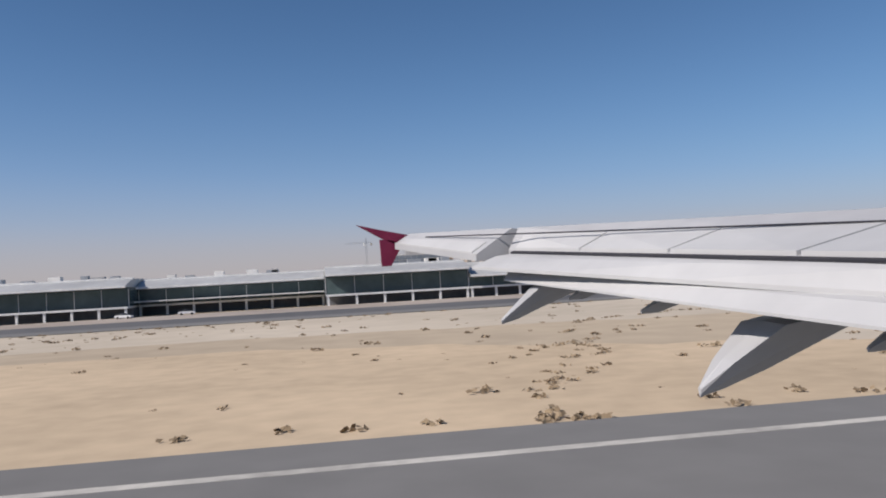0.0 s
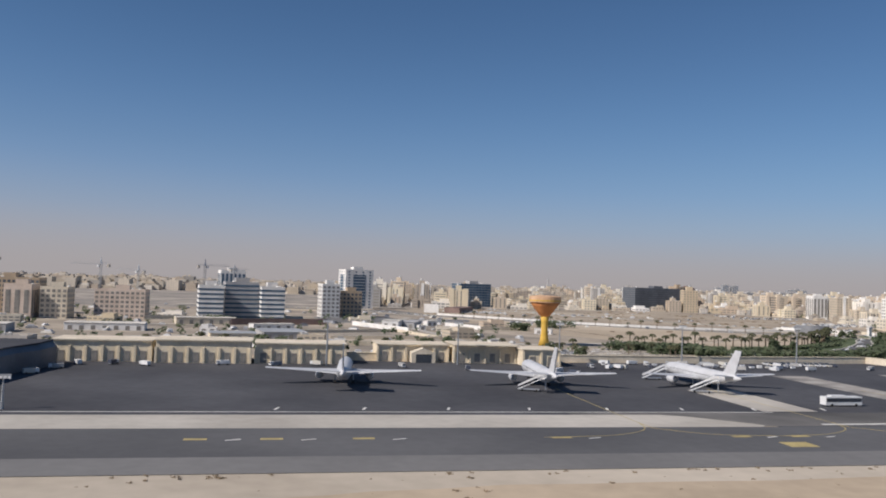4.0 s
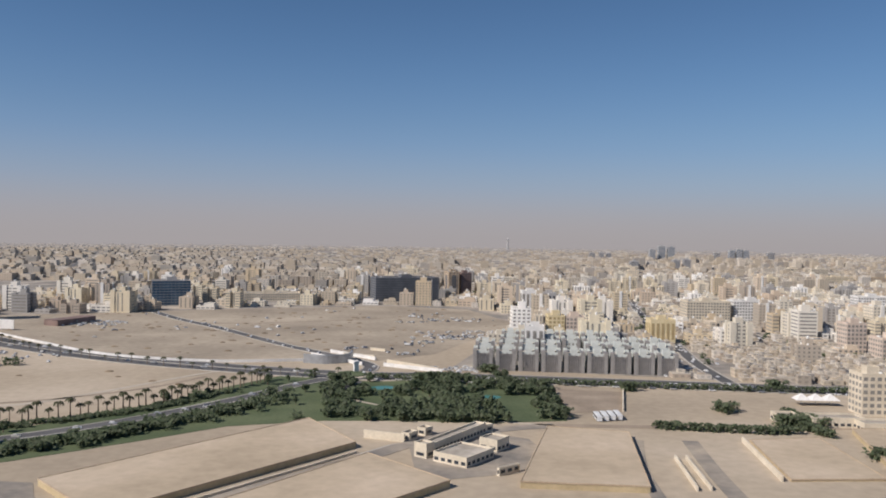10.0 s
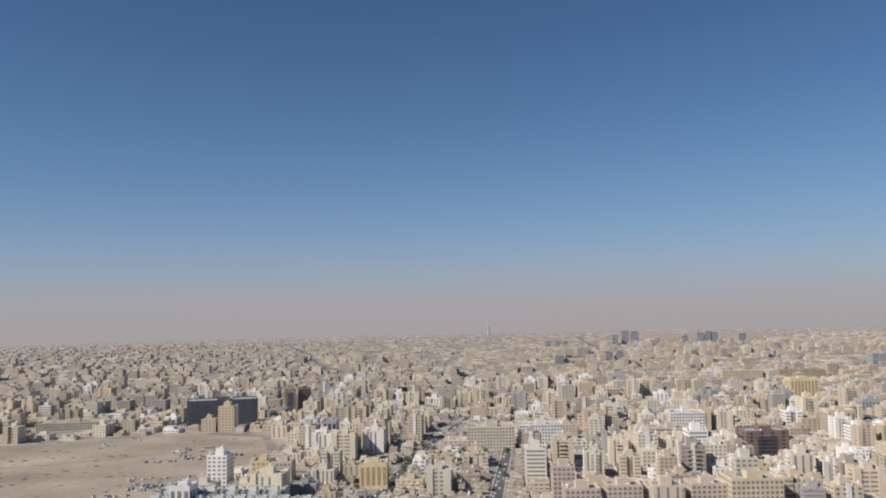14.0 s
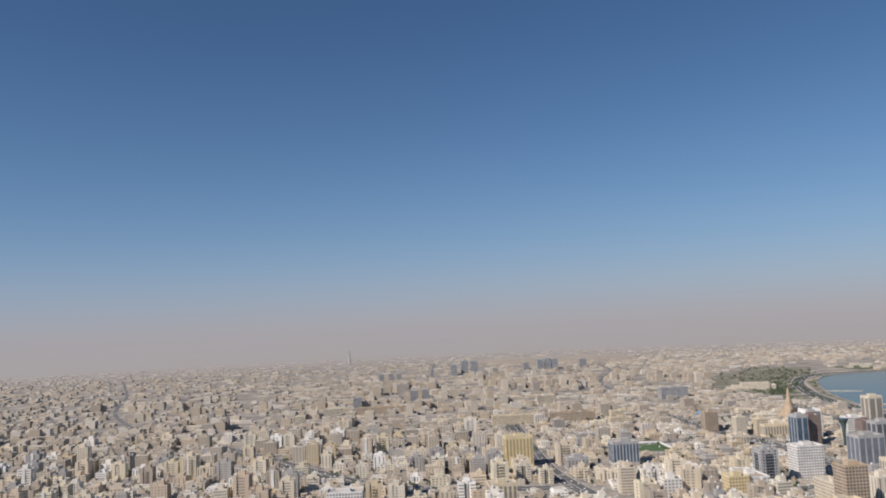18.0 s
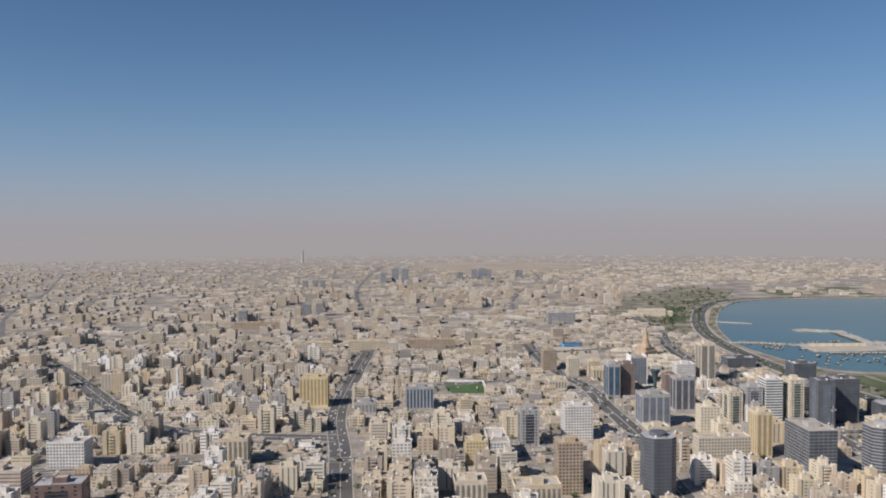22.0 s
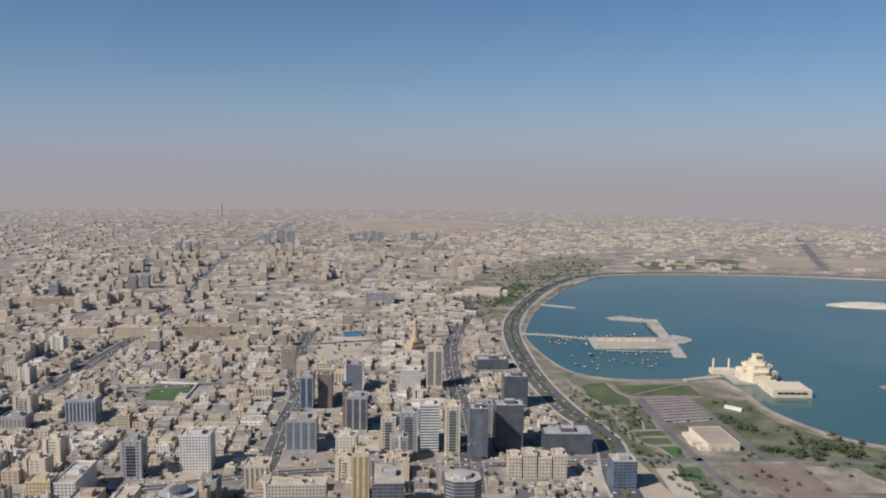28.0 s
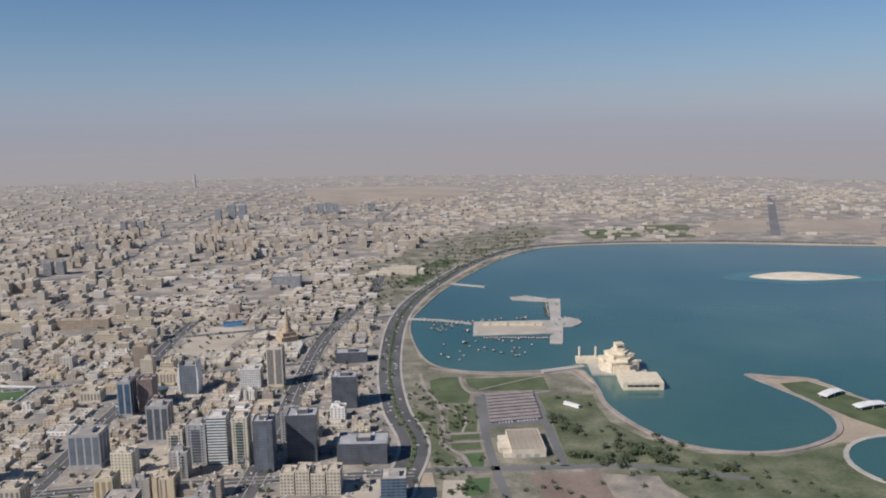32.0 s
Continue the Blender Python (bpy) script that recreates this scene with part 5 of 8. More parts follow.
for side, reach in ((-1, 2.6), (1, 1.4)):
    fin = Shape()
    arc = [(side * (6.1 + reach * math.sin(math.pi * k / 9) * (1 - 0.5 * k / 9)), 24.5 * k / 9) for k in range(10)]
    for k in range(9):
        (xa, za), (xb, zb) = arc[k], arc[k + 1]
        for yy, flip in ((-6.4, 1), (6.4, -1)):
            fin.face([(side * 6.0, yy, za), (xa, yy, za), (xb, yy, zb), (side * 6.0, yy, zb)][::flip * side])
        fin.face([(xa, -6.4, za), (xa, 6.4, za), (xb, 6.4, zb), (xb, -6.4, zb)][::side])
    obj("crown_fin", fin, WHITE_WALL, sail_tower, "white curved fin rising over the roof")
place("blue_tower", 1117, 511, 13.5, 12, 23.5, GREY_WALL, SLATE, "grey tower with tall dark glass bays", "piers", -10)
place("brown_tower", 1113.5, 523, 8, 9, 23, BROWN_WALL, WINDOW, "brown tower close behind a grey glass one", "grid", -10)
s = Shape()
s.lathe([(1.0, 0), (1.0, 9), (1.3, 14), (2.3, 19), (3.6, 21.5), (3.8, 22.3), (0.3, 22.5)], 0, 16)
obj("flared_tower", s, GLASS_TEAL, None, "slim teal glass shaft flaring out at its top", "tower", m=pose(1115, 546, 0))
TAKEN.append((1115, 546, 5))
place("grey_tower", 1080.5, 484, 18, 15, 20, GREY_WALL, BLUEGREY, "broad grey tower with blue-grey glass bays", "piers", -10)
place("white_tower", 1171, 604, 15, 12, 14, WHITE_WALL, WINDOW, "white stepped apartment tower", "grid", -10)
place("tan_tower", 1189, 601, 12, 12, 30, CREAM, WINDOW, "tall cream apartment tower with recessed window bays", "piers", -10)
place("office_tower", 1131, 473, 9, 11, 21, CREAM, GLASS_TEAL, "cream framed tower with a dark slot", "portal", -10, "row of towers on the avenue")
place("office_tower", 1143, 471, 11, 11, 24, GREY_WALL, SLATE, "grey framed tower with a blue slot", "portal", -10, "row of towers on the avenue")
place("office_tower", 1155, 468, 11, 12, 29, WHITE_WALL, GLASS_TEAL, "cream tower with white curved balconies", "bands", -10, "row of towers on the avenue")
place("office_tower", 1168, 463, 9, 12, 29, CREAM, GLASS_TEAL, "cream tower with a green-grey glass slot", "portal", -10, "row of towers on the avenue")
place("dark_tower", 1181, 452, 11, 12, 30, DARK_WALL, BLUEGREY, "dark tower with a grey glass slot", "portal", -10)
place("dark_tower", 1203, 462, 17, 14, 28, DARK_WALL, SLATE, "dark grey glass tower by the avenue", "glass", -10)
place("dark_tower", 1196, 490, 10, 11, 20, GREY_WALL, GLASS_DARK, "grey tower with a pale frame", "portal", -10)
place("dark_slab", 1235, 544, 17, 14, 22, DARK_WALL, SLATE, "dark glass slab with a pale roof frame", "glass", -10)
place("dark_office", 1237, 452, 29, 18, 12, DARK_WALL, SLATE, "broad dark glass office with a slanted roof", "glass", -12, category="office")
place("dark_office", 1250, 648, 26, 14, 8, DARK_WALL, SLATE, "low dark building with a pale roof rim", "bands", -8, category="office")
for i in range(4):
    place("cream_flat_block", 1193 + i * 8, 420 - i * 2.2, 7.4, 11, 11.5 + (i % 2) * 1.6, CREAM, WINDOW, "cream apartment block with rounded ends", "grid", -12, "cream flats by the seafront road", "apartments")
place("glass_office", 1246, 394, 13, 12, 15, GREY_WALL, GLASS_BLUE, "grey-blue glass office by the seafront road", "glass", -10, category="office")
place("tan_tower", 1083, 678, 12, 10, 17, TAN_WALL, SLATE, "tan brick office tower in low town", "grid", -8)
for x, y, w, h in ((946, 826, 42, 9), (1010, 822, 48, 8.5), (1062, 812, 24, 7.5), (890, 838, 40, 8), (840, 1012, 60, 8), (1040, 770, 22, 6)):
    place("apartment_slab", x, y, w, 9, h, TAN_WALL if x in (1010, 840) else SAND_WALL, WINDOW, "long brownish apartment slab along an avenue", "grid", -9, "slabs on the avenue", "apartments")
for x, y, w, d, h, mt in ((1108, 640, 10, 10, 13, SAND_WALL), (1092, 646, 9, 10, 15, CREAM), (1112, 625, 22, 9, 9.5, SAND_WALL), (1060, 600, 14, 11, 7.5, CREAM), (905, 560, 15, 12, 8, GREY_WALL), (1054, 430, 13, 11, 14, CREAM), (948, 432, 12, 11, 13, YELLOW_WALL), (928, 372, 15, 13, 12, CREAM), (962, 440, 11, 30, 12, WHITE_WALL), (990, 404, 9, 26, 11, CREAM), (955, 356, 21, 12, 13, SAND_WALL)):
    place("apartment_block", x, y, w, d, h, mt, OCHRE_SHADE if mt is YELLOW_WALL else WINDOW, "cream apartment block in the city centre", "stripes" if w > 12 else "grid", -10, "blocks in the city centre", "apartments")
place("dark_far_block", 1206, 962, 34, 16, 14, GREY_WALL, SLATE, "slate grey block in the low town", "grid", -10, category="office")
for x, y, w, h in ((1118, 1652, 14, 29), (1138, 1648, 14, 28), (1092, 1640, 12, 22), (1292, 1675, 12, 22), (1308, 1672, 12, 24), (1322, 1668, 12, 22), (1265, 1690, 12, 16), (1400, 1700, 16, 17),
                   (930, 1560, 10, 15), (948, 1555, 9, 16), (962, 1552, 9, 15), (820, 1080, 11, 15), (905, 1130, 10, 16), (921, 1128, 9, 17), (780, 1000, 22, 11), (735, 905, 12, 14), (1010, 1010, 20, 10), (1050, 1006, 22, 10)):
    place("far_tower", x, y, w, 11, h, GREY_WALL if h > 14 else CREAM, GLASS_BLUE if h > 20 else GLASS_DARK, "grey tower block rising over the far town", "grid", -8, "towers in the far town")

s = Shape()
s.lathe([(5.0, 0), (3.6, 6), (2.6, 26), (3.6, 30), (2.4, 32), (0.5, 40)], 0, 10)
obj("distant_tower", s, GREY_WALL, None, "slim lone tower in the dust beyond the town", "tower", m=pose(982, 2470, 0))

flat("open_plot", [(1098, 474), (1124, 470), (1131, 497), (1140, 500), (1146, 517), (1129, 524), (1127, 502), (1102, 500)], 0.07, PALE_SAND, "bare sandy plot between the towers", "ground")
TAKEN += [(1112, 486, 12), (1134, 512, 8), (1107, 478, 8), (1092, 458, 7)]
# spiral mosque
s = Shape()
rr, z = 4.7, 8.0
s.box(-8, -7, 0, 8, 7, 4.5, 0)
s.box(-6, -5.5, 4.5, 6, 5.5, 8, 0)
for i in range(7):
    s.lathe([(rr, z), (rr * 0.95, z + 2.5), (rr * 0.82, z + 2.65)], 0, 18)
    z, rr = z + 2.65, rr * 0.8
s.lathe([(rr, z), (0.1, z + 2.6)], 0, 10)
obj("spiral_minaret", s, TAN_WALL, None, "sandy mosque with a tapering spiral minaret", "mosque", m=pose(1200, 725, 0, 0, 0, 20))
TAKEN.append((1199, 722, 15))

# museum on its own quay
mu = new("museum")
tagged(mu, "pale limestone museum of stacked cubes standing in the bay", "museum")
mu.matrix_basis = pose(1449, 568, 0, 0, 0, -14)


def octagon(r, a=0.0):
    return [(r * math.cos(a + math.pi * (i + 0.5) / 4), r * math.sin(a + math.pi * (i + 0.5) / 4)) for i in range(8)]


def cube(r, a=0.0):
    return [(r * math.cos(a + math.pi * (i + 0.5) / 2), r * math.sin(a + math.pi * (i + 0.5) / 2)) for i in range(4)]


s = Shape()
s.prism(ccw([(-22, -14), (20, -16), (22, 22), (-22, 24)]), 0, 1.6)
obj("plinth", s, CONCRETE, mu)
for nm, plan, z0, z1 in (("lower_hall", octagon(15.8), 1.6, 7.4), ("shoulder", cube(16.2, 0.3), 1.6, 9.8), ("middle_tier", cube(14.6, 0.3 + math.pi / 4), 9.8, 12.2), ("turned_tier", cube(12.0, 0.3), 12.2, 14.6),
                         ("upper_tier", cube(9.6, 0.3 + math.pi / 4), 14.6, 16.4), ("crown", octagon(5.6), 16.4, 17.8), ("dome_tower", cube(4.4, 0.2), 17.8, 22.0)):
    s = Shape()
    s.prism(plan, z0, z1)
    obj(nm, s, LIMESTONE, mu)
for y in (-1.1, 1.1):
    s = Shape()
    s.box(y - 0.8, -3.5, 19.0, y + 0.8, -3.3, 20.6)
    obj("eye_window", s, GLASS_DARK, mu, m=pose(0, 0, 0, 0, 0, 11))
s = Shape()
s.box(-5, -48, 0, 24, -24, 6.2)
s.box(-4, -25, 0, 10, -12, 4.5)
obj("education_wing", s, LIMESTONE, mu)
for i in range(5):
    s = Shape()
    s.box(24.0, -46 + i * 4.2, 2.6, 24.06, -42.4 + i * 4.2, 4.4)
    obj("arcade_opening", s, GLASS_DARK, mu)
    s = Shape()
    s.box(-2 + i * 4.6, -48.06, 2.6, 2.2 + i * 4.6, -48.0, 4.4)
    obj("arcade_opening", s, GLASS_DARK, mu)
s = Shape()
s.box(-30, 16, 0, -10, 26, 4)
obj("entrance_block", s, LIMESTONE, mu)
for px, py in ((-27, 24), (-14, 24)):
    s = Shape()
    s.prism(octagon(0.9), 4, 12)
    obj("pylon", s, LIMESTONE, mu, m=pose(px, py, 0))
s = Shape()
ribbon(s, [(1390, 577), (1426, 582)], 6, 0.3, 1.4)
obj("museum_bridge", s, CONCRETE, None, "pale bridge from the park to the museum", "bridge")
TAKEN.append((1449, 560, 50))

# exhibition hall in the park
s = Shape()
parapet_block(s, -10, -16, 10, 16, 4.6)
hall = obj("exhibition_hall", s, [CREAM, GLASS_DARK, FAR_SAND], None, "long white hall with a tan flat roof", "hall", m=pose(1333.5, 444.5, 0, 0, 0, -9.5))
for y0, y1, w, h in ((-15, -9, 4.5, 2.6), (-8, 2, 6.5, 3.0), (3, 14, 5.0, 2.2)):
    s = Shape()
    s.box(-10.2 - w, y0, 0, -10.1, y1, h, 0)
    obj("side_aisle", s, CREAM, hall)
for i in range(6):
    s = Shape()
    s.box(-8.6 + i * 3.2, -15.7, 4.62, -8.3 + i * 3.2, 15.7, 4.78)
    obj("roof_rib", s, PALE_SAND, hall)
for i in range(3):
    s = Shape()
    s.box(-7.6 + i * 5.4, -16.06, 0.2, -4.6 + i * 5.4, -16.0, 2.4)
    obj("door", s, GREY_WALL, hall)

# palace in its gardens
pal = new("palace")
tagged(pal, "large white palace building in green gardens", "palace")
pal.matrix_basis = pose(1352, 1003, 0, 0, 0, -20)
for nm, q in (("main_hall", (-18, -7, 18, 7, 9)), ("west_wing", (-30, -5, -18.1, 6, 6)), ("east_wing", (18.1, -5, 27, 6, 6)), ("forecourt_wing", (-40, -16, -12, -9, 4.5))):
    s = Shape()
    parapet_block(s, *q)
    facade(s, *q[:4], 0, int(q[4] / FLOOR), cell=2.6, w=0.5)
    obj(nm, s, [CREAM, WINDOW, ROOF], pal)
TAKEN.append((1352, 1003, 40))
# football ground
flat("football_pitch", [(975, 606), (1003, 598), (1010, 638), (981, 648)], 0.12, PITCH, "green football pitch between the houses", "pitch")
s = Shape()
for a, b in (((980, 651), (1012, 640)), ((1012, 640), (1004, 596))):
    ribbon(s, [a, b], 0.6, 0, 1.4)
obj("pitch_wall", s, WHITE_WALL, None, "white wall round the football pitch", "wall")
TAKEN.append((991, 622, 27))
TAKEN.append((986, 596, 12))
flat("building_site", [(1103, 707), (1138, 688), (1170, 772), (1126, 797)], 0.1, PALE_SAND, "bare sandy building site in the old town", "ground")
TAKEN += [(1128, 718, 24), (1142, 752, 26), (1148, 780, 18)]
s = Shape()
parapet_block(s, -9, -4, 9, 4, 3)
obj("blue_roofed_shed", s, [surface("blue_sheet", [(0.10, 0.28, 0.48), (0.14, 0.34, 0.54)], 0.3, 0.6), GLASS_DARK, GLASS_BLUE], None, "bright blue site shed beside the sandy site", "shed", m=pose(1150, 792, 0, 0, 0, 5))

# ---- white flats at the crossing ----
rng = random.Random(11)


# brown-grey panels and ribs paint the shade on the front faces of the flats
RIB_SHADE_GREY = surface("brownish_grey_front_shade", [(0.25, 0.235, 0.22), (0.33, 0.31, 0.29)], 0.2, 0.8)


def flats_mesh(h, front=False):
    s = Shape()
    if front:
        s.box(-3.2, -4.3, 0, 3.2, -4.06, h - 0.6, 3)
        for i in range(8):
            s.box(-3.0 + i * 0.8, -4.62, 0, -2.74 + i * 0.8, -4.3, h - 0.1 - 0.5 * (i % 2), 3)
    parapet_block(s, -3.2, -4, 3.2, 4, h)
    for x in (-3.7, 2.3):
        s.box(x, -4.7, 0, x + 1.4, -1, h + 0.9, 3)
        parapet_block(s, x, 1, x + 1.4, 4.7, h + 0.6)
    facade(s, -3.2, -4, 3.2, 4, 0, int(h / FLOOR), cell=1.3, w=0.5, h=0.55)
    if not front:
        balconies(s, -2.2, 2.2, -4, 0, int(h / FLOOR), 2, 0.5)
    parapet_block(s, -1.3, -1.3, 1.3, 1.3, h + 1.5, h)
    return s.mesh("flat_block", [GREEN_WHITE, WINDOW, ROOF, RIB_SHADE_GREY])


fm = [flats_mesh(7.2), flats_mesh(8.2), flats_mesh(6.4)]
front_block = flats_mesh(6.9, True)
for r in range(5):
    for i in range(9):
        x = 441 + i * 8.2 + r * 3.2
        y = 309 - i * 2.1 + r * 11.0
        if (r == 4 and i > 6) or (r > 1 and i == 0) or (r == 2 and 1 < i < 6) or (r == 1 and i % 3 == 1):
            continue
        obj("flat_block", fm[(i * 3 + r) % 3] if r else front_block, None, None, "pale green-white block of flats with ribbed front", "apartments", "white flats by the crossing", m=pose(x, y, 0, 0, 0, -14))
TAKEN += [(455 + 9 * i, 328 - 2 * i, 26) for i in range(0, 8)]
place("white_tower", 469, 338, 8, 8, 12, WHITE_WALL, WINDOW, "taller white apartment block among the flats", "stripes", -14, category="apartments")

# ---- the town, lot by lot ----
FIELD_SAND = surface("field_sand", [(0.30, 0.25, 0.19), (0.365, 0.305, 0.228), (0.43, 0.362, 0.272)], 0.02, 0.95, fine=16, spread=0.2)
FIELD = [(208, 500), (343, 556), (432, 572), (478, 560), (500, 520), (490, 452), (428, 345), (392, 322), (304, 345), (236, 405)]
flat("open_ground", FIELD, 0.03, FIELD_SAND, "wide driven sand field with faint tracks", "ground")
lines = [(np.array(l), w) for l, w in ROADS] + [(np.array(CORNICHE), 24)]


def free(x, y, r):
    if any((x - a) ** 2 + (y - b) ** 2 < (c + r) ** 2 for a, b, c in TAKEN):
        return False
    for l, w in lines:
        if np.min((l[:, 0] - x) ** 2 + (l[:, 1] - y) ** 2) < (w / 2 + r + 1.5) ** 2:
            return False
    return True


lines = [(np.array([(p[0] + (q[0] - p[0]) * k / 4, p[1] + (q[1] - p[1]) * k / 4) for p, q in zip(l[:-1], l[1:]) for k in range(4)]), w) for l, w in lines]
rng = random.Random(5)
MATS = [WALL, WINDOW, ROOF, WHITE_WALL, METAL]
KINDS = {k: [block_mesh(rng, k, MATS) for i in range(n)] for k, n in (("house", 12), ("low", 12), ("flats", 18), ("tall", 14), ("long", 7))}
PALE_ROOF = surface("pale_flat_roofs", [(0.52, 0.49, 0.43), (0.66, 0.62, 0.55)], 0.1, 0.95)
KINDS["pale"] = [block_mesh(rng, "low", [CREAM, WINDOW, PALE_ROOF, WHITE_WALL, METAL]) for i in range(6)]
RADII = {"pale": 6.6, "house": 5.2, "low": 7.0, "flats": 6.2, "tall": 6.2, "long": 10.0}
LABELS = {"pale": ("low whitewashed market building with a flat roof", "building"), "house": ("beige walled town house with a roof room", "house"), "low": ("low flat-roofed commercial building", "building"), "flats": ("beige rendered block of flats with balconies", "apartments"),
          "tall": ("tall cream apartment block with corner bays", "apartments"), "long": ("long beige apartment slab", "apartments")}
ca, sa = math.cos(radians(-11)), math.sin(radians(-11))
lots = []
SIZES = {me.name: max(v.co.z for v in me.vertices) for k in KINDS.values() for me in k}
ROOFS = {me.name: SIZES[me.name] - FLOOR * (1.3 if me.name.startswith('flats') else 1.5) - 0.45 for k in KINDS.values() for me in k}
for iu in range(-40, 90):
    for iv in range(-8, 46):
        u = iu * 12.6 + (iu // 4) * 4.5 + rng.uniform(-1, 1)
        v = iv * 12.4 + (iv // 3) * 4.5 + rng.uniform(-1, 1)
        x, y = 700 + u * ca - v * sa, 300 + u * sa + v * ca
        if y > 840 + rng.uniform(-30, 30) or not inside((x, y), TOWN_AREA) or inside((x, y), FIELD) or x < 60 or x > 1330:
            continue
        if x > 1162 and y < 402 or x > 1120 and y < 345:
            continue
        if y < 285 and not (555 < x < 700):
            continue
        q = noise.noise((x * 0.012, y * 0.012, 3.0))
        r = rng.random()
        if 512 < x < 606 and 255 < y < 405 and r < 0.6:
            continue
        if x < 610 and y < 430 and x > 430:
            kind = "house" if r < 0.72 else "flats" if r < 0.95 else "tall"
        elif 800 < x < 1180 and y < 470:
            kind = "tall" if r < 0.4 else "flats" if r < 0.78 else "low" if r < 0.9 else "house"
        elif 1140 < x < 1215 and 640 < y < 790:
            kind = "pale"
        elif 985 < x < 1078 and 470 < y < 710 or 1088 < x < 1262 and 480 < y < 640:
            kind = "low" if r < 0.55 else "house" if r < 0.9 else "flats"
        elif x > 1090 and y > 640:
            kind = "low" if r < 0.6 else "house" if r < 0.85 else "flats"
        elif 900 < x < 1090 and y > 640:
            kind = "low" if r < 0.4 else "house" if r < 0.84 else "flats" if r < 0.96 else "long"
        elif q > 0.1:
            kind = "tall" if r < 0.28 else "flats" if r < 0.66 else "house" if r < 0.84 else "low"
        elif q < -0.18:
            kind = "low" if r < 0.38 else "house" if r < 0.82 else "flats" if r < 0.96 else "long"
        else:
            kind = "flats" if r < 0.34 else "tall" if r < 0.46 else "house" if r < 0.7 else "low" if r < 0.94 else "long"
        if rng.random() < (0.22 if kind == "low" else 0.07) or not free(x, y, RADII[kind] * 0.75):
            continue
        if kind == "long":
            TAKEN.append((x, y, 7))
        lots.append((y, x, kind, rng.randrange(20), -11 + rng.choice((0, 90, 180, 270)) + rng.uniform(-3, 3), rng.uniform(0.9, 1.12)))

lots.sort()
count = {}
rest = Shape()
for y, x, kind, pick, turn, sc in lots:
    count[kind] = count.get(kind, 0) + 1
    m = pose(x, y, 0, 0, 0, turn) @ Matrix.Diagonal((sc, sc, sc, 1))
    if count[kind] <= 290:
        me = KINDS[kind][pick % len(KINDS[kind])]
        ob = obj(kind + "_building", me, None, None, LABELS[kind][0], LABELS[kind][1], "buildings of the town", m=m)
        if kind in ("flats", "tall") and y < 620:
            top = SIZES[me.name]
            obj("water_tank", TANK, None, ob, m=pose(0.8 - pick % 3 * 0.7, 1.0, top))
            obj("cooling_unit", COOLER, None, ob, m=pose(-3.0, 2.6 - pick % 4 * 0.5, ROOFS[me.name]))
    else:
        w, d, f = {"house": (8, 8, 2), "pale": (12, 10, 1), "low": (12, 10, 2), "flats": (10, 10, 5 + pick % 3), "tall": (10, 9, 7 + pick % 3), "long": (18, 9, 5)}[kind]
        part = Shape()
        part.box(-w / 2, -d / 2, 0, w / 2, d / 2, f * FLOOR + 0.4, 0, 2)
        part.box(-1.7, -1.4, f * FLOOR + 0.4, 1.9, 1.6, (f + 1.4) * FLOOR, 0, 2)
        for i in range(3):
            part.box(-w * 0.4 + i * w * 0.3, d * (0.15 - 0.2 * i), f * FLOOR + 0.4, -w * 0.4 + i * w * 0.3 + 1.1, d * (0.15 - 0.2 * i) + 0.8, f * FLOOR + 0.9, 0, 2)
        facade(part, -w / 2, -d / 2, w / 2, d / 2, 0, f, cell=1.9, w=0.5, h=0.45)
        k = len(rest.v)
        rest.v += [tuple(m @ Vector(p)) for p in part.v]
        rest.f += [tuple(k + i for i in q) for q in part.f]
        rest.m += part.m
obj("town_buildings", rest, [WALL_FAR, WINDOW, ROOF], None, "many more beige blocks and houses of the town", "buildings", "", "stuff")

# small houses and sheds packed between the larger blocks
cells = {}
for y, x, kind, *_ in lots:
    cells.setdefault((int(x // 16), int(y // 16)), []).append((x, y, RADII[kind]))
rng = random.Random(41)
infill = Shape()


def tiny(s, x, y, w, d, h, a):
    c, t = math.cos(a), math.sin(a)
    s.prism([(x + i * w / 2 * c - j * d / 2 * t, y + i * w / 2 * t + j * d / 2 * c) for i, j in ((-1, -1), (1, -1), (1, 1), (-1, 1))], 0, h, 0, 1)


for k in range(12500):
    x, y = rng.uniform(430, 1290), rng.uniform(248, 860)
    w, d = rng.uniform(3.2, 6.5), rng.uniform(3.2, 6.5)
    if k > 9500:
        x, y, w, d = rng.uniform(512, 608), rng.uniform(258, 405), rng.uniform(2.6, 4.6), rng.uniform(2.6, 4.6)
    r = 0.5 * max(w, d)
    if not inside((x, y), TOWN_AREA) or inside((x, y), FIELD):
        continue
    near = [q for i in (-1, 0, 1) for j in (-1, 0, 1) for q in cells.get((int(x // 16) + i, int(y // 16) + j), ())]
    if any((x - a) ** 2 + (y - b) ** 2 < (c * 0.85 + r) ** 2 for a, b, c in near) or not free(x, y, r):
        continue
    cells.setdefault((int(x // 16), int(y // 16)), []).append((x, y, r))
    h = rng.choice((1.5, 1.7, 1.8, 3.2, 3.4))
    a = radians(-11 + rng.uniform(-3, 3))
    tiny(infill, x, y, w, d, h, a)
    tiny(infill, x + rng.uniform(-0.8, 0.8), y + rng.uniform(-0.8, 0.8), w * 0.4, d * 0.45, h + rng.uniform(0.6, 1.5), a)
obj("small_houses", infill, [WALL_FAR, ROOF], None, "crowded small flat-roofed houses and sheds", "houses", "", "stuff")

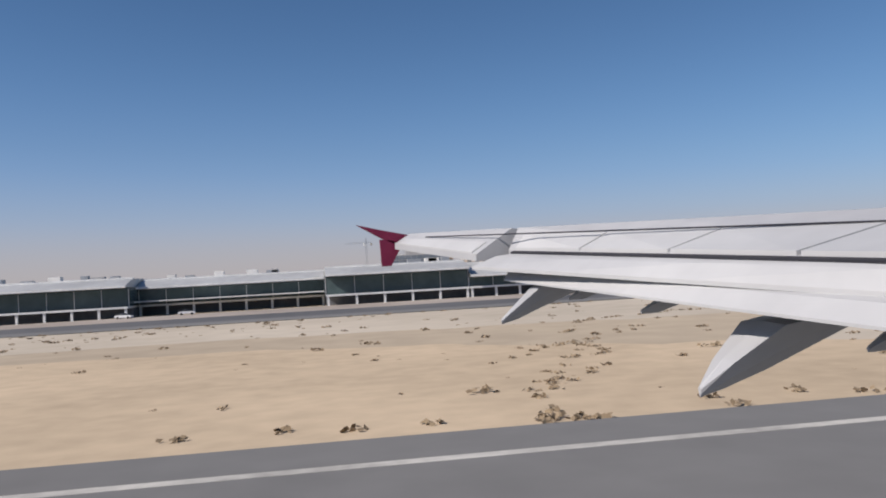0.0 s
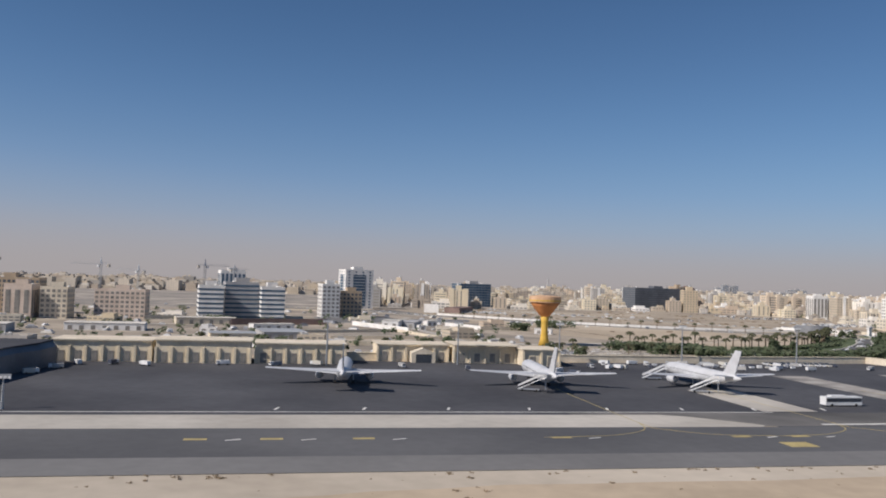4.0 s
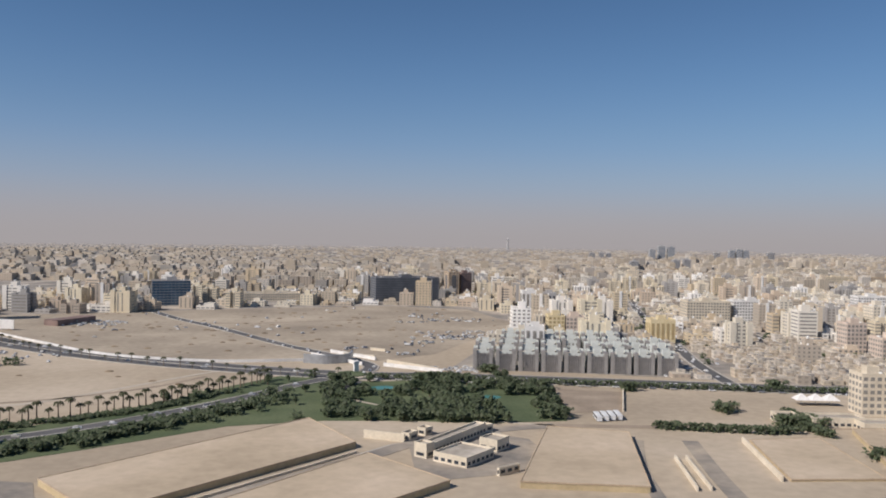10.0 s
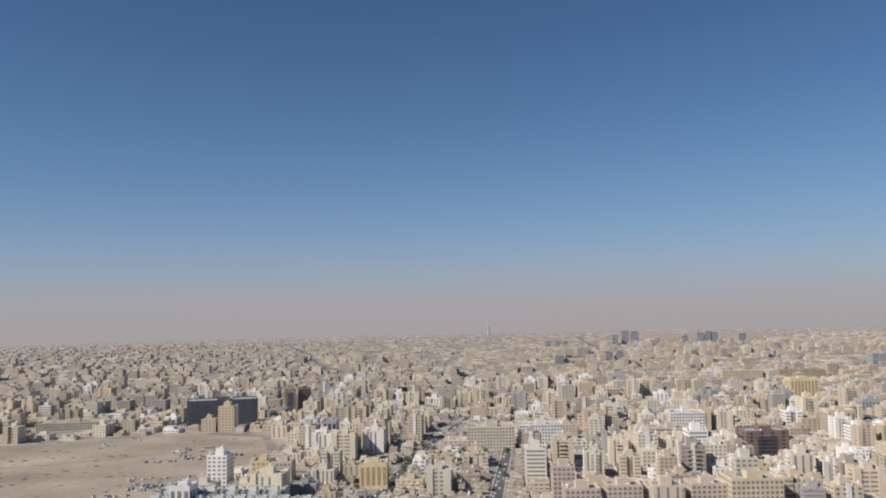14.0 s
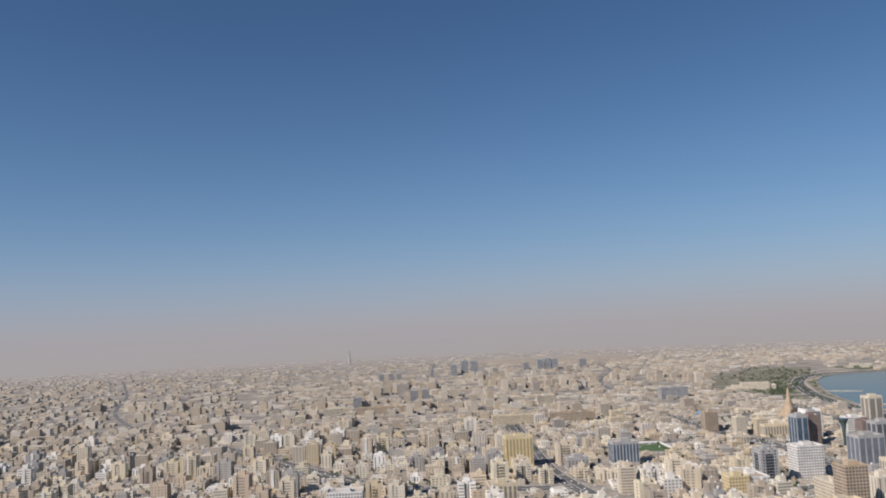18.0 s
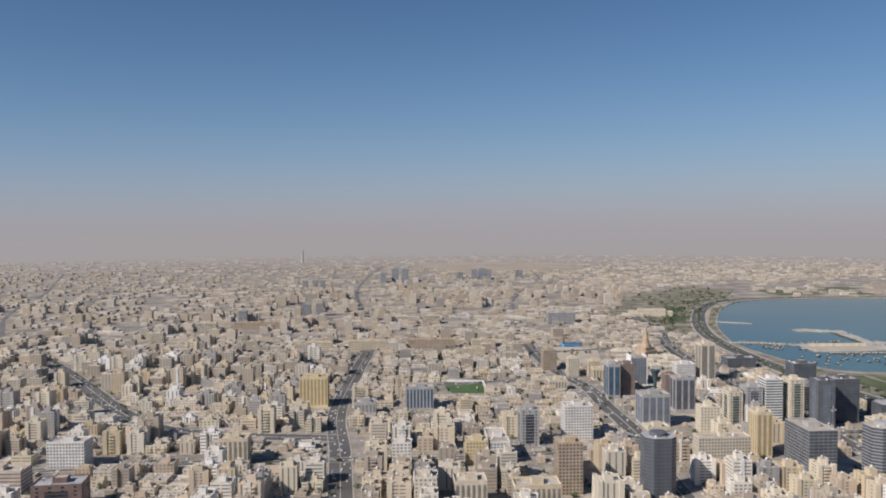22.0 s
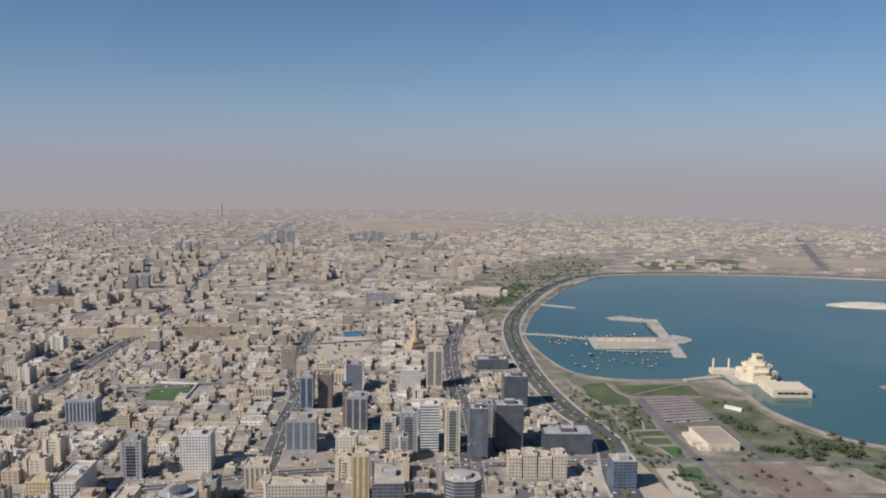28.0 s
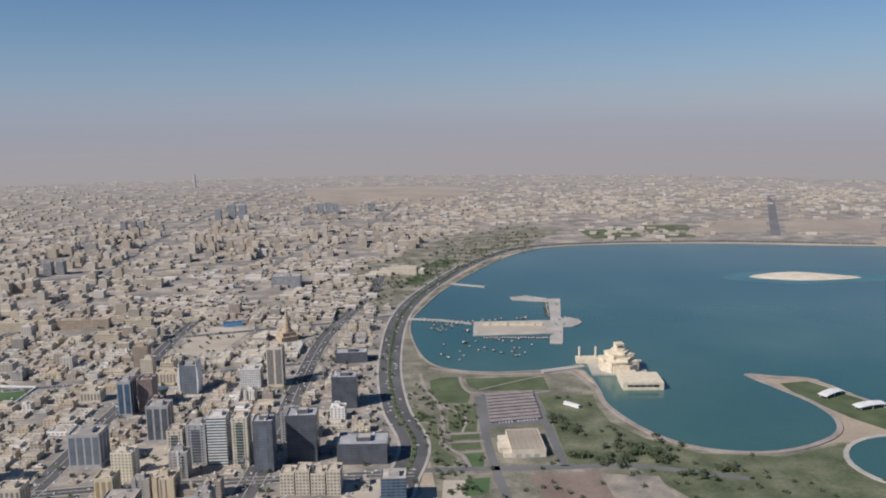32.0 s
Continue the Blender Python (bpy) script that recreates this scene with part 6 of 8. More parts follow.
# the far town, too many houses to count
far = Shape()
FAR_ROADS = [(smooth_line([(-300, 1010), (100, 985), (420, 1000), (760, 1060), (1050, 1120), (1240, 1180)], False, 5), 6), (smooth_line([(560, 1000), (500, 1250), (470, 1600), (380, 2200)], False, 5), 5.5),
             (smooth_line([(990, 1200), (1010, 1420), (1060, 1700), (1180, 2200)], False, 5), 5.5), (smooth_line([(-500, 1480), (0, 1400), (500, 1420), (1000, 1500), (1400, 1560), (1800, 1700)], False, 5), 5.5),
             (smooth_line([(900, 1150), (905, 1300), (880, 1500)], False, 5), 4.5), (smooth_line([(1190, 1100), (1260, 1300), (1400, 1560), (1500, 1900)], False, 5), 5.5), (smooth_line([(100, 985), (40, 1300), (-60, 1800)], False, 5), 5)]
for i, (line, w) in enumerate(FAR_ROADS):
    road_strip = Shape()
    ribbon(road_strip, line, w, 0.0, 0.2 + 0.01 * i)
    obj("road", road_strip, OLD_ASPHALT, None, "grey asphalt road through the far town", "road", "", "structure")
far_lines = [(np.array([(p[0] + (q[0] - p[0]) * k / 8, p[1] + (q[1] - p[1]) * k / 8) for p, q in zip(l[:-1], l[1:]) for k in range(8)]), w) for l, w in FAR_ROADS]
BARE_SAND = smooth_line([(1300, 2300), (1660, 2240), (1700, 2050), (1560, 1830), (1440, 1900), (1330, 1860)], True, 4)
GARDENS = [(1300, 900), (1306, 980), (1428, 1262), (1616, 1400), (1700, 1315), (1560, 1140), (1465, 1085), (1372, 925)]


def plain_block(s, x, y, w, d, h, a):
    c, t = math.cos(a), math.sin(a)
    p = [(x + i * w / 2 * c - j * d / 2 * t, y + i * w / 2 * t + j * d / 2 * c) for i, j in ((-1, -1), (1, -1), (1, 1), (-1, 1))]
    s.prism(p, 0, h, 0, 0)


rng = random.Random(9)
for k in range(27000):
    y = 820 + 2000 * rng.random() ** 1.5
    x = rng.uniform(-900, 1560) if y < 1500 else rng.uniform(-1200, 2600)
    if not inside((x, y), TOWN_AREA) and y < 1500:
        continue
    if 1240 < x and y < 1180 and x > 1240 + (y - 800) * 0.75 or inside((x, y), GARDENS) or inside((x, y), BARE_SAND):
        continue
    q = noise.noise((x * 0.006, y * 0.006, 1.0))
    fine = noise.noise((x * 0.02, y * 0.02, 6.0))
    plots = noise.noise((x * 0.011, y * 0.011, 12.0))
    if fine < -0.22 or plots < -0.36 or rng.random() < max(0.0, (y - 1500) / 1400):
        continue
    heart = noise.noise((x * 0.013, y * 0.013, 2.0)) > 0.02 and (960 < x < 1400 and 1150 < y < 1620 or 640 < x < 1000 and 900 < y < 1120)
    if any((x - a) ** 2 + (y - b) ** 2 < c * c for a, b, c in TAKEN[:90]):
        continue
    if any(np.min((l[:, 0] - x) ** 2 + (l[:, 1] - y) ** 2) < (w / 2 + 6) ** 2 for l, w in far_lines):
        continue
    r = rng.random()
    if heart and r < 0.3:
        w, d, h = rng.uniform(8, 11), rng.uniform(8, 11), rng.choice((7, 8, 9, 11, 13, 15))
    elif y < 1500 and q > 0.16 and not (x > 1040 and y < 1130) and r < 0.22:
        w, d, h = rng.uniform(8, 14), rng.uniform(8, 11), rng.choice((6.5, 8, 8, 9.5, 11)) + 6 * max(0, q - 0.2)
    elif y < 1150 and not (x > 1040) and r < 0.2:
        w, d, h = rng.uniform(8, 13), rng.uniform(8, 11), rng.choice((6, 7, 8, 10))
    elif r < 0.3:
        w, d, h = rng.uniform(10, 22), rng.uniform(7, 13), rng.choice((2.2, 2.6, 3.4))
    else:
        w, d, h = rng.uniform(5, 9), rng.uniform(5, 9), rng.choice((1.7, 2.2, 3.0, 3.4, 4.2, 5.0))
    if y > 1700:
        h = min(h, 3.4)
    plain_block(far, x, y, w, d, h, radians(-11 + rng.uniform(-4, 4)))
    if h > 6:
        plain_block(far, x, y, 3.2, 3.2, h + 1.6, radians(-11))
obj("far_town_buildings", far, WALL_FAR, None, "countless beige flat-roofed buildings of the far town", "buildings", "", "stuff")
rng = random.Random(19)
shore_town = Shape()
for k in range(3000):
    x, y = rng.uniform(1440, 3000), rng.uniform(1130, 1950)
    edge = 1175 if x < 1700 else 1150 - (x - 1700) * 0.42
    q = noise.noise((x * 0.007, y * 0.007, 8.0))
    if y < edge + 14 or rng.random() > 0.16 + max(0, q) * 1.1 + (0.3 if 1500 < x < 2000 and 1400 < y < 1750 else 0):
        continue
    if x < 1700 and y < 1400 or inside((x, y), [(1863, 1213), (1992, 1326), (2088, 1339), (1985, 1180)]) or inside((x, y), [(2093, 1294), (2274, 1263), (2140, 1110), (2010, 1165)]) or abs((x - 1977) * 0.84 - (y - 1144) * 0.545) < 24:
        continue
    plain_block(shore_town, x, y, rng.uniform(6, 16), rng.uniform(6, 12), rng.choice((2, 2.5, 3, 3.5, 4.5)), radians(-20 + rng.uniform(-8, 8)))
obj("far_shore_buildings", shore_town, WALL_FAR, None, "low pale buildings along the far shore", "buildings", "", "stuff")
# walls, long sheds and yards on the dusty ground behind the airport
def long_shed(x, y, w, d, h, turn, wall, label, roof=None, bays=0):
    TAKEN.append((x, y, 0.5 * max(w, d) + 1))
    b = new("long_shed")
    tagged(b, label, "shed", "sheds behind the airport")
    b.matrix_basis = pose(x, y, 0, 0, 0, turn)
    s = Shape()
    s.box(-w / 2, -d / 2, 0, w / 2, d / 2, h)
    obj("wall", s, wall, b)
    s = Shape()
    s.loft([[(-w / 2 - 0.2, q, h), (w / 2 + 0.2, q, h), (w / 2 + 0.2, q * (0.1 if q else 1), h + 0.12 + (0.5 if abs(q) < 0.1 else 0)), (-w / 2 - 0.2, q * (0.1 if q else 1), h + 0.12 + (0.5 if abs(q) < 0.1 else 0))] for q in (-d / 2 - 0.2, d / 2 + 0.2)])
    obj("roof", s, roof or PALE_ROOF, b)
    for i in range(bays or int(w / 3)):
        s = Shape()
        c = -w / 2 + w * (i + 0.5) / (bays or int(w / 3))
        s.box(c - 0.6, -d / 2 - 0.05, 0.2, c + 0.6, -d / 2, h * 0.65)
        obj("bay", s, WINDOW, b)


long_shed(148, 276.5, 14, 4, 2.0, 26, WHITE_WALL, "long low white shed with a row of bays")
long_shed(191, 297, 6, 9, 3.0, -20, WHITE_WALL, "white warehouse with a pale roof")
long_shed(197, 304, 9, 14, 2.4, -20, GREY_WALL, "grey warehouse beside a white one", GREY_WALL)
long_shed(200.5, 290.5, 2.6, 2.6, 1.8, 10, WHITE_WALL, "small white site cabin", None, 1)
long_shed(208.5, 317, 4.5, 3, 2.2, 25, WHITE_WALL, "small white site hut on sand", None, 2)
long_shed(243.5, 282.5, 6, 4, 2.0, -25, WHITE_WALL, "white cabins by a sand yard", None, 2)
long_shed(212.5, 233, 4.5, 2.6, 1.4, 10, WHITE_WALL, "pale hut on the sand", None, 2)
long_shed(213.5, 216, 5, 2.4, 1.3, 8, CREAM, "cream hut behind the car park", None, 2)
long_shed(151, 241, 12, 16, 2.2, 10, GREY_WALL, "wide grey-roofed shed behind the airport", TERM_ROOF)
long_shed(138, 232, 12, 10, 2.0, 8, CREAM, "wide shed with a grey roof", TERM_ROOF)
long_shed(125, 300, 20, 8, 2.4, 12, CREAM, "long cream depot behind the airport")
long_shed(100, 262, 22, 10, 2.2, 4, WHITE_WALL, "white depot with a long pale roof")
long_shed(66, 246, 24, 9, 2.4, 2, GREY_WALL, "grey depot with a long pale roof")
long_shed(30, 262, 20, 11, 2.3, 0, CREAM, "cream depot behind the terminal")
long_shed(252, 462, 26, 9, 3.0, 60, BROWN_WALL, "brown hoarded site building", BROWN_WALL, 1)
for a, b, h, mt, lab in (((134, 297), (150, 304), 2.2, BROWN_WALL, "dark brown site hoarding"), ((150, 304), (168, 309), 2.2, BROWN_WALL, "dark brown site hoarding"), ((177.7, 311), (193.6, 276), 1.6, WHITE_WALL, "long white yard wall"), ((214.8, 318), (224, 297), 1.5, WHITE_WALL, "white yard wall"),
                      ((224, 297), (236, 300), 1.2, CREAM, "low cream yard wall"), ((156, 262), (190, 277), 1.0, CREAM, "low cream yard wall"), ((190, 277), (199, 247), 0.9, CREAM, "low cream yard wall"), ((165, 240), (199, 247), 0.9, CREAM, "low cream yard wall"), ((110, 214), (160, 218), 1.2, CREAM, "cream wall behind the gardens"),
                      ((160, 218), (206, 222), 1.1, CREAM, "cream wall behind the gardens"), ((204, 340), (232, 350), 1.2, WHITE_WALL, "white yard wall"), ((100, 325), (160, 345), 1.3, CREAM, "cream yard wall")):
    s = Shape()
    ribbon(s, [a, b], 0.35, 0, h)
    obj("yard_wall", s, mt, None, lab, "wall", "yard walls behind the airport")
    n = int(math.hypot(b[0] - a[0], b[1] - a[1]) / 4)
    TAKEN += [(a[0] + (b[0] - a[0]) * k / n, a[1] + (b[1] - a[1]) * k / n, 1.5) for k in range(n + 1)]
sign = root("billboard", "large white billboard standing beside the main road", "billboard", 230.5, 433.5, 0, -22)
boxpart("panel", sign, (-4, -0.15, 0.6, 4, 0.15, 5.2), WHITE_WALL)
for x in (-3, 0, 3):
    boxpart("post", sign, (x - 0.15, -0.12, 0, x + 0.15, 0.12, 0.6), METAL)
for pts, mt, lab in (([(163, 262), (191, 277), (199, 247), (168, 242)], YARD, "dark driven yard with parked plant"), ([(118, 262), (140, 262), (150, 290), (130, 296)], YARD, "grey dusty yard"), ([(204, 300), (232, 305), (236, 345), (206, 335)], YARD, "grey dusty yard with cabins"),
                     ([(-60, 205), (70, 205), (76, 240), (-60, 240)], YARD, "grey service yard behind the terminal"), ([(170, 325), (206, 335), (200, 385), (165, 370)], OLD_ASPHALT, "asphalt ground round the office towers"), ([(186, 430), (226, 430), (214, 470), (182, 462)], ROAD, "asphalt junction before a white tower")):
    flat("yard", pts, 0.058, mt, lab, "yard")
for line, wd in (([(120, 226), (160, 230), (205, 228), (246, 240), (262, 250)], 2.6), ([(205, 228), (203, 262), (196, 330), (210, 380)], 3.2), ([(100, 290), (160, 318), (200, 335), (232, 352)], 3.0), ([(60, 230), (110, 236), (140, 262), (158, 300)], 2.8)):
    s = Shape()
    ribbon(s, smooth_line(line, False, 5), wd, 0, 0.066)
    obj("track", s, CONCRETE, None, "pale sandy track across the dusty ground", "track", "", "structure")

# sheds and huts on the dusty ground behind the airport
rng = random.Random(21)
for k in range(70):
    x, y = rng.uniform(-180, 235), rng.uniform(196, 430)
    if not inside((x, y), NEAR_TOWN) or not free(x, y, 5):
        continue
    TAKEN.append((x, y, 6))
    kind = rng.choice(("low", "low", "house"))
    ob = obj(kind + "_building", rng.choice(KINDS[kind]), None, None, LABELS[kind][0], LABELS[kind][1], "buildings behind the airport", m=pose(x, y, 0, 0, 0, rng.uniform(-12, 12)) @ Matrix.Diagonal((0.75, 0.7, 0.6, 1)))

# ---- terminal ----
column = Shape()
column.box(-0.16, -0.16, 0, 0.16, 0.16, 1.35)
COLUMN = column.mesh("column", [STEEL_WHITE])


def hall_section(x0, x1, front, roofz, canopy, label, rise=1.15):
    """One stretch of the terminal: dark ground floor behind columns, floor edge, glazing, canopy and roof."""
    t = root("terminal_section", label, "terminal", 0, 0, 0, 0, "terminal sections")
    y = front
    boxpart("ground_floor_wall", t, (x0, y + 3.2, 0, x1, y + 26, 1.4), DARK_WALL)
    boxpart("floor_edge", t, (x0, y - 0.3, 1.35, x1, y + 26, 1.62), STEEL_WHITE)
    boxpart("upper_glazing", t, (x0, y + 0.7, 1.62, x1, y + 25, roofz - 0.25), GLASS_TEAL)
    k = int((x1 - x0) / 3.5)
    mull = Shape()
    mull.box(-0.035, -0.06, 1.62, 0.035, 0.0, roofz - 0.3)
    mm = mull.mesh("mullion", [STEEL_WHITE])
    for i in range(k + 1):
        obj("mullion", mm, None, t, m=pose(x0 + (x1 - x0) * i / k, y + 0.69, 0))
    n = int((x1 - x0) / 3.5)
    for i in range(n + 1):
        obj("column", COLUMN, None, t, m=pose(x0 + 0.3 + (x1 - x0 - 0.6) * i / n, y, 0))
    s = Shape()
    prof = [(y - 1.1, roofz - 0.12), (y - 1.1, roofz + 0.1), (y + 1.5, roofz + 0.62 * rise), (y + 4, roofz + rise), (y + 26, roofz + rise - 0.05), (y + 26, roofz - 0.2)]
    s.loft([[(x0, p, q) for p, q in prof], [(x1, p, q) for p, q in prof]])
    obj("roof", s, TERM_ROOF, t)
    boxpart("roof_fascia", t, (x0, y - 1.25, roofz - 0.16, x1, y - 1.104, roofz + 0.14), STEEL_WHITE, "white roof edge")
    boxpart("roof_lip", t, (x0, y + 3.8, roofz + rise - 0.05, x1, y + 4.2, roofz + rise + 0.17), STEEL_WHITE)
    if canopy:
        boxpart("canopy", t, (x0, y - 2.6, 2.05, x1, y + 0.5, 2.2), STEEL_WHITE, "white projecting canopy")
    rng = random.Random(int(x0) + 300)
    for i in range(int((x1 - x0) / 4)):
        x = x0 + 2 + rng.random() * (x1 - x0 - 4)
        boxpart("roof_vent", t, (x, y + 9, roofz + rise - 0.06, x + rng.uniform(0.9, 2.2), y + 10.4, roofz + rise + rng.uniform(0.5, 0.95)), rng.choice((METAL, GREY_WALL, WHITE_WALL)))
    return t


hall_section(22, 94.5, 118, 3.2, False, "two-storey glazed pier with white columns and a grey curved roof", 1.9)
hall_section(1, 21.9, 118, 4.4, False, "taller glazed hall with a grey curved roof")
hall_section(-26, 0.9, 124, 4.1, True, "set-back glazed terminal hall behind a white canopy")
hall_section(-62, -26.1, 118, 4.4, False, "taller glazed hall with a grey curved roof")
hall_section(-110, -62.1, 124, 4.1, True, "set-back glazed terminal hall behind a white canopy")
hall_section(-230, -110.1, 118, 3.6, False, "long glazed pier with white columns")
ext = root("terminal_end", "dark rounded glass end of the terminal", "terminal")
s = Shape()
prof = [(94.6, 118.6), (98, 119.4), (101, 121.5), (103.5, 125), (105, 130), (107.5, 150), (109.5, 158), (110, 166), (94.6, 166)]
s.loft([[(x, y, 0) for x, y in prof], [(x, y, 3.3) for x, y in prof], [(95 + (x - 95) * 0.93, y + 0.8, 4.3) for x, y in prof]])
obj("curved_shell", s, DARK_WALL, ext)
s = Shape()
s.prism([(95 + (x - 95) * 0.95, y + 0.6) for x, y in prof], 4.3, 4.5)
obj("shell_roof", s, APRON, ext)
boxpart("rear_wing", ext, (70, 150, 0, 94, 176, 3.6), GREY_WALL)

# ---- beige reception buildings and the boundary wall ----
arch = Shape()
arch.box(-1.0, 0, 0, 1.0, 0.08, 2.2)
ARCH = arch.mesh("arched_opening", [WINDOW])
pier = Shape()
pier.box(-0.22, -0.35, 0, 0.22, 0, 3.1)
PIER = pier.mesh("pilaster", [LIMESTONE])
for x0, x1, y, h, lab in ((108, 126, 171, 3.6, "beige stone reception building with tall openings"), (127, 145, 170, 3.9, "beige stone reception building with a colonnade"), (146, 164, 171, 3.5, "beige stone reception building"),
                          (171.5, 187, 178.6, 3.1, "low cream stone building with arched windows beside the apron"), (188, 201.8, 176.6, 3.4, "cream hall with a row of pilasters"), (202.2, 210.3, 171.6, 3.0, "small beige gate house with square openings")):
    b = root("reception_building", lab, "building", 0, 0, 0, 0, "reception buildings by the apron")
    s = Shape()
    parapet_block(s, x0, y, x1, y + 9, h)
    obj("wall", s, [LIMESTONE, GLASS_DARK, ROOF], b)
    n = max(2, int((x1 - x0) / 3.0))
    for i in range(n):
        c = x0 + (x1 - x0) * (i + 0.5) / n
        obj("opening", ARCH, None, b, m=pose(c, y - 0.085, 0.15) @ Matrix.Diagonal((0.6, 1, 0.9, 1)))
    for i in range(n + 1):
        obj("pilaster", PIER, None, b, m=pose(x0 + (x1 - x0) * i / n, y, 0))
    deep = 1.5 if "pilasters" in lab else 0.45
    boxpart("cornice", b, (x0 - 0.3, y - deep, h + 0.46, x1 + 0.3, y + 9.2, h + 0.72), CREAM)
    if "arched" in lab:
        c = x0 + 0.62 * (x1 - x0)
        s = Shape()
        s.loft([[(c - 2.6, q, 0), (c + 2.6, q, 0), (c + 2.6, q, 2.2), (c, q, 3.2), (c - 2.6, q, 2.2)] for q in (y - 3.0, y - 0.4)])
        porch = obj("porch", s, CREAM, b)
        s = Shape()
        s.box(c - 1.7, y - 3.06, 0, c + 1.7, y - 3.0, 1.9)
        obj("doorway", s, GLASS_DARK, porch)
for a, b in (((211.5, 181.5), (252, 182.5)), ((252, 182.5), (299, 188)), ((299, 188), (320.3, 127)), ((164, 180), (171.5, 180.2)), ((40, 190), (108, 180))):
    s = Shape()
    ribbon(s, [a, b], 0.45, 0, 1.6)
    w = obj("boundary_wall", s, CREAM, None, "long cream boundary wall of the airport", "wall", "airport boundary walls")
    s = Shape()
    ribbon(s, [a, b], 0.7, 1.6, 1.75)
    obj("coping", s, LIMESTONE, w)


def lamp_mast(x, y, h=9.0):
    m = root("apron_lamp_mast", "tall thin grey floodlight mast by the wall", "lamp", x, y, 0, 0, "apron lamp masts")
    s = Shape()
    s.lathe([(0.22, 0), (0.16, h * 0.5), (0.1, h)], 0, 8)
    obj("mast", s, METAL, m)
    s = Shape()
    s.box(-0.9, -0.12, h, 0.9, 0.12, h + 0.2)
    obj("crossarm", s, METAL, m)
    for dx in (-0.75, -0.25, 0.25, 0.75):
        s = Shape()
        s.box(dx - 0.18, -0.35, h - 0.32, dx + 0.18, -0.08, h - 0.02)
        obj("floodlight", s, STEEL_WHITE, m)


for x, y in ((160, 168), (188, 173), (212.5, 178), (243.5, 180), (275, 182), (304, 166), (117, 113), (100, 160)):
    lamp_mast(x, y, 9 if y > 120 else 4.2)


# ---- parked airliners ----
def airliner(x, y, turn, label):
    a = root("airliner", label, "aircraft", x, y, 0, turn, "parked airliners")

    def hull(st, nm, mat, seg=16):
        s = Shape()
        s.loft([[(r * math.cos(2 * math.pi * i / seg), yy, zz + r * math.sin(2 * math.pi * i / seg)) for i in range(seg)] for yy, zz, r in st])
        return obj(nm, s, mat, a, smooth=True)

    hull([(-14.5, 3.3, 0.15), (-12.5, 3.2, 0.6), (-8.5, 2.85, 1.15), (-5.0, 2.6, 1.4), (9.5, 2.6, 1.4), (11.8, 2.55, 1.25), (13.2, 2.45, 0.85), (14.1, 2.35, 0.3)], "fuselage", SKIN)
    for sd in (-1, 1):
        s = Shape()
        s.loft([[(sd * 1.1, 4.0, 1.9), (sd * 1.1, -1.6, 1.75), (sd * 1.1, -1.4, 2.1), (sd * 1.1, 3.0, 2.35)],
                [(sd * 5.2, 1.4, 2.25), (sd * 5.2, -1.7, 2.2), (sd * 5.2, -1.6, 2.35), (sd * 5.2, 1.0, 2.5)],
                [(sd * 14.0, -3.2, 3.0), (sd * 14.0, -4.4, 3.0), (sd * 14.0, -4.3, 3.08), (sd * 14.0, -3.3, 3.1)]])
        obj("wing", s, SKIN, a)
        s = Shape()
        s.loft([[(sd * 0.5, -10.2, 3.4), (sd * 0.5, -12.8, 3.4), (sd * 0.5, -12.8, 3.55), (sd * 0.5, -10.4, 3.6)], [(sd * 5.0, -12.6, 3.8), (sd * 5.0, -13.8, 3.8), (sd * 5.0, -13.8, 3.88), (sd * 5.0, -12.7, 3.9)]])
        obj("tailplane", s, SKIN, a)
        s = Shape()
        s.lathe([(0.45, 0.0), (0.72, 0.8), (0.78, 2.0), (0.7, 2.9)], 0, 14, (0, 0, 0), "y")
        e = obj("engine", s, SKIN, a, m=pose(sd * 4.7, 0.8, 1.25))
        s = Shape()
        s.lathe([(0.62, 2.9), (0.6, 2.94)], 0, 14, (0, 0, 0), "y")
        obj("intake", s, SEAL_AND_SHADE, e)
        s = Shape()
        s.box(-0.09, 0.2, 0.6, 0.09, 2.4, 1.05)
        obj("pylon", s, SKIN, e)
        s = Shape()
        s.box(sd * 1.7 - 0.12, -0.6, 0.3, sd * 1.7 + 0.12, -0.35, 2.0)
        obj("main_leg", s, METAL, a)
        for dy in (-0.75, -0.15):
            s = Shape()
            s.lathe([(0.32, -0.22), (0.32, 0.22)], 0, 12, (sd * 1.7, dy, 0.32), "x")
            obj("main_wheel", s, RUBBER, a)
    s = Shape()
    s.loft([[(-0.14, -8.6, 3.8), (-0.14, -12.6, 3.7), (0.14, -12.6, 3.7), (0.14, -8.6, 3.8)], [(-0.08, -12.6, 8.4), (-0.08, -14.6, 8.4), (0.08, -14.6, 8.4), (0.08, -12.6, 8.4)]])
    obj("tail_fin", s, SKIN, a)
    s = Shape()
    s.box(-0.09, 10.4, 0.3, 0.09, 10.6, 1.6)
    obj("nose_leg", s, METAL, a)
    s = Shape()
    s.lathe([(0.26, -0.2), (0.26, 0.2)], 0, 12, (0, 10.5, 0.26), "x")
    obj("nose_wheel", s, RUBBER, a)
    for sd in (-1, 1):
        s = Shape()
        for i in range(26):
            yy = -6 + i * 0.62
            s.face([(sd * 1.405, yy, 2.75), (sd * 1.405, yy + 0.2, 2.75), (sd * 1.395, yy + 0.2, 2.98), (sd * 1.395, yy, 2.98)])
        tagged(obj("cabin_windows", s, GLASS_DARK, a), kind="stuff")
    s = Shape()
    s.box(-0.75, 12.35, 2.78, 0.75, 13.15, 3.1)
    obj("cockpit_glass", s, GLASS_DARK, a)
    a.scale = (0.91,) * 3
    return a


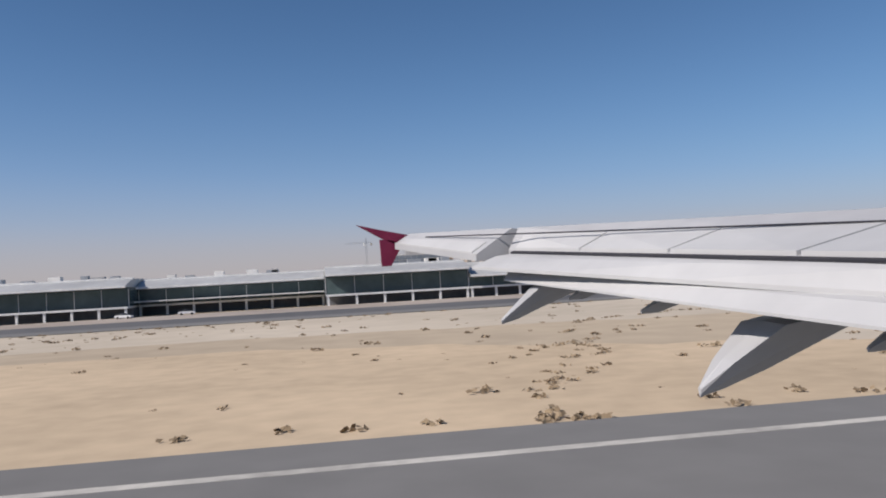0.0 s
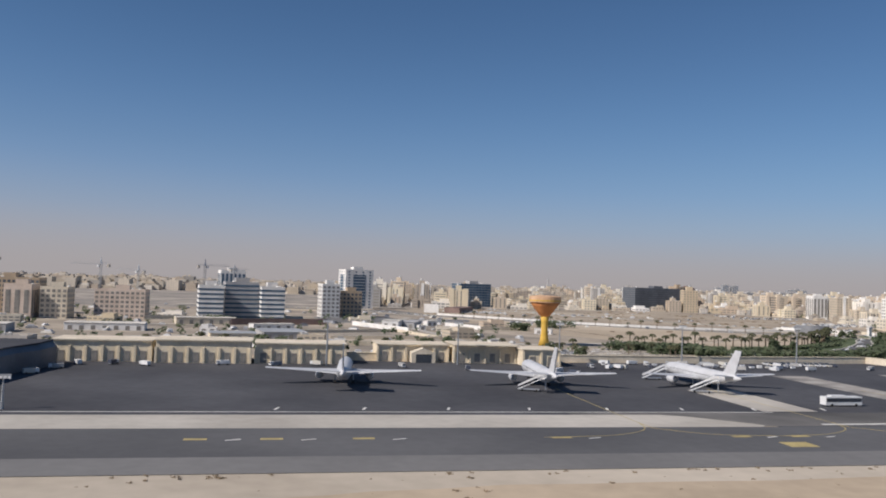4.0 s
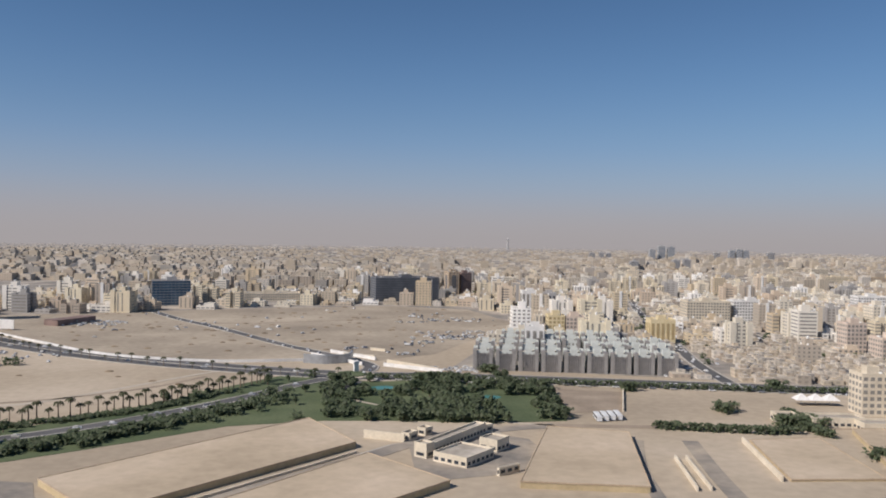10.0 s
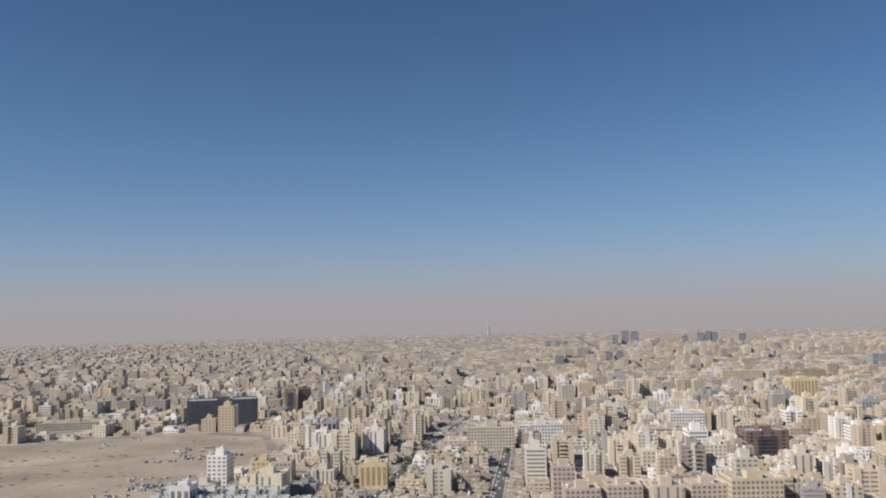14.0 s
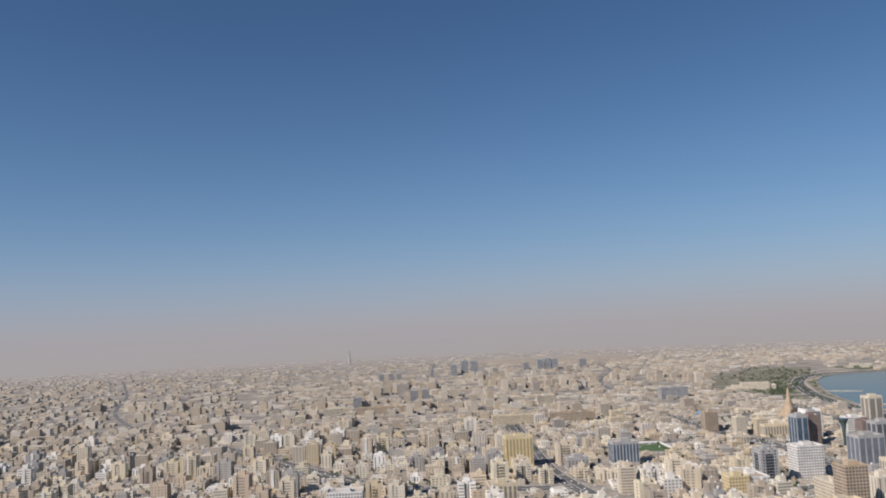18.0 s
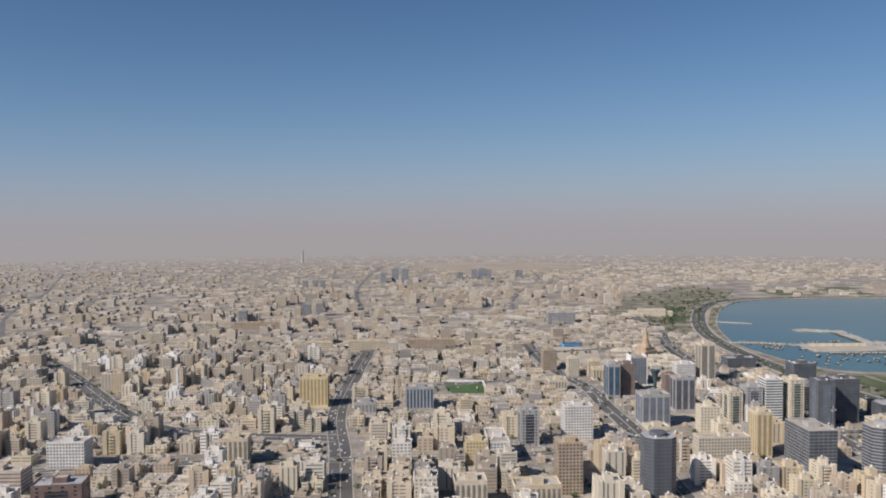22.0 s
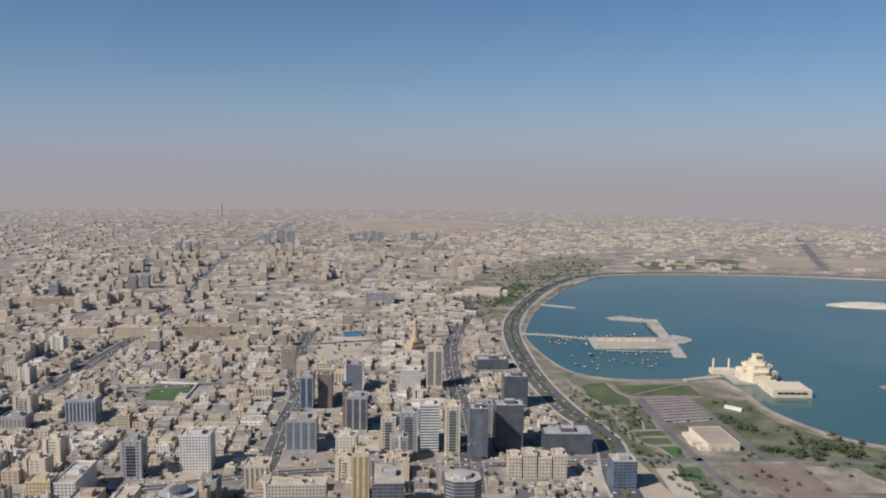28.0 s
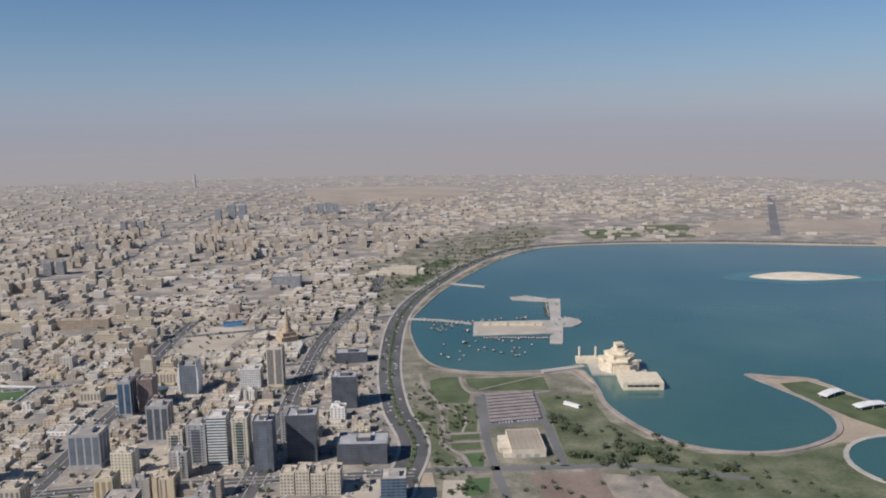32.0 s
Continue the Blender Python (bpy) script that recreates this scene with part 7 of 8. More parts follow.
airliner(161.5, 141.5, -6, "white wide-body airliner parked before the reception buildings")
airliner(195.6, 140.5, -6, "white twin-engined airliner parked on the dark apron")
airliner(226.2, 140.2, 1, "white twin-engined airliner on a concrete stand")


# ---- vehicles ----
def stairs(x, y, turn):
    """Wheeled boarding steps against a parked airliner."""
    p = root("boarding_stairs", "white wheeled boarding stairs beside a parked airliner", "stairs", x, y, 0.05, turn, "boarding stairs")
    boxpart("chassis", p, (0.2, -0.5, 0.25, 3.6, 0.5, 0.42), METAL)
    s = Shape()
    s.loft([[(0, q, 0.3), (0.3, q, 0.3), (4.1, q, 2.3), (4.7, q, 2.3), (4.7, q, 2.15), (4.0, q, 2.1)] for q in (-0.5, 0.5)])
    obj("flight", s, STEEL_WHITE, p)
    for q in (-0.5, 0.5):
        s = Shape()
        s.loft([[(0.1, q + e, 0.75), (0.1, q + e, 1.0), (4.1, q + e, 3.0), (4.7, q + e, 3.0), (4.7, q + e, 2.75), (4.1, q + e, 2.75)] for e in (-0.03, 0.03)])
        obj("side_panel", s, STEEL_WHITE, p)
        s = Shape()
        s.box(4.55, q - 0.06, 0.35, 4.68, q + 0.06, 2.15)
        obj("post", s, METAL, p)
    wheel_set(p, (0.8, 3.2), (-0.45, 0.45), 0.2, 0.14)


def wheel_set(p, xs, ys, r, w):
    s = Shape()
    s.lathe([(r, -w / 2), (r, w / 2)], 0, 10, (0, 0, 0), "y")
    me = s.mesh("wheel", [RUBBER])
    for x in xs:
        for y in ys:
            obj("wheel", me, None, p, m=pose(x, y, r))


def bus(x, y, turn, label):
    b = root("apron_bus", label, "bus", x, y, 0, turn)
    s = Shape()
    s.box(-3.3, -0.72, 0.25, 3.3, 0.72, 1.55, bottom=True)
    obj("body", s, STEEL_WHITE, b)
    boxpart("window_band", b, (-3.2, -0.75, 0.78, 3.2, 0.75, 1.35), GLASS_DARK)
    boxpart("roof_unit", b, (-2.2, -0.5, 1.55, 0.6, 0.5, 1.75), STEEL_WHITE)
    wheel_set(b, (-2.2, 2.2), (-0.65, 0.65), 0.25, 0.2)
    return b


def car_master():
    c = root("car", "parked car on the asphalt", "car")
    s = Shape()
    s.loft([[(-1.15, y, 0.16), (-1.15, y, 0.42), (-0.85, y, 0.5), (0.55, y, 0.47), (1.1, y, 0.38), (1.15, y, 0.16)] for y in (-0.44, 0.44)])
    obj("body", s, CAR_PAINT, c)
    s = Shape()
    s.loft([[(-0.8, y, 0.5), (-0.6, y * 0.85, 0.72), (0.1, y * 0.85, 0.73), (0.5, y, 0.48)] for y in (-0.4, 0.4)])
    obj("cabin", s, GLASS_DARK, c)
    wheel_set(c, (-0.7, 0.7), (-0.42, 0.42), 0.16, 0.1)
    return c


def truck_master():
    c = root("service_truck", "white airport service truck", "truck")
    boxpart("chassis", c, (-1.7, -0.5, 0.22, 1.7, 0.5, 0.36), METAL)
    boxpart("cab", c, (0.9, -0.52, 0.36, 1.75, 0.52, 1.2), STEEL_WHITE)
    boxpart("windscreen", c, (1.752, -0.45, 0.78, 1.78, 0.45, 1.12), GLASS_DARK)
    boxpart("box_body", c, (-1.7, -0.56, 0.4, 0.82, 0.56, 1.3), CAR_PAINT)
    wheel_set(c, (-1.1, 1.2), (-0.48, 0.48), 0.23, 0.16)
    return c


def dolly_master():
    c = root("baggage_dolly", "flat grey baggage trolley", "trolley")
    boxpart("deck", c, (-0.8, -0.45, 0.2, 0.8, 0.45, 0.3), METAL)
    boxpart("cargo_box", c, (-0.75, -0.42, 0.3, 0.75, 0.42, 0.8), CAR_PAINT)
    wheel_set(c, (-0.5, 0.5), (-0.4, 0.4), 0.12, 0.08)
    return c


for q in ((189.6, 133.4, -26), (220.2, 132.6, -30), (219.6, 150.2, -14)):
    stairs(*q)
bus(238.2, 117.6, 2, "long white apron bus with dark windows")
car, truck, dolly = car_master(), truck_master(), dolly_master()
car.matrix_basis, truck.matrix_basis, dolly.matrix_basis = pose(292, 126, 0, 0, 0, 100), pose(262, 170, 0, 0, 0, 20), pose(240, 173, 0, 0, 0, 5)
truck.scale, dolly.scale = (0.72,) * 3, (0.7,) * 3
for o, lab, grp in ((car, "", "cars on the apron"), (truck, "", "airport service trucks"), (dolly, "", "baggage trolleys")):
    tagged(o, lab, "", grp)
rng = random.Random(31)
for i in range(34):
    copy_thing(dolly, pose(232 + (i % 17) * 2.2 + rng.uniform(-0.3, 0.3), 172 + (i // 17) * 3 + rng.uniform(-0.3, 0.3), 0.05, 0, 0, rng.uniform(-8, 8)))
for i in range(26):
    copy_thing(truck, pose(rng.uniform(206, 292), 178 - 14 * rng.random() ** 2, 0.05, 0, 0, rng.uniform(0, 360)))
for x, y in ((150, 166), (158, 168), (175, 166), (188, 163), (206, 160), (208, 156), (112, 158), (114, 165), (110, 150), (104, 172), (120, 166), (126, 164), (140, 167)):
    copy_thing(truck, pose(x, y, 0.05, 0, 0, rng.uniform(0, 360)))
for x, y in ((305.7, 156.7), (307.2, 142.5), (314.0, 131.8), (302, 168)):
    copy_thing(car, pose(x, y, 0.05, 0, 0, rng.uniform(100, 120)))
for i in range(24):
    copy_thing(car, pose(266 + (i % 12) * 1.5, 178.5 + (i // 12) * 2.6, 0.05, 0, 0, 85))
for x, y in ((40, 115), (44, 115.5), (70, 116), (-18, 116), (-26, 115), (62, 115.2)):
    copy_thing(car, pose(x, y, 0.05, 0, 0, rng.uniform(-20, 20)))
for i in range(78):
    x = 396 + i * 3.2 + rng.uniform(-1, 1)
    y = 292 - (x - 400) * 0.26
    for off in (rng.choice((-5, -2.5)), rng.choice((2.5, 5))):
        if rng.random() < 0.8:
            copy_thing(car, pose(x + rng.uniform(-1.5, 1.5), y + off, 0.1, 0, 0, -15 + (180 if off > 0 else 0)))

# vehicles standing on the sand field
rv = random.Random(91)
for cx, cy, sx, sy, n in ((447, 398, 12, 8, 34), (428, 378, 10, 9, 16), (400, 360, 14, 5, 10), (462, 474, 24, 8, 34), (445, 500, 12, 14, 14), (430, 464, 10, 3, 8), (415, 345, 8, 6, 8)):
    for i in range(n):
        q = copy_thing(truck if rv.random() < 0.35 else car, pose(cx + rv.gauss(0, 0.5) * sx, cy + rv.gauss(0, 0.5) * sy, 0.04, 0, 0, rv.choice((70, 80, 160, 250)) + rv.uniform(-8, 8)))
        tagged(q, "", "", "vehicles parked on the sand field")

# ---- water tower ----
wt = root("water_tower", "orange funnel-shaped water tower on an ochre stem", "water tower", 226, 229.2)
s = Shape()
s.lathe([(1.7, 0), (1.15, 2.2), (0.95, 4.5), (1.0, 6.8), (1.25, 8.4)], 0, 20)
obj("stem", s, GOLD, wt, smooth=True)
s = Shape()
s.lathe([(1.25, 8.4), (2.2, 9.6), (3.6, 11.4), (4.35, 12.5)], 0, 28)
obj("funnel", s, ORANGE, wt, smooth=True)
s = Shape()
s.lathe([(4.35, 12.5), (4.6, 12.55), (4.6, 14.2), (4.4, 14.3), (2.0, 14.6)], 0, 28)
obj("tank_rim", s, surface("faded_orange_band", [(0.52, 0.30, 0.16), (0.60, 0.40, 0.26)], 0.4, 0.7), wt)
s = Shape()
s.lathe([(4.66, 12.9), (4.66, 13.25)], 0, 28)
obj("band", s, GOLD, wt)


# ---- tower cranes ----
def crane(x, y, h, jib, turn):
    c = root("tower_crane", "thin grey tower crane over a building site", "crane", x, y, 0, turn, "tower cranes")
    s = Shape()
    for dx, dy in ((-0.5, -0.5), (0.5, -0.5), (0.5, 0.5), (-0.5, 0.5)):
        s.box(dx * 0.7 - 0.05, dy * 0.7 - 0.05, 0, dx * 0.7 + 0.05, dy * 0.7 + 0.05, h)
    k = 0.0
    while k < h - 1.2:
        s.box(-0.38, -0.38, k, 0.38, 0.38, k + 0.06)
        k += 1.2
    obj("mast", s, METAL, c)
    s = Shape()
    s.box(-jib * 0.3, -0.2, h, jib, 0.2, h + 0.13)
    s.box(-jib * 0.3, -0.05, h + 0.6, jib * 0.9, 0.05, h + 0.68)
    obj("jib", s, METAL, c)
    boxpart("counterweight", c, (-jib * 0.3, -0.6, h - 1.2, -jib * 0.22, 0.6, h), CONCRETE)
    s = Shape()
    s.loft([[(-0.4, -0.4, h), (0.4, -0.4, h), (0.4, 0.4, h), (-0.4, 0.4, h)], [(-0.05, -0.05, h + 3), (0.05, -0.05, h + 3), (0.05, 0.05, h + 3), (-0.05, 0.05, h + 3)]])
    obj("apex", s, METAL, c)
    boxpart("cab", c, (0.5, -0.5, h - 1.1, 1.4, 0.5, h - 0.1), STEEL_WHITE)


for q in ((80, 348, 20, 12, 170), (90, 375, 18, 10, 160), (118, 372, 21, 11, 20), (128, 420, 20, 9, 40), (24, 400, 22, 10, 180), (1170, 428, 17, 9, 200)):
    crane(*q)

PLATFORM_SAND = surface("platform_sand", [(0.43, 0.345, 0.24), (0.49, 0.395, 0.28), (0.54, 0.44, 0.325)], 0.03, 0.95, fine=14, spread=0.15)

# ---- walled sand-topped reservoirs and small houses by the green belt ----
for pts, h, lab in (([(323.5, 178), (339.5, 156), (387, 200), (376, 226)], 1.4, "low walled platform with a sandy flat top"), ([(347, 148), (362, 134), (404, 168), (389, 190)], 1.5, "low walled platform with a sandy flat top"),
                    ([(437, 211), (456, 203), (443, 160), (418, 166)], 1.4, "low walled sandy platform beside a lane"), ([(517, 201), (539, 199), (530, 160), (500, 162)], 1.3, "low walled sandy platform"), ([(485, 196), (504, 196), (497, 162), (476, 164)], 0.5, "low sandy platform behind a cream wall")):
    s = Shape()
    pl = ccw(pts)
    s.prism(pl, 0, h, 0, 1)
    cx, cy = sum(p[0] for p in pl) / 4, sum(p[1] for p in pl) / 4
    r = obj("reservoir", s, [TAN_YELLOW, PLATFORM_SAND], None, lab, "reservoir", "sandy platforms")
    s = Shape()
    ring_ = pl + pl[:1]
    ribbon(s, ring_, 0.22, h - 0.2, h + 0.12)
    obj("rim_wall", s, TAN_WALL, r)
for x, y, w, d, h, t in ((411, 202, 26, 3, 2.3, 49), (410.5, 187.5, 11, 9, 1.9, 45), (402, 191, 3, 3.5, 3.0, 45), (419.5, 196, 5.5, 5, 2.5, 45), (400.6, 206.6, 3.5, 2.5, 1.6, 45), (405, 211, 3, 2.5, 1.6, 45), (420, 212.5, 5, 3, 1.5, 30), (418, 176, 6, 0.8, 1.3, 30), (310, 160, 5, 3, 2.0, 40), (518, 210, 14, 6, 2.4, -10), (527, 203, 12, 6, 2.2, -10), (507, 216, 6, 5, 2, -10)):
    s = Shape()
    parapet_block(s, -w / 2, -d / 2, w / 2, d / 2, h)
    facade(s, -w / 2, -d / 2, w / 2, d / 2, 0, 1, cell=1.5, h=0.45)
    obj("guard_house", s, [CREAM, GLASS_DARK, ROOF], None, "small cream flat-roofed house near the reservoirs", "house", "small houses by the reservoirs", m=pose(x, y, 0, 0, 0, t))
for i in range(4):
    bb = bus(455 + i * 2.1, 223 + i * 0.4, 80, "white coach parked on the sand")
    tagged(bb, "", "", "parked white coaches")
tent = root("tent_roof", "white peaked tent roof in a yard", "tent", 529.5, 235.5, 0, -10)
for i in range(3):
    s = Shape()
    s.loft([[(-2.2, -2.2, 1.8), (2.2, -2.2, 1.8), (2.2, 2.2, 1.8), (-2.2, 2.2, 1.8)], [(-0.1, -0.1, 3.6), (0.1, -0.1, 3.6), (0.1, 0.1, 3.6), (-0.1, 0.1, 3.6)]])
    obj("peak", s, WHITE_WALL, tent, m=pose(i * 4.4 - 4.4, 0, 0))
    s = Shape()
    s.lathe([(0.08, 0), (0.06, 3.5)], 0, 6)
    obj("pole", s, METAL, tent, m=pose(i * 4.4 - 4.4, 0, 0))

# ---- trees and palms ----
def crown_mesh(rng, r, h0, h1, n=190, leaf=0.46):
    """A crown of many small leaf clumps with an uneven outline and gaps."""
    s = Shape()
    lobes = [(rng.uniform(-0.5, 0.5) * r, rng.uniform(-0.5, 0.5) * r, h0 + (h1 - h0) * rng.uniform(0.25, 0.8), r * rng.uniform(0.4, 0.65)) for i in range(7)]
    for i in range(n):
        cx, cy, cz, lr = rng.choice(lobes)
        v = Vector((rng.gauss(0, 1), rng.gauss(0, 1), rng.gauss(0, 0.8))).normalized() * lr * rng.uniform(0.6, 1.0)
        p = Vector((cx, cy, cz)) + v
        up = (v.normalized() + Vector((rng.gauss(0, 0.5), rng.gauss(0, 0.5), 0.8 + rng.gauss(0, 0.4)))).normalized()
        a = up.cross(Vector((rng.gauss(0, 1), rng.gauss(0, 1), rng.gauss(0, 1)))).normalized()
        b = up.cross(a)
        k = leaf * rng.uniform(0.6, 1.2)
        s.face([p - a * k - b * k * 0.5, p + a * k * 0.3 - b * k, p + a * k + b * k * 0.4, p - a * k * 0.2 + b * k])
    return s.mesh("crown", [LEAF])


def trunk_mesh(rng, h, r):
    s = Shape()
    s.loft([[(r * f * math.cos(a) + dx, r * f * math.sin(a), z) for a in [2 * math.pi * i / 7 for i in range(7)]] for z, f, dx in ((0, 1.3, 0), (h * 0.5, 0.9, 0.05), (h, 0.6, 0.1))])
    for i in range(4):
        a = i * 1.57 + rng.uniform(-0.4, 0.4)
        c, t = math.cos(a), math.sin(a)
        q = r * 0.35
        s.loft([[(dx + 0.1, dy, h * 0.8) for dx, dy in ((-q, -q), (q, -q), (q, q), (-q, q))], [(c * h * 0.45 + dx * 0.4, t * h * 0.45 + dy * 0.4, h * 1.3) for dx, dy in ((-q, -q), (q, -q), (q, q), (-q, q))]])
    return s.mesh("trunk", [BARK])


rng = random.Random(77)
TREES = [(trunk_mesh(rng, 1.5, 0.16), crown_mesh(rng, rng.uniform(1.7, 2.4), 1.0, rng.uniform(3.0, 3.8))) for i in range(5)]


def palm_meshes(rng, h):
    t = Shape()
    t.loft([[(0.14 * f * math.cos(a) + dx, 0.14 * f * math.sin(a), z) for a in [2 * math.pi * i / 6 for i in range(6)]] for z, f, dx in ((0, 1.4, 0), (h * 0.3, 1.0, 0.04), (h * 0.7, 0.9, 0.06), (h, 1.0, 0.05))])
    c = Shape()
    for i in range(22):
        a = i * 2.4 + rng.uniform(-0.2, 0.2)
        up = rng.uniform(-0.3, 0.75)
        ln = rng.uniform(1.0, 1.35)
        ca_, sa_ = math.cos(a), math.sin(a)
        pts = [(0.05, h), (ln * 0.4, h + up * 0.55 + 0.15), (ln * 0.75, h + up * 0.4 - 0.05), (ln, h + up * 0.2 - 0.5)]
        for j in range(3):
            (r0, z0), (r1, z1) = pts[j], pts[j + 1]
            w0, w1 = (0.05, 0.2, 0.16, 0.02)[j], (0.05, 0.2, 0.16, 0.02)[j + 1]
            c.face([(r0 * ca_ + w0 * sa_, r0 * sa_ - w0 * ca_, z0), (r1 * ca_ + w1 * sa_, r1 * sa_ - w1 * ca_, z1), (r1 * ca_ - w1 * sa_, r1 * sa_ + w1 * ca_, z1), (r0 * ca_ - w0 * sa_, r0 * sa_ + w0 * ca_, z0)])
    return t.mesh("trunk", [BARK]), c.mesh("crown", [PALM_LEAF])


PALMS = [palm_meshes(rng, h) for h in (2.4, 2.9, 3.4)]


def tree(x, y, k, sc, turn, palm=False, group=""):
    tm, cm = (PALMS if palm else TREES)[k % (3 if palm else 5)]
    t = obj("palm_tree" if palm else "broadleaf_tree", tm, None, None, "date palm with a rough brown trunk" if palm else "dusty dark green tree with a broad crown", "palm" if palm else "tree", group, m=pose(x, y, 0, 0, 0, turn) @ Matrix.Diagonal((sc, sc, sc, 1)))
    obj("crown", cm, None, t)


def along(line, step):
    out, acc = [], 0.0
    for p, q in zip(line[:-1], line[1:]):
        d = math.hypot(q[0] - p[0], q[1] - p[1])
        while acc < d:
            out.append((p[0] + (q[0] - p[0]) * acc / d, p[1] + (q[1] - p[1]) * acc / d))
            acc += step
        acc -= d
    return out


for i, (x, y) in enumerate(along([(246, 226), (262, 226), (287, 226), (299, 232), (322, 244), (335, 254), (350, 273), (364, 290)], 2.4)):
    tree(x + rng.uniform(-0.6, 0.6), y + rng.uniform(-0.6, 0.6), i, rng.uniform(1.05, 1.35), rng.uniform(0, 360), True, "palms along the belt road")
for i, (x, y) in enumerate(along([(240, 395), (262, 366), (300, 334), (345, 309), (386, 290)], 7.0)):
    tree(x + rng.uniform(-1, 1), y + rng.uniform(-1, 1), i, rng.uniform(0.8, 1.1), rng.uniform(0, 360), True, "palms along the main road")
for i in range(46):
    x, y = rng.uniform(112, 250), rng.uniform(184, 206)
    if all((x - a) ** 2 + (y - b) ** 2 > 16 for a, b in ((218, 232),)):
        tree(x, y, i, rng.uniform(0.7, 1.1), rng.uniform(0, 360), i % 3 != 0, "garden trees behind the reception buildings")
n = 0
while n < 225:
    x, y = rng.uniform(212, 456), rng.uniform(189, 306)
    if inside((x, y), BELT) and (x - 399) ** 2 + (y - 273) ** 2 > 75 and (x - 430) ** 2 + (y - 255) ** 2 > 75 and noise.noise((x * 0.07, y * 0.07, 4.0)) > -0.22 and (x > 380 or rng.random() < 0.05) and min((p[0] - x) ** 2 + (p[1] - y) ** 2 for p in BELT_ROAD) > 16:
        tree(x, y, n, rng.uniform(0.6, 1.05), rng.uniform(0, 360), False, "trees of the green belt")
        n += 1
stuff = Shape()


def bush(s, rng, x, y, r, h, n, leaf):
    for i in range(n):
        p = Vector((x + rng.gauss(0, 0.45) * r, y + rng.gauss(0, 0.45) * r, h * rng.random() ** 0.7))
        up = Vector((rng.gauss(0, 0.6), rng.gauss(0, 0.6) - 0.2, 0.9)).normalized()
        a = up.cross(Vector((rng.gauss(0, 1), rng.gauss(0, 1), rng.gauss(0, 1)))).normalized() * leaf
        b = up.cross(a.normalized()) * leaf
        s.face([p - a - b, p + a - b * 0.5, p + a + b, p - a * 0.4 + b])


n = 0
while n < 95:
    x, y = rng.uniform(212, 456), rng.uniform(189, 306)
    if inside((x, y), BELT) and (x - 399) ** 2 + (y - 273) ** 2 > 75 and (x - 430) ** 2 + (y - 255) ** 2 > 75 and noise.noise((x * 0.07, y * 0.07, 4.0)) > -0.22 and (x > 375 or rng.random() < 0.08) and min((p[0] - x) ** 2 + (p[1] - y) ** 2 for p in BELT_ROAD) > 12:
        bush(stuff, rng, x, y, 2.2, 2.6, 60, 0.45)
        n += 1
for x, y, r in ((263, 326, 7), (258, 322, 5), (240, 300, 4), (495, 228, 4), (505, 212, 4), (480, 262, 3), (441, 300, 3), (532, 262, 4), (508, 176, 5), (511, 210, 5), (566, 262, 4), (600, 236, 4), (130, 305, 8)):
    for k in range(7):
        bush(stuff, rng, x + rng.gauss(0, r * 0.4), y + rng.gauss(0, r * 0.3), 2.0, 2.8, 60, 0.4)
# clipped hedges and undergrowth in bands along the belt road
for line, w, st in (([(263, 197), (275, 197), (296, 198), (314, 206), (330, 218), (346, 232), (366, 254)], 4.5, 0.55), ([(380, 236), (402, 231), (424, 225)], 5.0, 0.8)):
    for p in along(line, st):
        bush(stuff, rng, p[0] + rng.gauss(0, 0.5) * w, p[1] + rng.gauss(0, 0.5) * w, 1.6, 2.1, 34, 0.38)
for p in along([(250, 222), (264, 223), (287, 222), (300, 227), (322, 239), (336, 250), (352, 270)], 0.7):
    bush(stuff, rng, p[0] + rng.gauss(0, 1.6), p[1] + rng.gauss(0, 0.9), 1.2, 1.1, 26, 0.32)
for p in along([(238, 208), (250, 209), (262, 206)], 0.8) + along([(246, 196), (262, 195)], 0.7):
    bush(stuff, rng, p[0] + rng.gauss(0, 1.5), p[1] + rng.gauss(0, 2.0), 1.8, 3.0, 44, 0.42)
for p in along([(467, 211), (477, 208), (483, 206), (493, 203), (503, 202)], 0.8) + along([(396, 289), (430, 283), (480, 268), (520, 257), (560, 250)], 1.5) + along([(508, 197), (507, 205), (511, 214), (513, 224)], 0.45):
    bush(stuff, rng, p[0] + rng.gauss(0, 0.5), p[1] + rng.gauss(0, 0.5), 1.3, 2.0, 30, 0.36)
rg = random.Random(83)
for k in range(1500):
    x, y = rg.uniform(430, 1290), rg.uniform(290, 900)
    if inside((x, y), TOWN_AREA) and not inside((x, y), FIELD):
        bush(stuff, rg, x, y, 1.5, 2.2, 22, 0.5)
for k in range(520):
    x = rg.uniform(1240, 1600)
    y = 860 + (x - 1250) * 1.15 + rg.gauss(0, 45)
    if not inside((x, y), BAY) and min((p[0] - x) ** 2 + (p[1] - y) ** 2 for p in CORNICHE[::3]) > 260:
        bush(stuff, rg, x, y, 2.0, 1.9, 14, 0.55)
for k in range(110):
    x, y = rg.uniform(1284, 1510), rg.uniform(335, 530)
    if not inside((x, y), BAY) and (x - 1342) ** 2 + (y - 480) ** 2 > 3000 and (x - 1331) ** 2 + (y - 449) ** 2 > 800:
        bush(stuff, rg, x, y, 1.6, 1.8, 24, 0.42)
for k in range(230):
    x, y = rg.uniform(1310, 1690), rg.uniform(900, 1385)
    if inside((x, y), [(1319, 960), (1438, 1245), (1616, 1380), (1682, 1315), (1552, 1150), (1465, 1085), (1372, 925), (1330, 905)]) and noise.noise((x * 0.02, y * 0.02, 2.0)) > -0.12 and (x - 1352) ** 2 + (y - 1003) ** 2 > 900:
        bush(stuff, rg, x, y, 3.0, 3.0, 22, 0.75)
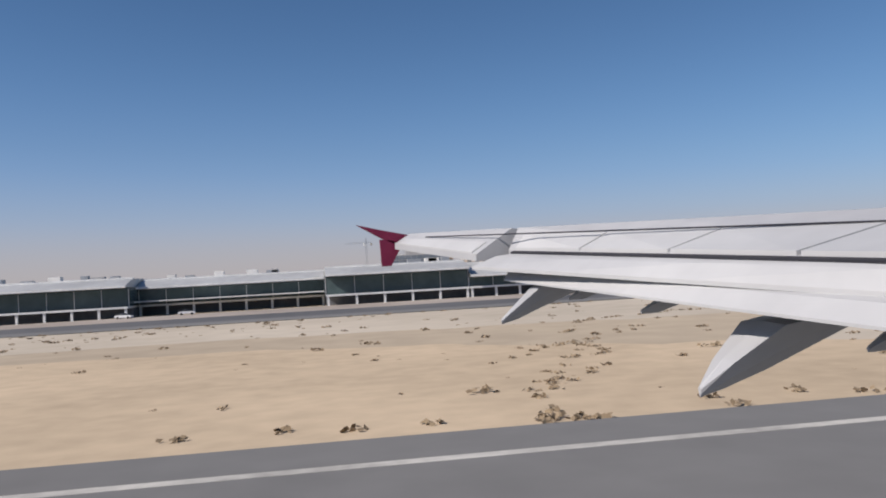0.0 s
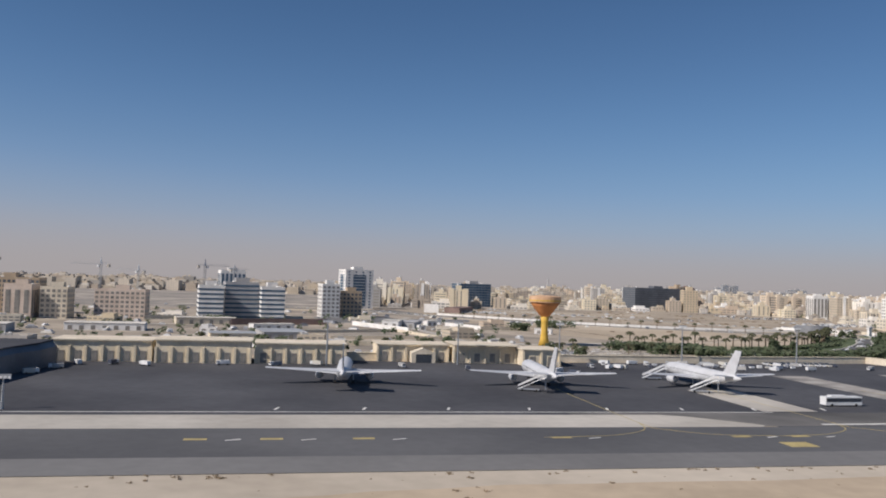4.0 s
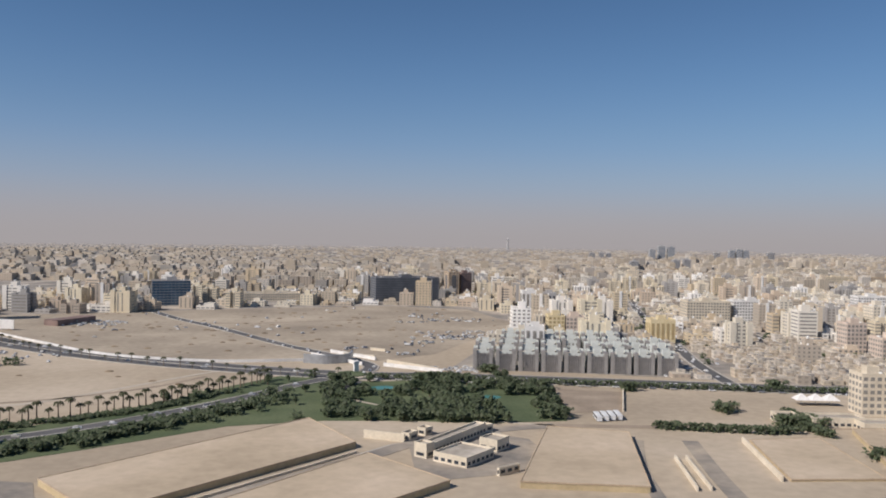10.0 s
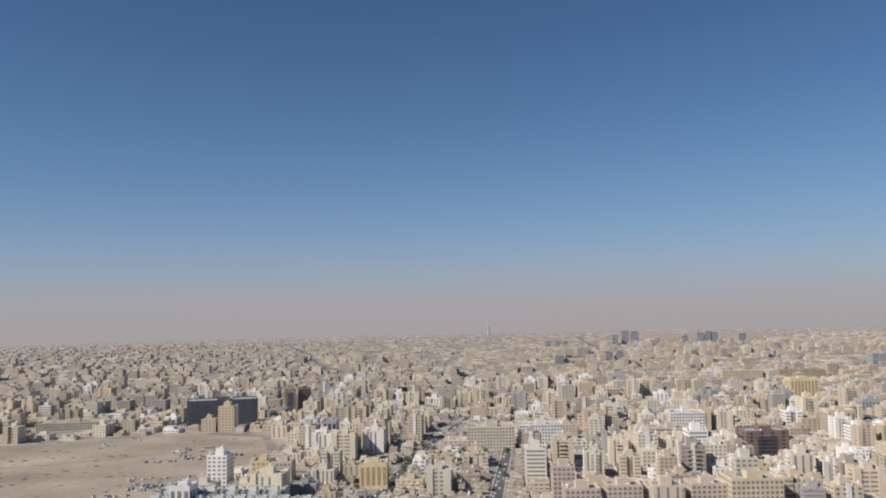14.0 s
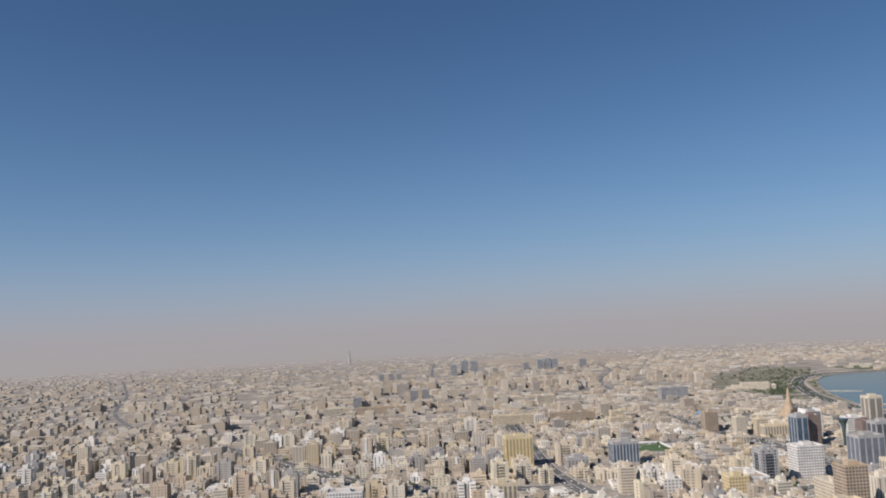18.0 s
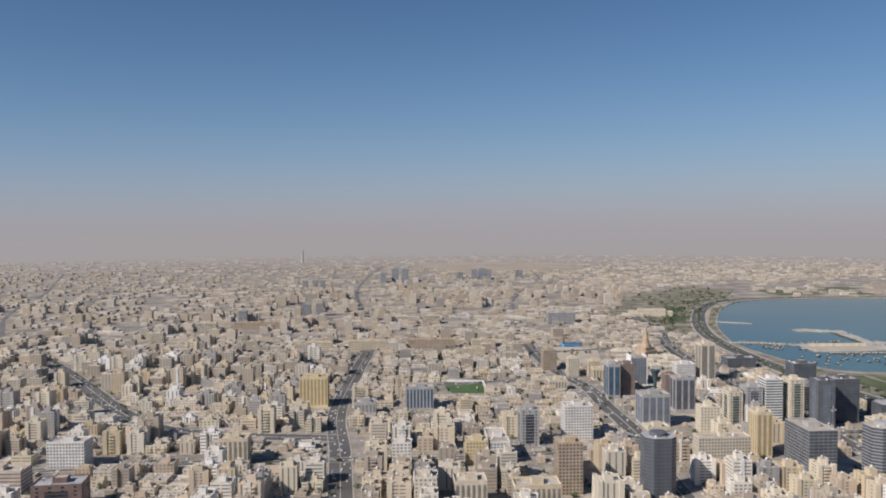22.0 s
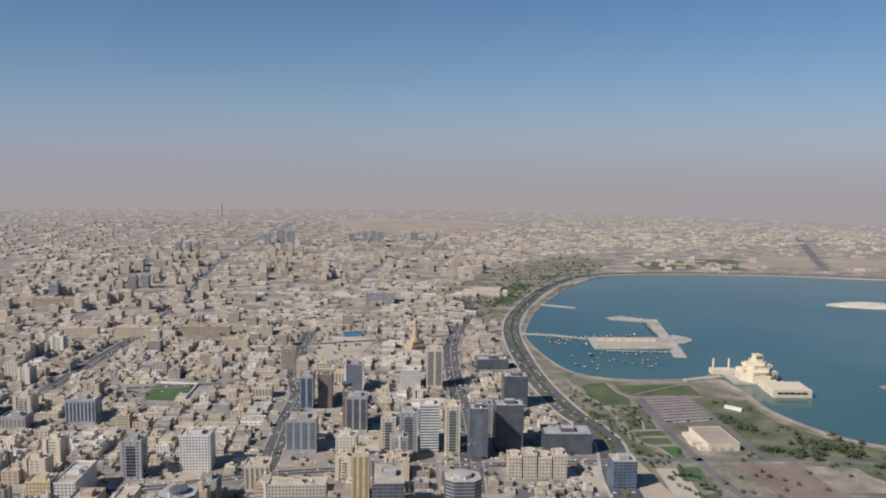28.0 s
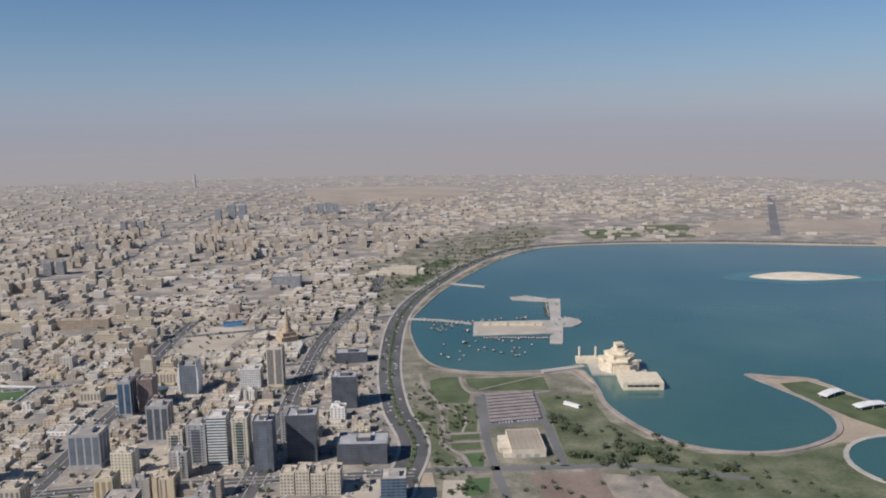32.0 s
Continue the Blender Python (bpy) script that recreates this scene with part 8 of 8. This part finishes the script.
for k in range(420):
    x, y = rg.uniform(1272, 1330), rg.uniform(335, 600)
    if inside((x, y), [(1274, 340), (1276, 532), (1294, 600), (1300, 525), (1292, 470), (1296, 340)]) or inside((x, y), [(1303, 525), (1325, 523), (1311, 474), (1294, 478)]):
        bush(stuff, rg, x, y, 1.2, 1.8, 24, 0.38)
for k in range(120):
    x, y = rg.uniform(1346, 1470), rg.uniform(345, 530)
    if inside((x, y), [(1370, 530), (1400, 515), (1396, 471), (1405, 436), (1440, 400), (1470, 385), (1450, 350), (1400, 350), (1385, 400), (1352, 416), (1364, 474)]) and noise.noise((x * 0.04, y * 0.04, 5.0)) > -0.05:
        bush(stuff, rg, x, y, 1.5, 2.0, 24, 0.42)
for px, py in ((1377, 408), (1393, 418), (1402, 416), (1406, 406), (1367, 481), (1367, 462), (1362, 422), (1414, 382), (1433, 386)):
    for k in range(7):
        bush(stuff, rg, px + rg.gauss(0, 4), py + rg.gauss(0, 3), 2.2, 3.2, 50, 0.5)
for k in range(30):
    bush(stuff, rg, 1395 + rg.gauss(0, 16), 420 + rg.gauss(0, 8), 2.5, 3, 50, 0.5)
for p in along(CORNICHE, 9):
    bush(stuff, rg, p[0], p[1], 0.7, 1.6, 22, 0.32)
rg = random.Random(85)
for k in range(420):
    x, y = rg.uniform(-200, 240), rg.uniform(188, 430)
    if inside((x, y), NEAR_TOWN):
        bush(stuff, rg, x, y, 1.2, 1.7, 22, 0.35)
obj("shrubs_and_trees", stuff, LEAF, None, "scattered dark green shrubs and small trees", "shrubs", "", "stuff")

# ---- dry scrub on the sand ----
sc = Shape()
rg = random.Random(91)
for k in range(3200):
    x = rg.uniform(-120, 330)
    y = 20 + 57 * rg.random()
    if x > 22 and rg.random() < 0.55:
        continue
    q = noise.noise((x * 0.06, y * 0.16, 7.0))
    if q < 0.02 and rg.random() < 0.72:
        continue
    r = 0.06 + 0.26 * rg.random() ** 2
    bush(sc, rg, x, y, r * 1.3, r * 0.45, 14, r * 0.28)
for k in range(500):
    x = rg.uniform(-120, 330)
    y = rg.choice((18.7, 19.4, 77, 76.2)) + rg.gauss(0, 0.25)
    if noise.noise((x * 0.08, y * 0.3, 2.0)) > -0.12:
        bush(sc, rg, x, y - 1.6 * (y < 20), 0.3, 0.11, 12, 0.07)
for cx, cy, l in ((25, 30, 9), (12, 36, 8), (22, 52, 8), (40, 40, 6), (62, 44, 8), (90, 56, 10), (8, 26, 7)):
    a = rg.uniform(0.3, 1.3)
    for k in range(26):
        d = rg.uniform(-l, l)
        bush(sc, rg, cx + d * math.cos(a) + rg.gauss(0, 0.4), cy + d * math.sin(a) + rg.gauss(0, 0.4) + 0.8 * math.sin(d), 0.24, 0.07, 10, 0.055)
obj("dry_scrub", sc, SCRUB, None, "low dry brown scrub scattered over the sand", "scrub", "", "stuff")

# ---- vehicles and heaps on the sand fields, cars in the streets ----
cars = Shape()
rg = random.Random(97)


def small_car(s, x, y, a, k=1.0):
    c, t = math.cos(a), math.sin(a)

    def at(u, v, z):
        return (x + u * c - v * t, y + u * t + v * c, z)
    for (u0, u1, w, z0, z1) in ((-1.1 * k, 1.1 * k, 0.45 * k, 0.12, 0.45 * k), (-0.75 * k, 0.45 * k, 0.38 * k, 0.45 * k, 0.75 * k)):
        ring0 = [at(u0, -w, z0), at(u1, -w, z0), at(u1, w, z0), at(u0, w, z0)]
        ring1 = [at(u0 + 0.1, -w, z1), at(u1 - 0.1, -w, z1), at(u1 - 0.1, w, z1), at(u0 + 0.1, w, z1)]
        s.loft([ring0, ring1])


for k in range(26):
    x, y = rg.gauss(350, 60), rg.gauss(455, 45)
    if inside((x, y), FIELD):
        small_car(cars, x, y, rg.uniform(0, 6.3), rg.choice((1, 1, 1.4)))
for cx, cy, w, d, n in ((455, 405, 30, 16, 70), (262, 462, 18, 12, 70), (428, 305, 10, 6, 30), (575, 400, 8, 30, 40), (262, 345, 18, 14, 24), (234, 205, 14, 6, 60)):
    for k in range(n):
        small_car(cars, cx + rg.uniform(-w, w), cy + rg.uniform(-d, d), rg.choice((0.1, 1.4, 1.6)), 1.0)
for line, w in ROADS + [(CORNICHE, 16)]:
    for p in along(line, 7):
        if rg.random() < 0.7:
            small_car(cars, p[0] + rg.choice((-1, 1)) * rg.uniform(0.12, 0.36) * w, p[1] + rg.uniform(-1, 1), rg.uniform(1.2, 1.9) if abs(line[-1][1] - line[0][1]) > abs(line[-1][0] - line[0][0]) else rg.uniform(-0.4, 0.2))
for k in range(420):
    x, y = rg.uniform(-200, 240), rg.uniform(190, 430)
    if inside((x, y), NEAR_TOWN):
        small_car(cars, x, y, rg.uniform(0, 6.3), rg.choice((1, 1, 1.5)))
for i in range(3):
    for k in range(18):
        small_car(cars, 229 + k * 1.25, 190 + i * 5, 1.5)
for k in range(2600):
    x, y = rg.uniform(500, 1270), rg.uniform(270, 640)
    if inside((x, y), TOWN_AREA) and not inside((x, y), FIELD):
        small_car(cars, x, y, rg.choice((-0.19, 1.38)))
for i in range(9):
    for k in range(16):
        if rg.random() < 0.6:
            small_car(cars, 1325 + i * 1.25 + k * 2.1, 485 + i * 6, 1.5)
obj("parked_cars", cars, CAR_FAR, None, "many small parked cars in streets and lots", "cars", "", "stuff")
heaps = Shape()
for k in range(190):
    x, y = rg.gauss(345, 75), rg.gauss(420, 80)
    if inside((x, y), FIELD) or 240 < x < 380 and 250 < y < 330:
        if inside((x, y), BELT):
            continue
        r = rg.uniform(0.4, 1.3)
        heaps.loft([[(x + r * f * math.cos(a) * 1.6, y + r * f * math.sin(a), z) for a in [2 * math.pi * i / 7 for i in range(7)]] for f, z in ((1, 0), (0.7, r * 0.3), (0.2, r * 0.45))])
obj("earth_heaps", heaps, SCRUB, None, "low dark heaps of earth and rubble on the sand", "heaps", "", "stuff")


# ---- dhows in the harbour ----
def dhow():
    b = root("dhow", "brown wooden dhow moored in the harbour", "boat", 0, 0, 0.3, 0, "dhows in the harbour")
    s = Shape()
    s.loft([[(-3.4, -0.7, 1.3), (-3.4, 0, 0.1), (-3.4, 0.7, 1.3)], [(-1, -1.1, 0.9), (-1, 0, -0.1), (-1, 1.1, 0.9)], [(2, -0.9, 1.0), (2, 0, 0), (2, 0.9, 1.0)], [(4.2, -0.1, 1.7), (4.2, 0, 1.3), (4.2, 0.1, 1.7)]])
    obj("hull", s, WOOD, b)
    boxpart("cabin", b, (-2.8, -0.7, 0.9, -0.8, 0.7, 2.0), STEEL_WHITE)
    s = Shape()
    s.lathe([(0.08, 0.5), (0.05, 4.2)], 0, 6, (0.6, 0, 0))
    obj("mast", s, WOOD, b)
    return b


d0 = dhow()
d0.matrix_basis = pose(1352, 672, 0.3, 0, 0, 30)
rg = random.Random(101)
for i in range(58):
    if i < 26:
        x, y = 1322 + rg.random() * 90, 622 + rg.random() * 58
    elif i < 40:
        x, y = 1372 + rg.random() * 60, 742 + rg.random() * 9 - (i % 7) * 1.5
        y = max(y, 741)
    else:
        x, y = 1328 + rg.random() * 36, 740 - rg.random() * 36
    if inside((x, y), HARBOUR) or not inside((x, y), BAY):
        continue
    copy_thing(d0, pose(x, y, 0.3, 0, 0, rg.uniform(0, 360)) @ Matrix.Diagonal((0.62, 0.62, 0.62, 1)))
for i in range(26):
    t = i / 25
    copy_thing(d0, pose(1372 + t * 56, 683 - t * 16 + rg.uniform(-1, 0.5), 0.3, 0, 0, 75 + rg.uniform(-10, 10)) @ Matrix.Diagonal((0.7, 0.7, 0.7, 1)))
for i in range(22):
    t = i / 21
    copy_thing(d0, pose(1328 + t * 38, 763 - t * 22 + (4 if i % 2 else -4) + rg.uniform(-1, 1), 0.3, 0, 0, 80 + rg.uniform(-20, 20)) @ Matrix.Diagonal((0.7, 0.7, 0.7, 1)))
for i in range(12):
    copy_thing(d0, pose(1452 + i * 1.6 + rg.uniform(-1, 1), 742 + i * 5.2, 0.3, 0, 0, 160 + rg.uniform(-15, 15)) @ Matrix.Diagonal((0.6, 0.6, 0.6, 1)))
for i in range(7):
    s = Shape()
    parapet_block(s, -3 - i % 3, -1.6, 3 + i % 2, 1.6, 2.0)
    obj("harbour_shed", s, [CREAM, GLASS_DARK, ROOF], None, "low cream shed on the harbour quay", "shed", "harbour sheds", m=pose(1385 + i * 8, 724 - i * 2.2, 1.06, 0, 0, -14))

crates = Shape()
rg = random.Random(103)
for k in range(150):
    x, y = rg.uniform(1366, 1488), rg.uniform(650, 834)
    if inside((x, y), HARBOUR) and not 1374 < x < 1440:
        crates.box(x, y, 1.0, x + rg.uniform(0.6, 2.0), y + rg.uniform(0.6, 1.6), 1.0 + rg.uniform(0.4, 1.3))
obj("quay_goods", crates, CAR_FAR, None, "stacked goods and small vans along the quay", "goods", "", "stuff")

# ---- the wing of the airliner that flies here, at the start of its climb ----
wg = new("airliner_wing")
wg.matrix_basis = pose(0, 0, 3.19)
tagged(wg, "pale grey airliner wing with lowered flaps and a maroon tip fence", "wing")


def lerp(a, b, t):
    return tuple(p + (q - p) * t for p, q in zip(a, b))


def crest(L):
    return (0.838 + (7.45 - L) * 0.38, L, 0.418 - (7.45 - L) * 0.0529)


def rear(L):
    return (1.391 + (5.75 - L) * 0.157, L, 0.168 - (5.75 - L) * 0.0572) if L < 5.85 else lerp((1.149, 5.9, 0.157), (0.713, 7.4, 0.328), (L - 5.9) / 1.5)


def aerofoil(L, thick):
    c, r = crest(L), rear(L)
    le = (c[0] + 0.45 + (7.45 - L) * 0.1, L, c[2] - 0.10 - thick * 0.2)
    return [r, lerp(r, c, 0.5), c, (le[0] - 0.15, L, le[2] + 0.07), le, (c[0], L, c[2] - thick), (r[0], L, r[2] - 0.05)]


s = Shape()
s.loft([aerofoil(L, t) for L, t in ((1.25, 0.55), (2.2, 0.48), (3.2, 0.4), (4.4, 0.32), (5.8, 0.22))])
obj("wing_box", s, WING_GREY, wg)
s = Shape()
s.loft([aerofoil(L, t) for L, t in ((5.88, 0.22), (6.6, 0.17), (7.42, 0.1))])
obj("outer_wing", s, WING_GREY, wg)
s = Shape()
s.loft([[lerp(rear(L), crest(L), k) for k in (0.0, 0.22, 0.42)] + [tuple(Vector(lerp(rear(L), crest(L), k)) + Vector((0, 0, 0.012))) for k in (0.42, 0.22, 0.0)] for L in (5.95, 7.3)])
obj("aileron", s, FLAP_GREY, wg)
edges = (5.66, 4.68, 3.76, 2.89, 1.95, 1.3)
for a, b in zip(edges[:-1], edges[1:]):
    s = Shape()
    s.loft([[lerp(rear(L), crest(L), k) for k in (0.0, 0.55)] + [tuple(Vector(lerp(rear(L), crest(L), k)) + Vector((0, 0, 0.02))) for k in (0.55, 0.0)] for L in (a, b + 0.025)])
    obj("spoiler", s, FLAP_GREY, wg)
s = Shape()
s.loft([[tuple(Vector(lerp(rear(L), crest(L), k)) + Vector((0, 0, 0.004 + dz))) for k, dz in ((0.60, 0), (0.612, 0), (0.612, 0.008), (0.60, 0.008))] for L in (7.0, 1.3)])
obj("hinge_seal", s, SEAL_AND_SHADE, wg)


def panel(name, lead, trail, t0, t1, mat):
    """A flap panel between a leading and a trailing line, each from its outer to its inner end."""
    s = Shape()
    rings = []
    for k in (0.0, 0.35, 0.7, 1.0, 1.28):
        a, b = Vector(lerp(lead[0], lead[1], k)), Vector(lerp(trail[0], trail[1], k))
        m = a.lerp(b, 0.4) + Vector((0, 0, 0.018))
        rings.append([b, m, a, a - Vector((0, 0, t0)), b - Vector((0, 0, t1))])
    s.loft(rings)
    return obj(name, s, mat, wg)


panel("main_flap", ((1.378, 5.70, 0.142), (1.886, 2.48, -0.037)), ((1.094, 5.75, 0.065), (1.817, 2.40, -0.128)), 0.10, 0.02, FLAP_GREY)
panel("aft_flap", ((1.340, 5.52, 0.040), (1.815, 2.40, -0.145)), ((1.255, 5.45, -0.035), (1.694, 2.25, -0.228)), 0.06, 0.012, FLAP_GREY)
# black strip stands in for the shade inside the open flap slot
panel("flap_slot", ((1.45, 5.72, 0.150), (1.96, 2.50, -0.030)), ((1.370, 5.70, 0.152), (1.880, 2.48, -0.028)), 0.05, 0.02, SEAL_AND_SHADE)
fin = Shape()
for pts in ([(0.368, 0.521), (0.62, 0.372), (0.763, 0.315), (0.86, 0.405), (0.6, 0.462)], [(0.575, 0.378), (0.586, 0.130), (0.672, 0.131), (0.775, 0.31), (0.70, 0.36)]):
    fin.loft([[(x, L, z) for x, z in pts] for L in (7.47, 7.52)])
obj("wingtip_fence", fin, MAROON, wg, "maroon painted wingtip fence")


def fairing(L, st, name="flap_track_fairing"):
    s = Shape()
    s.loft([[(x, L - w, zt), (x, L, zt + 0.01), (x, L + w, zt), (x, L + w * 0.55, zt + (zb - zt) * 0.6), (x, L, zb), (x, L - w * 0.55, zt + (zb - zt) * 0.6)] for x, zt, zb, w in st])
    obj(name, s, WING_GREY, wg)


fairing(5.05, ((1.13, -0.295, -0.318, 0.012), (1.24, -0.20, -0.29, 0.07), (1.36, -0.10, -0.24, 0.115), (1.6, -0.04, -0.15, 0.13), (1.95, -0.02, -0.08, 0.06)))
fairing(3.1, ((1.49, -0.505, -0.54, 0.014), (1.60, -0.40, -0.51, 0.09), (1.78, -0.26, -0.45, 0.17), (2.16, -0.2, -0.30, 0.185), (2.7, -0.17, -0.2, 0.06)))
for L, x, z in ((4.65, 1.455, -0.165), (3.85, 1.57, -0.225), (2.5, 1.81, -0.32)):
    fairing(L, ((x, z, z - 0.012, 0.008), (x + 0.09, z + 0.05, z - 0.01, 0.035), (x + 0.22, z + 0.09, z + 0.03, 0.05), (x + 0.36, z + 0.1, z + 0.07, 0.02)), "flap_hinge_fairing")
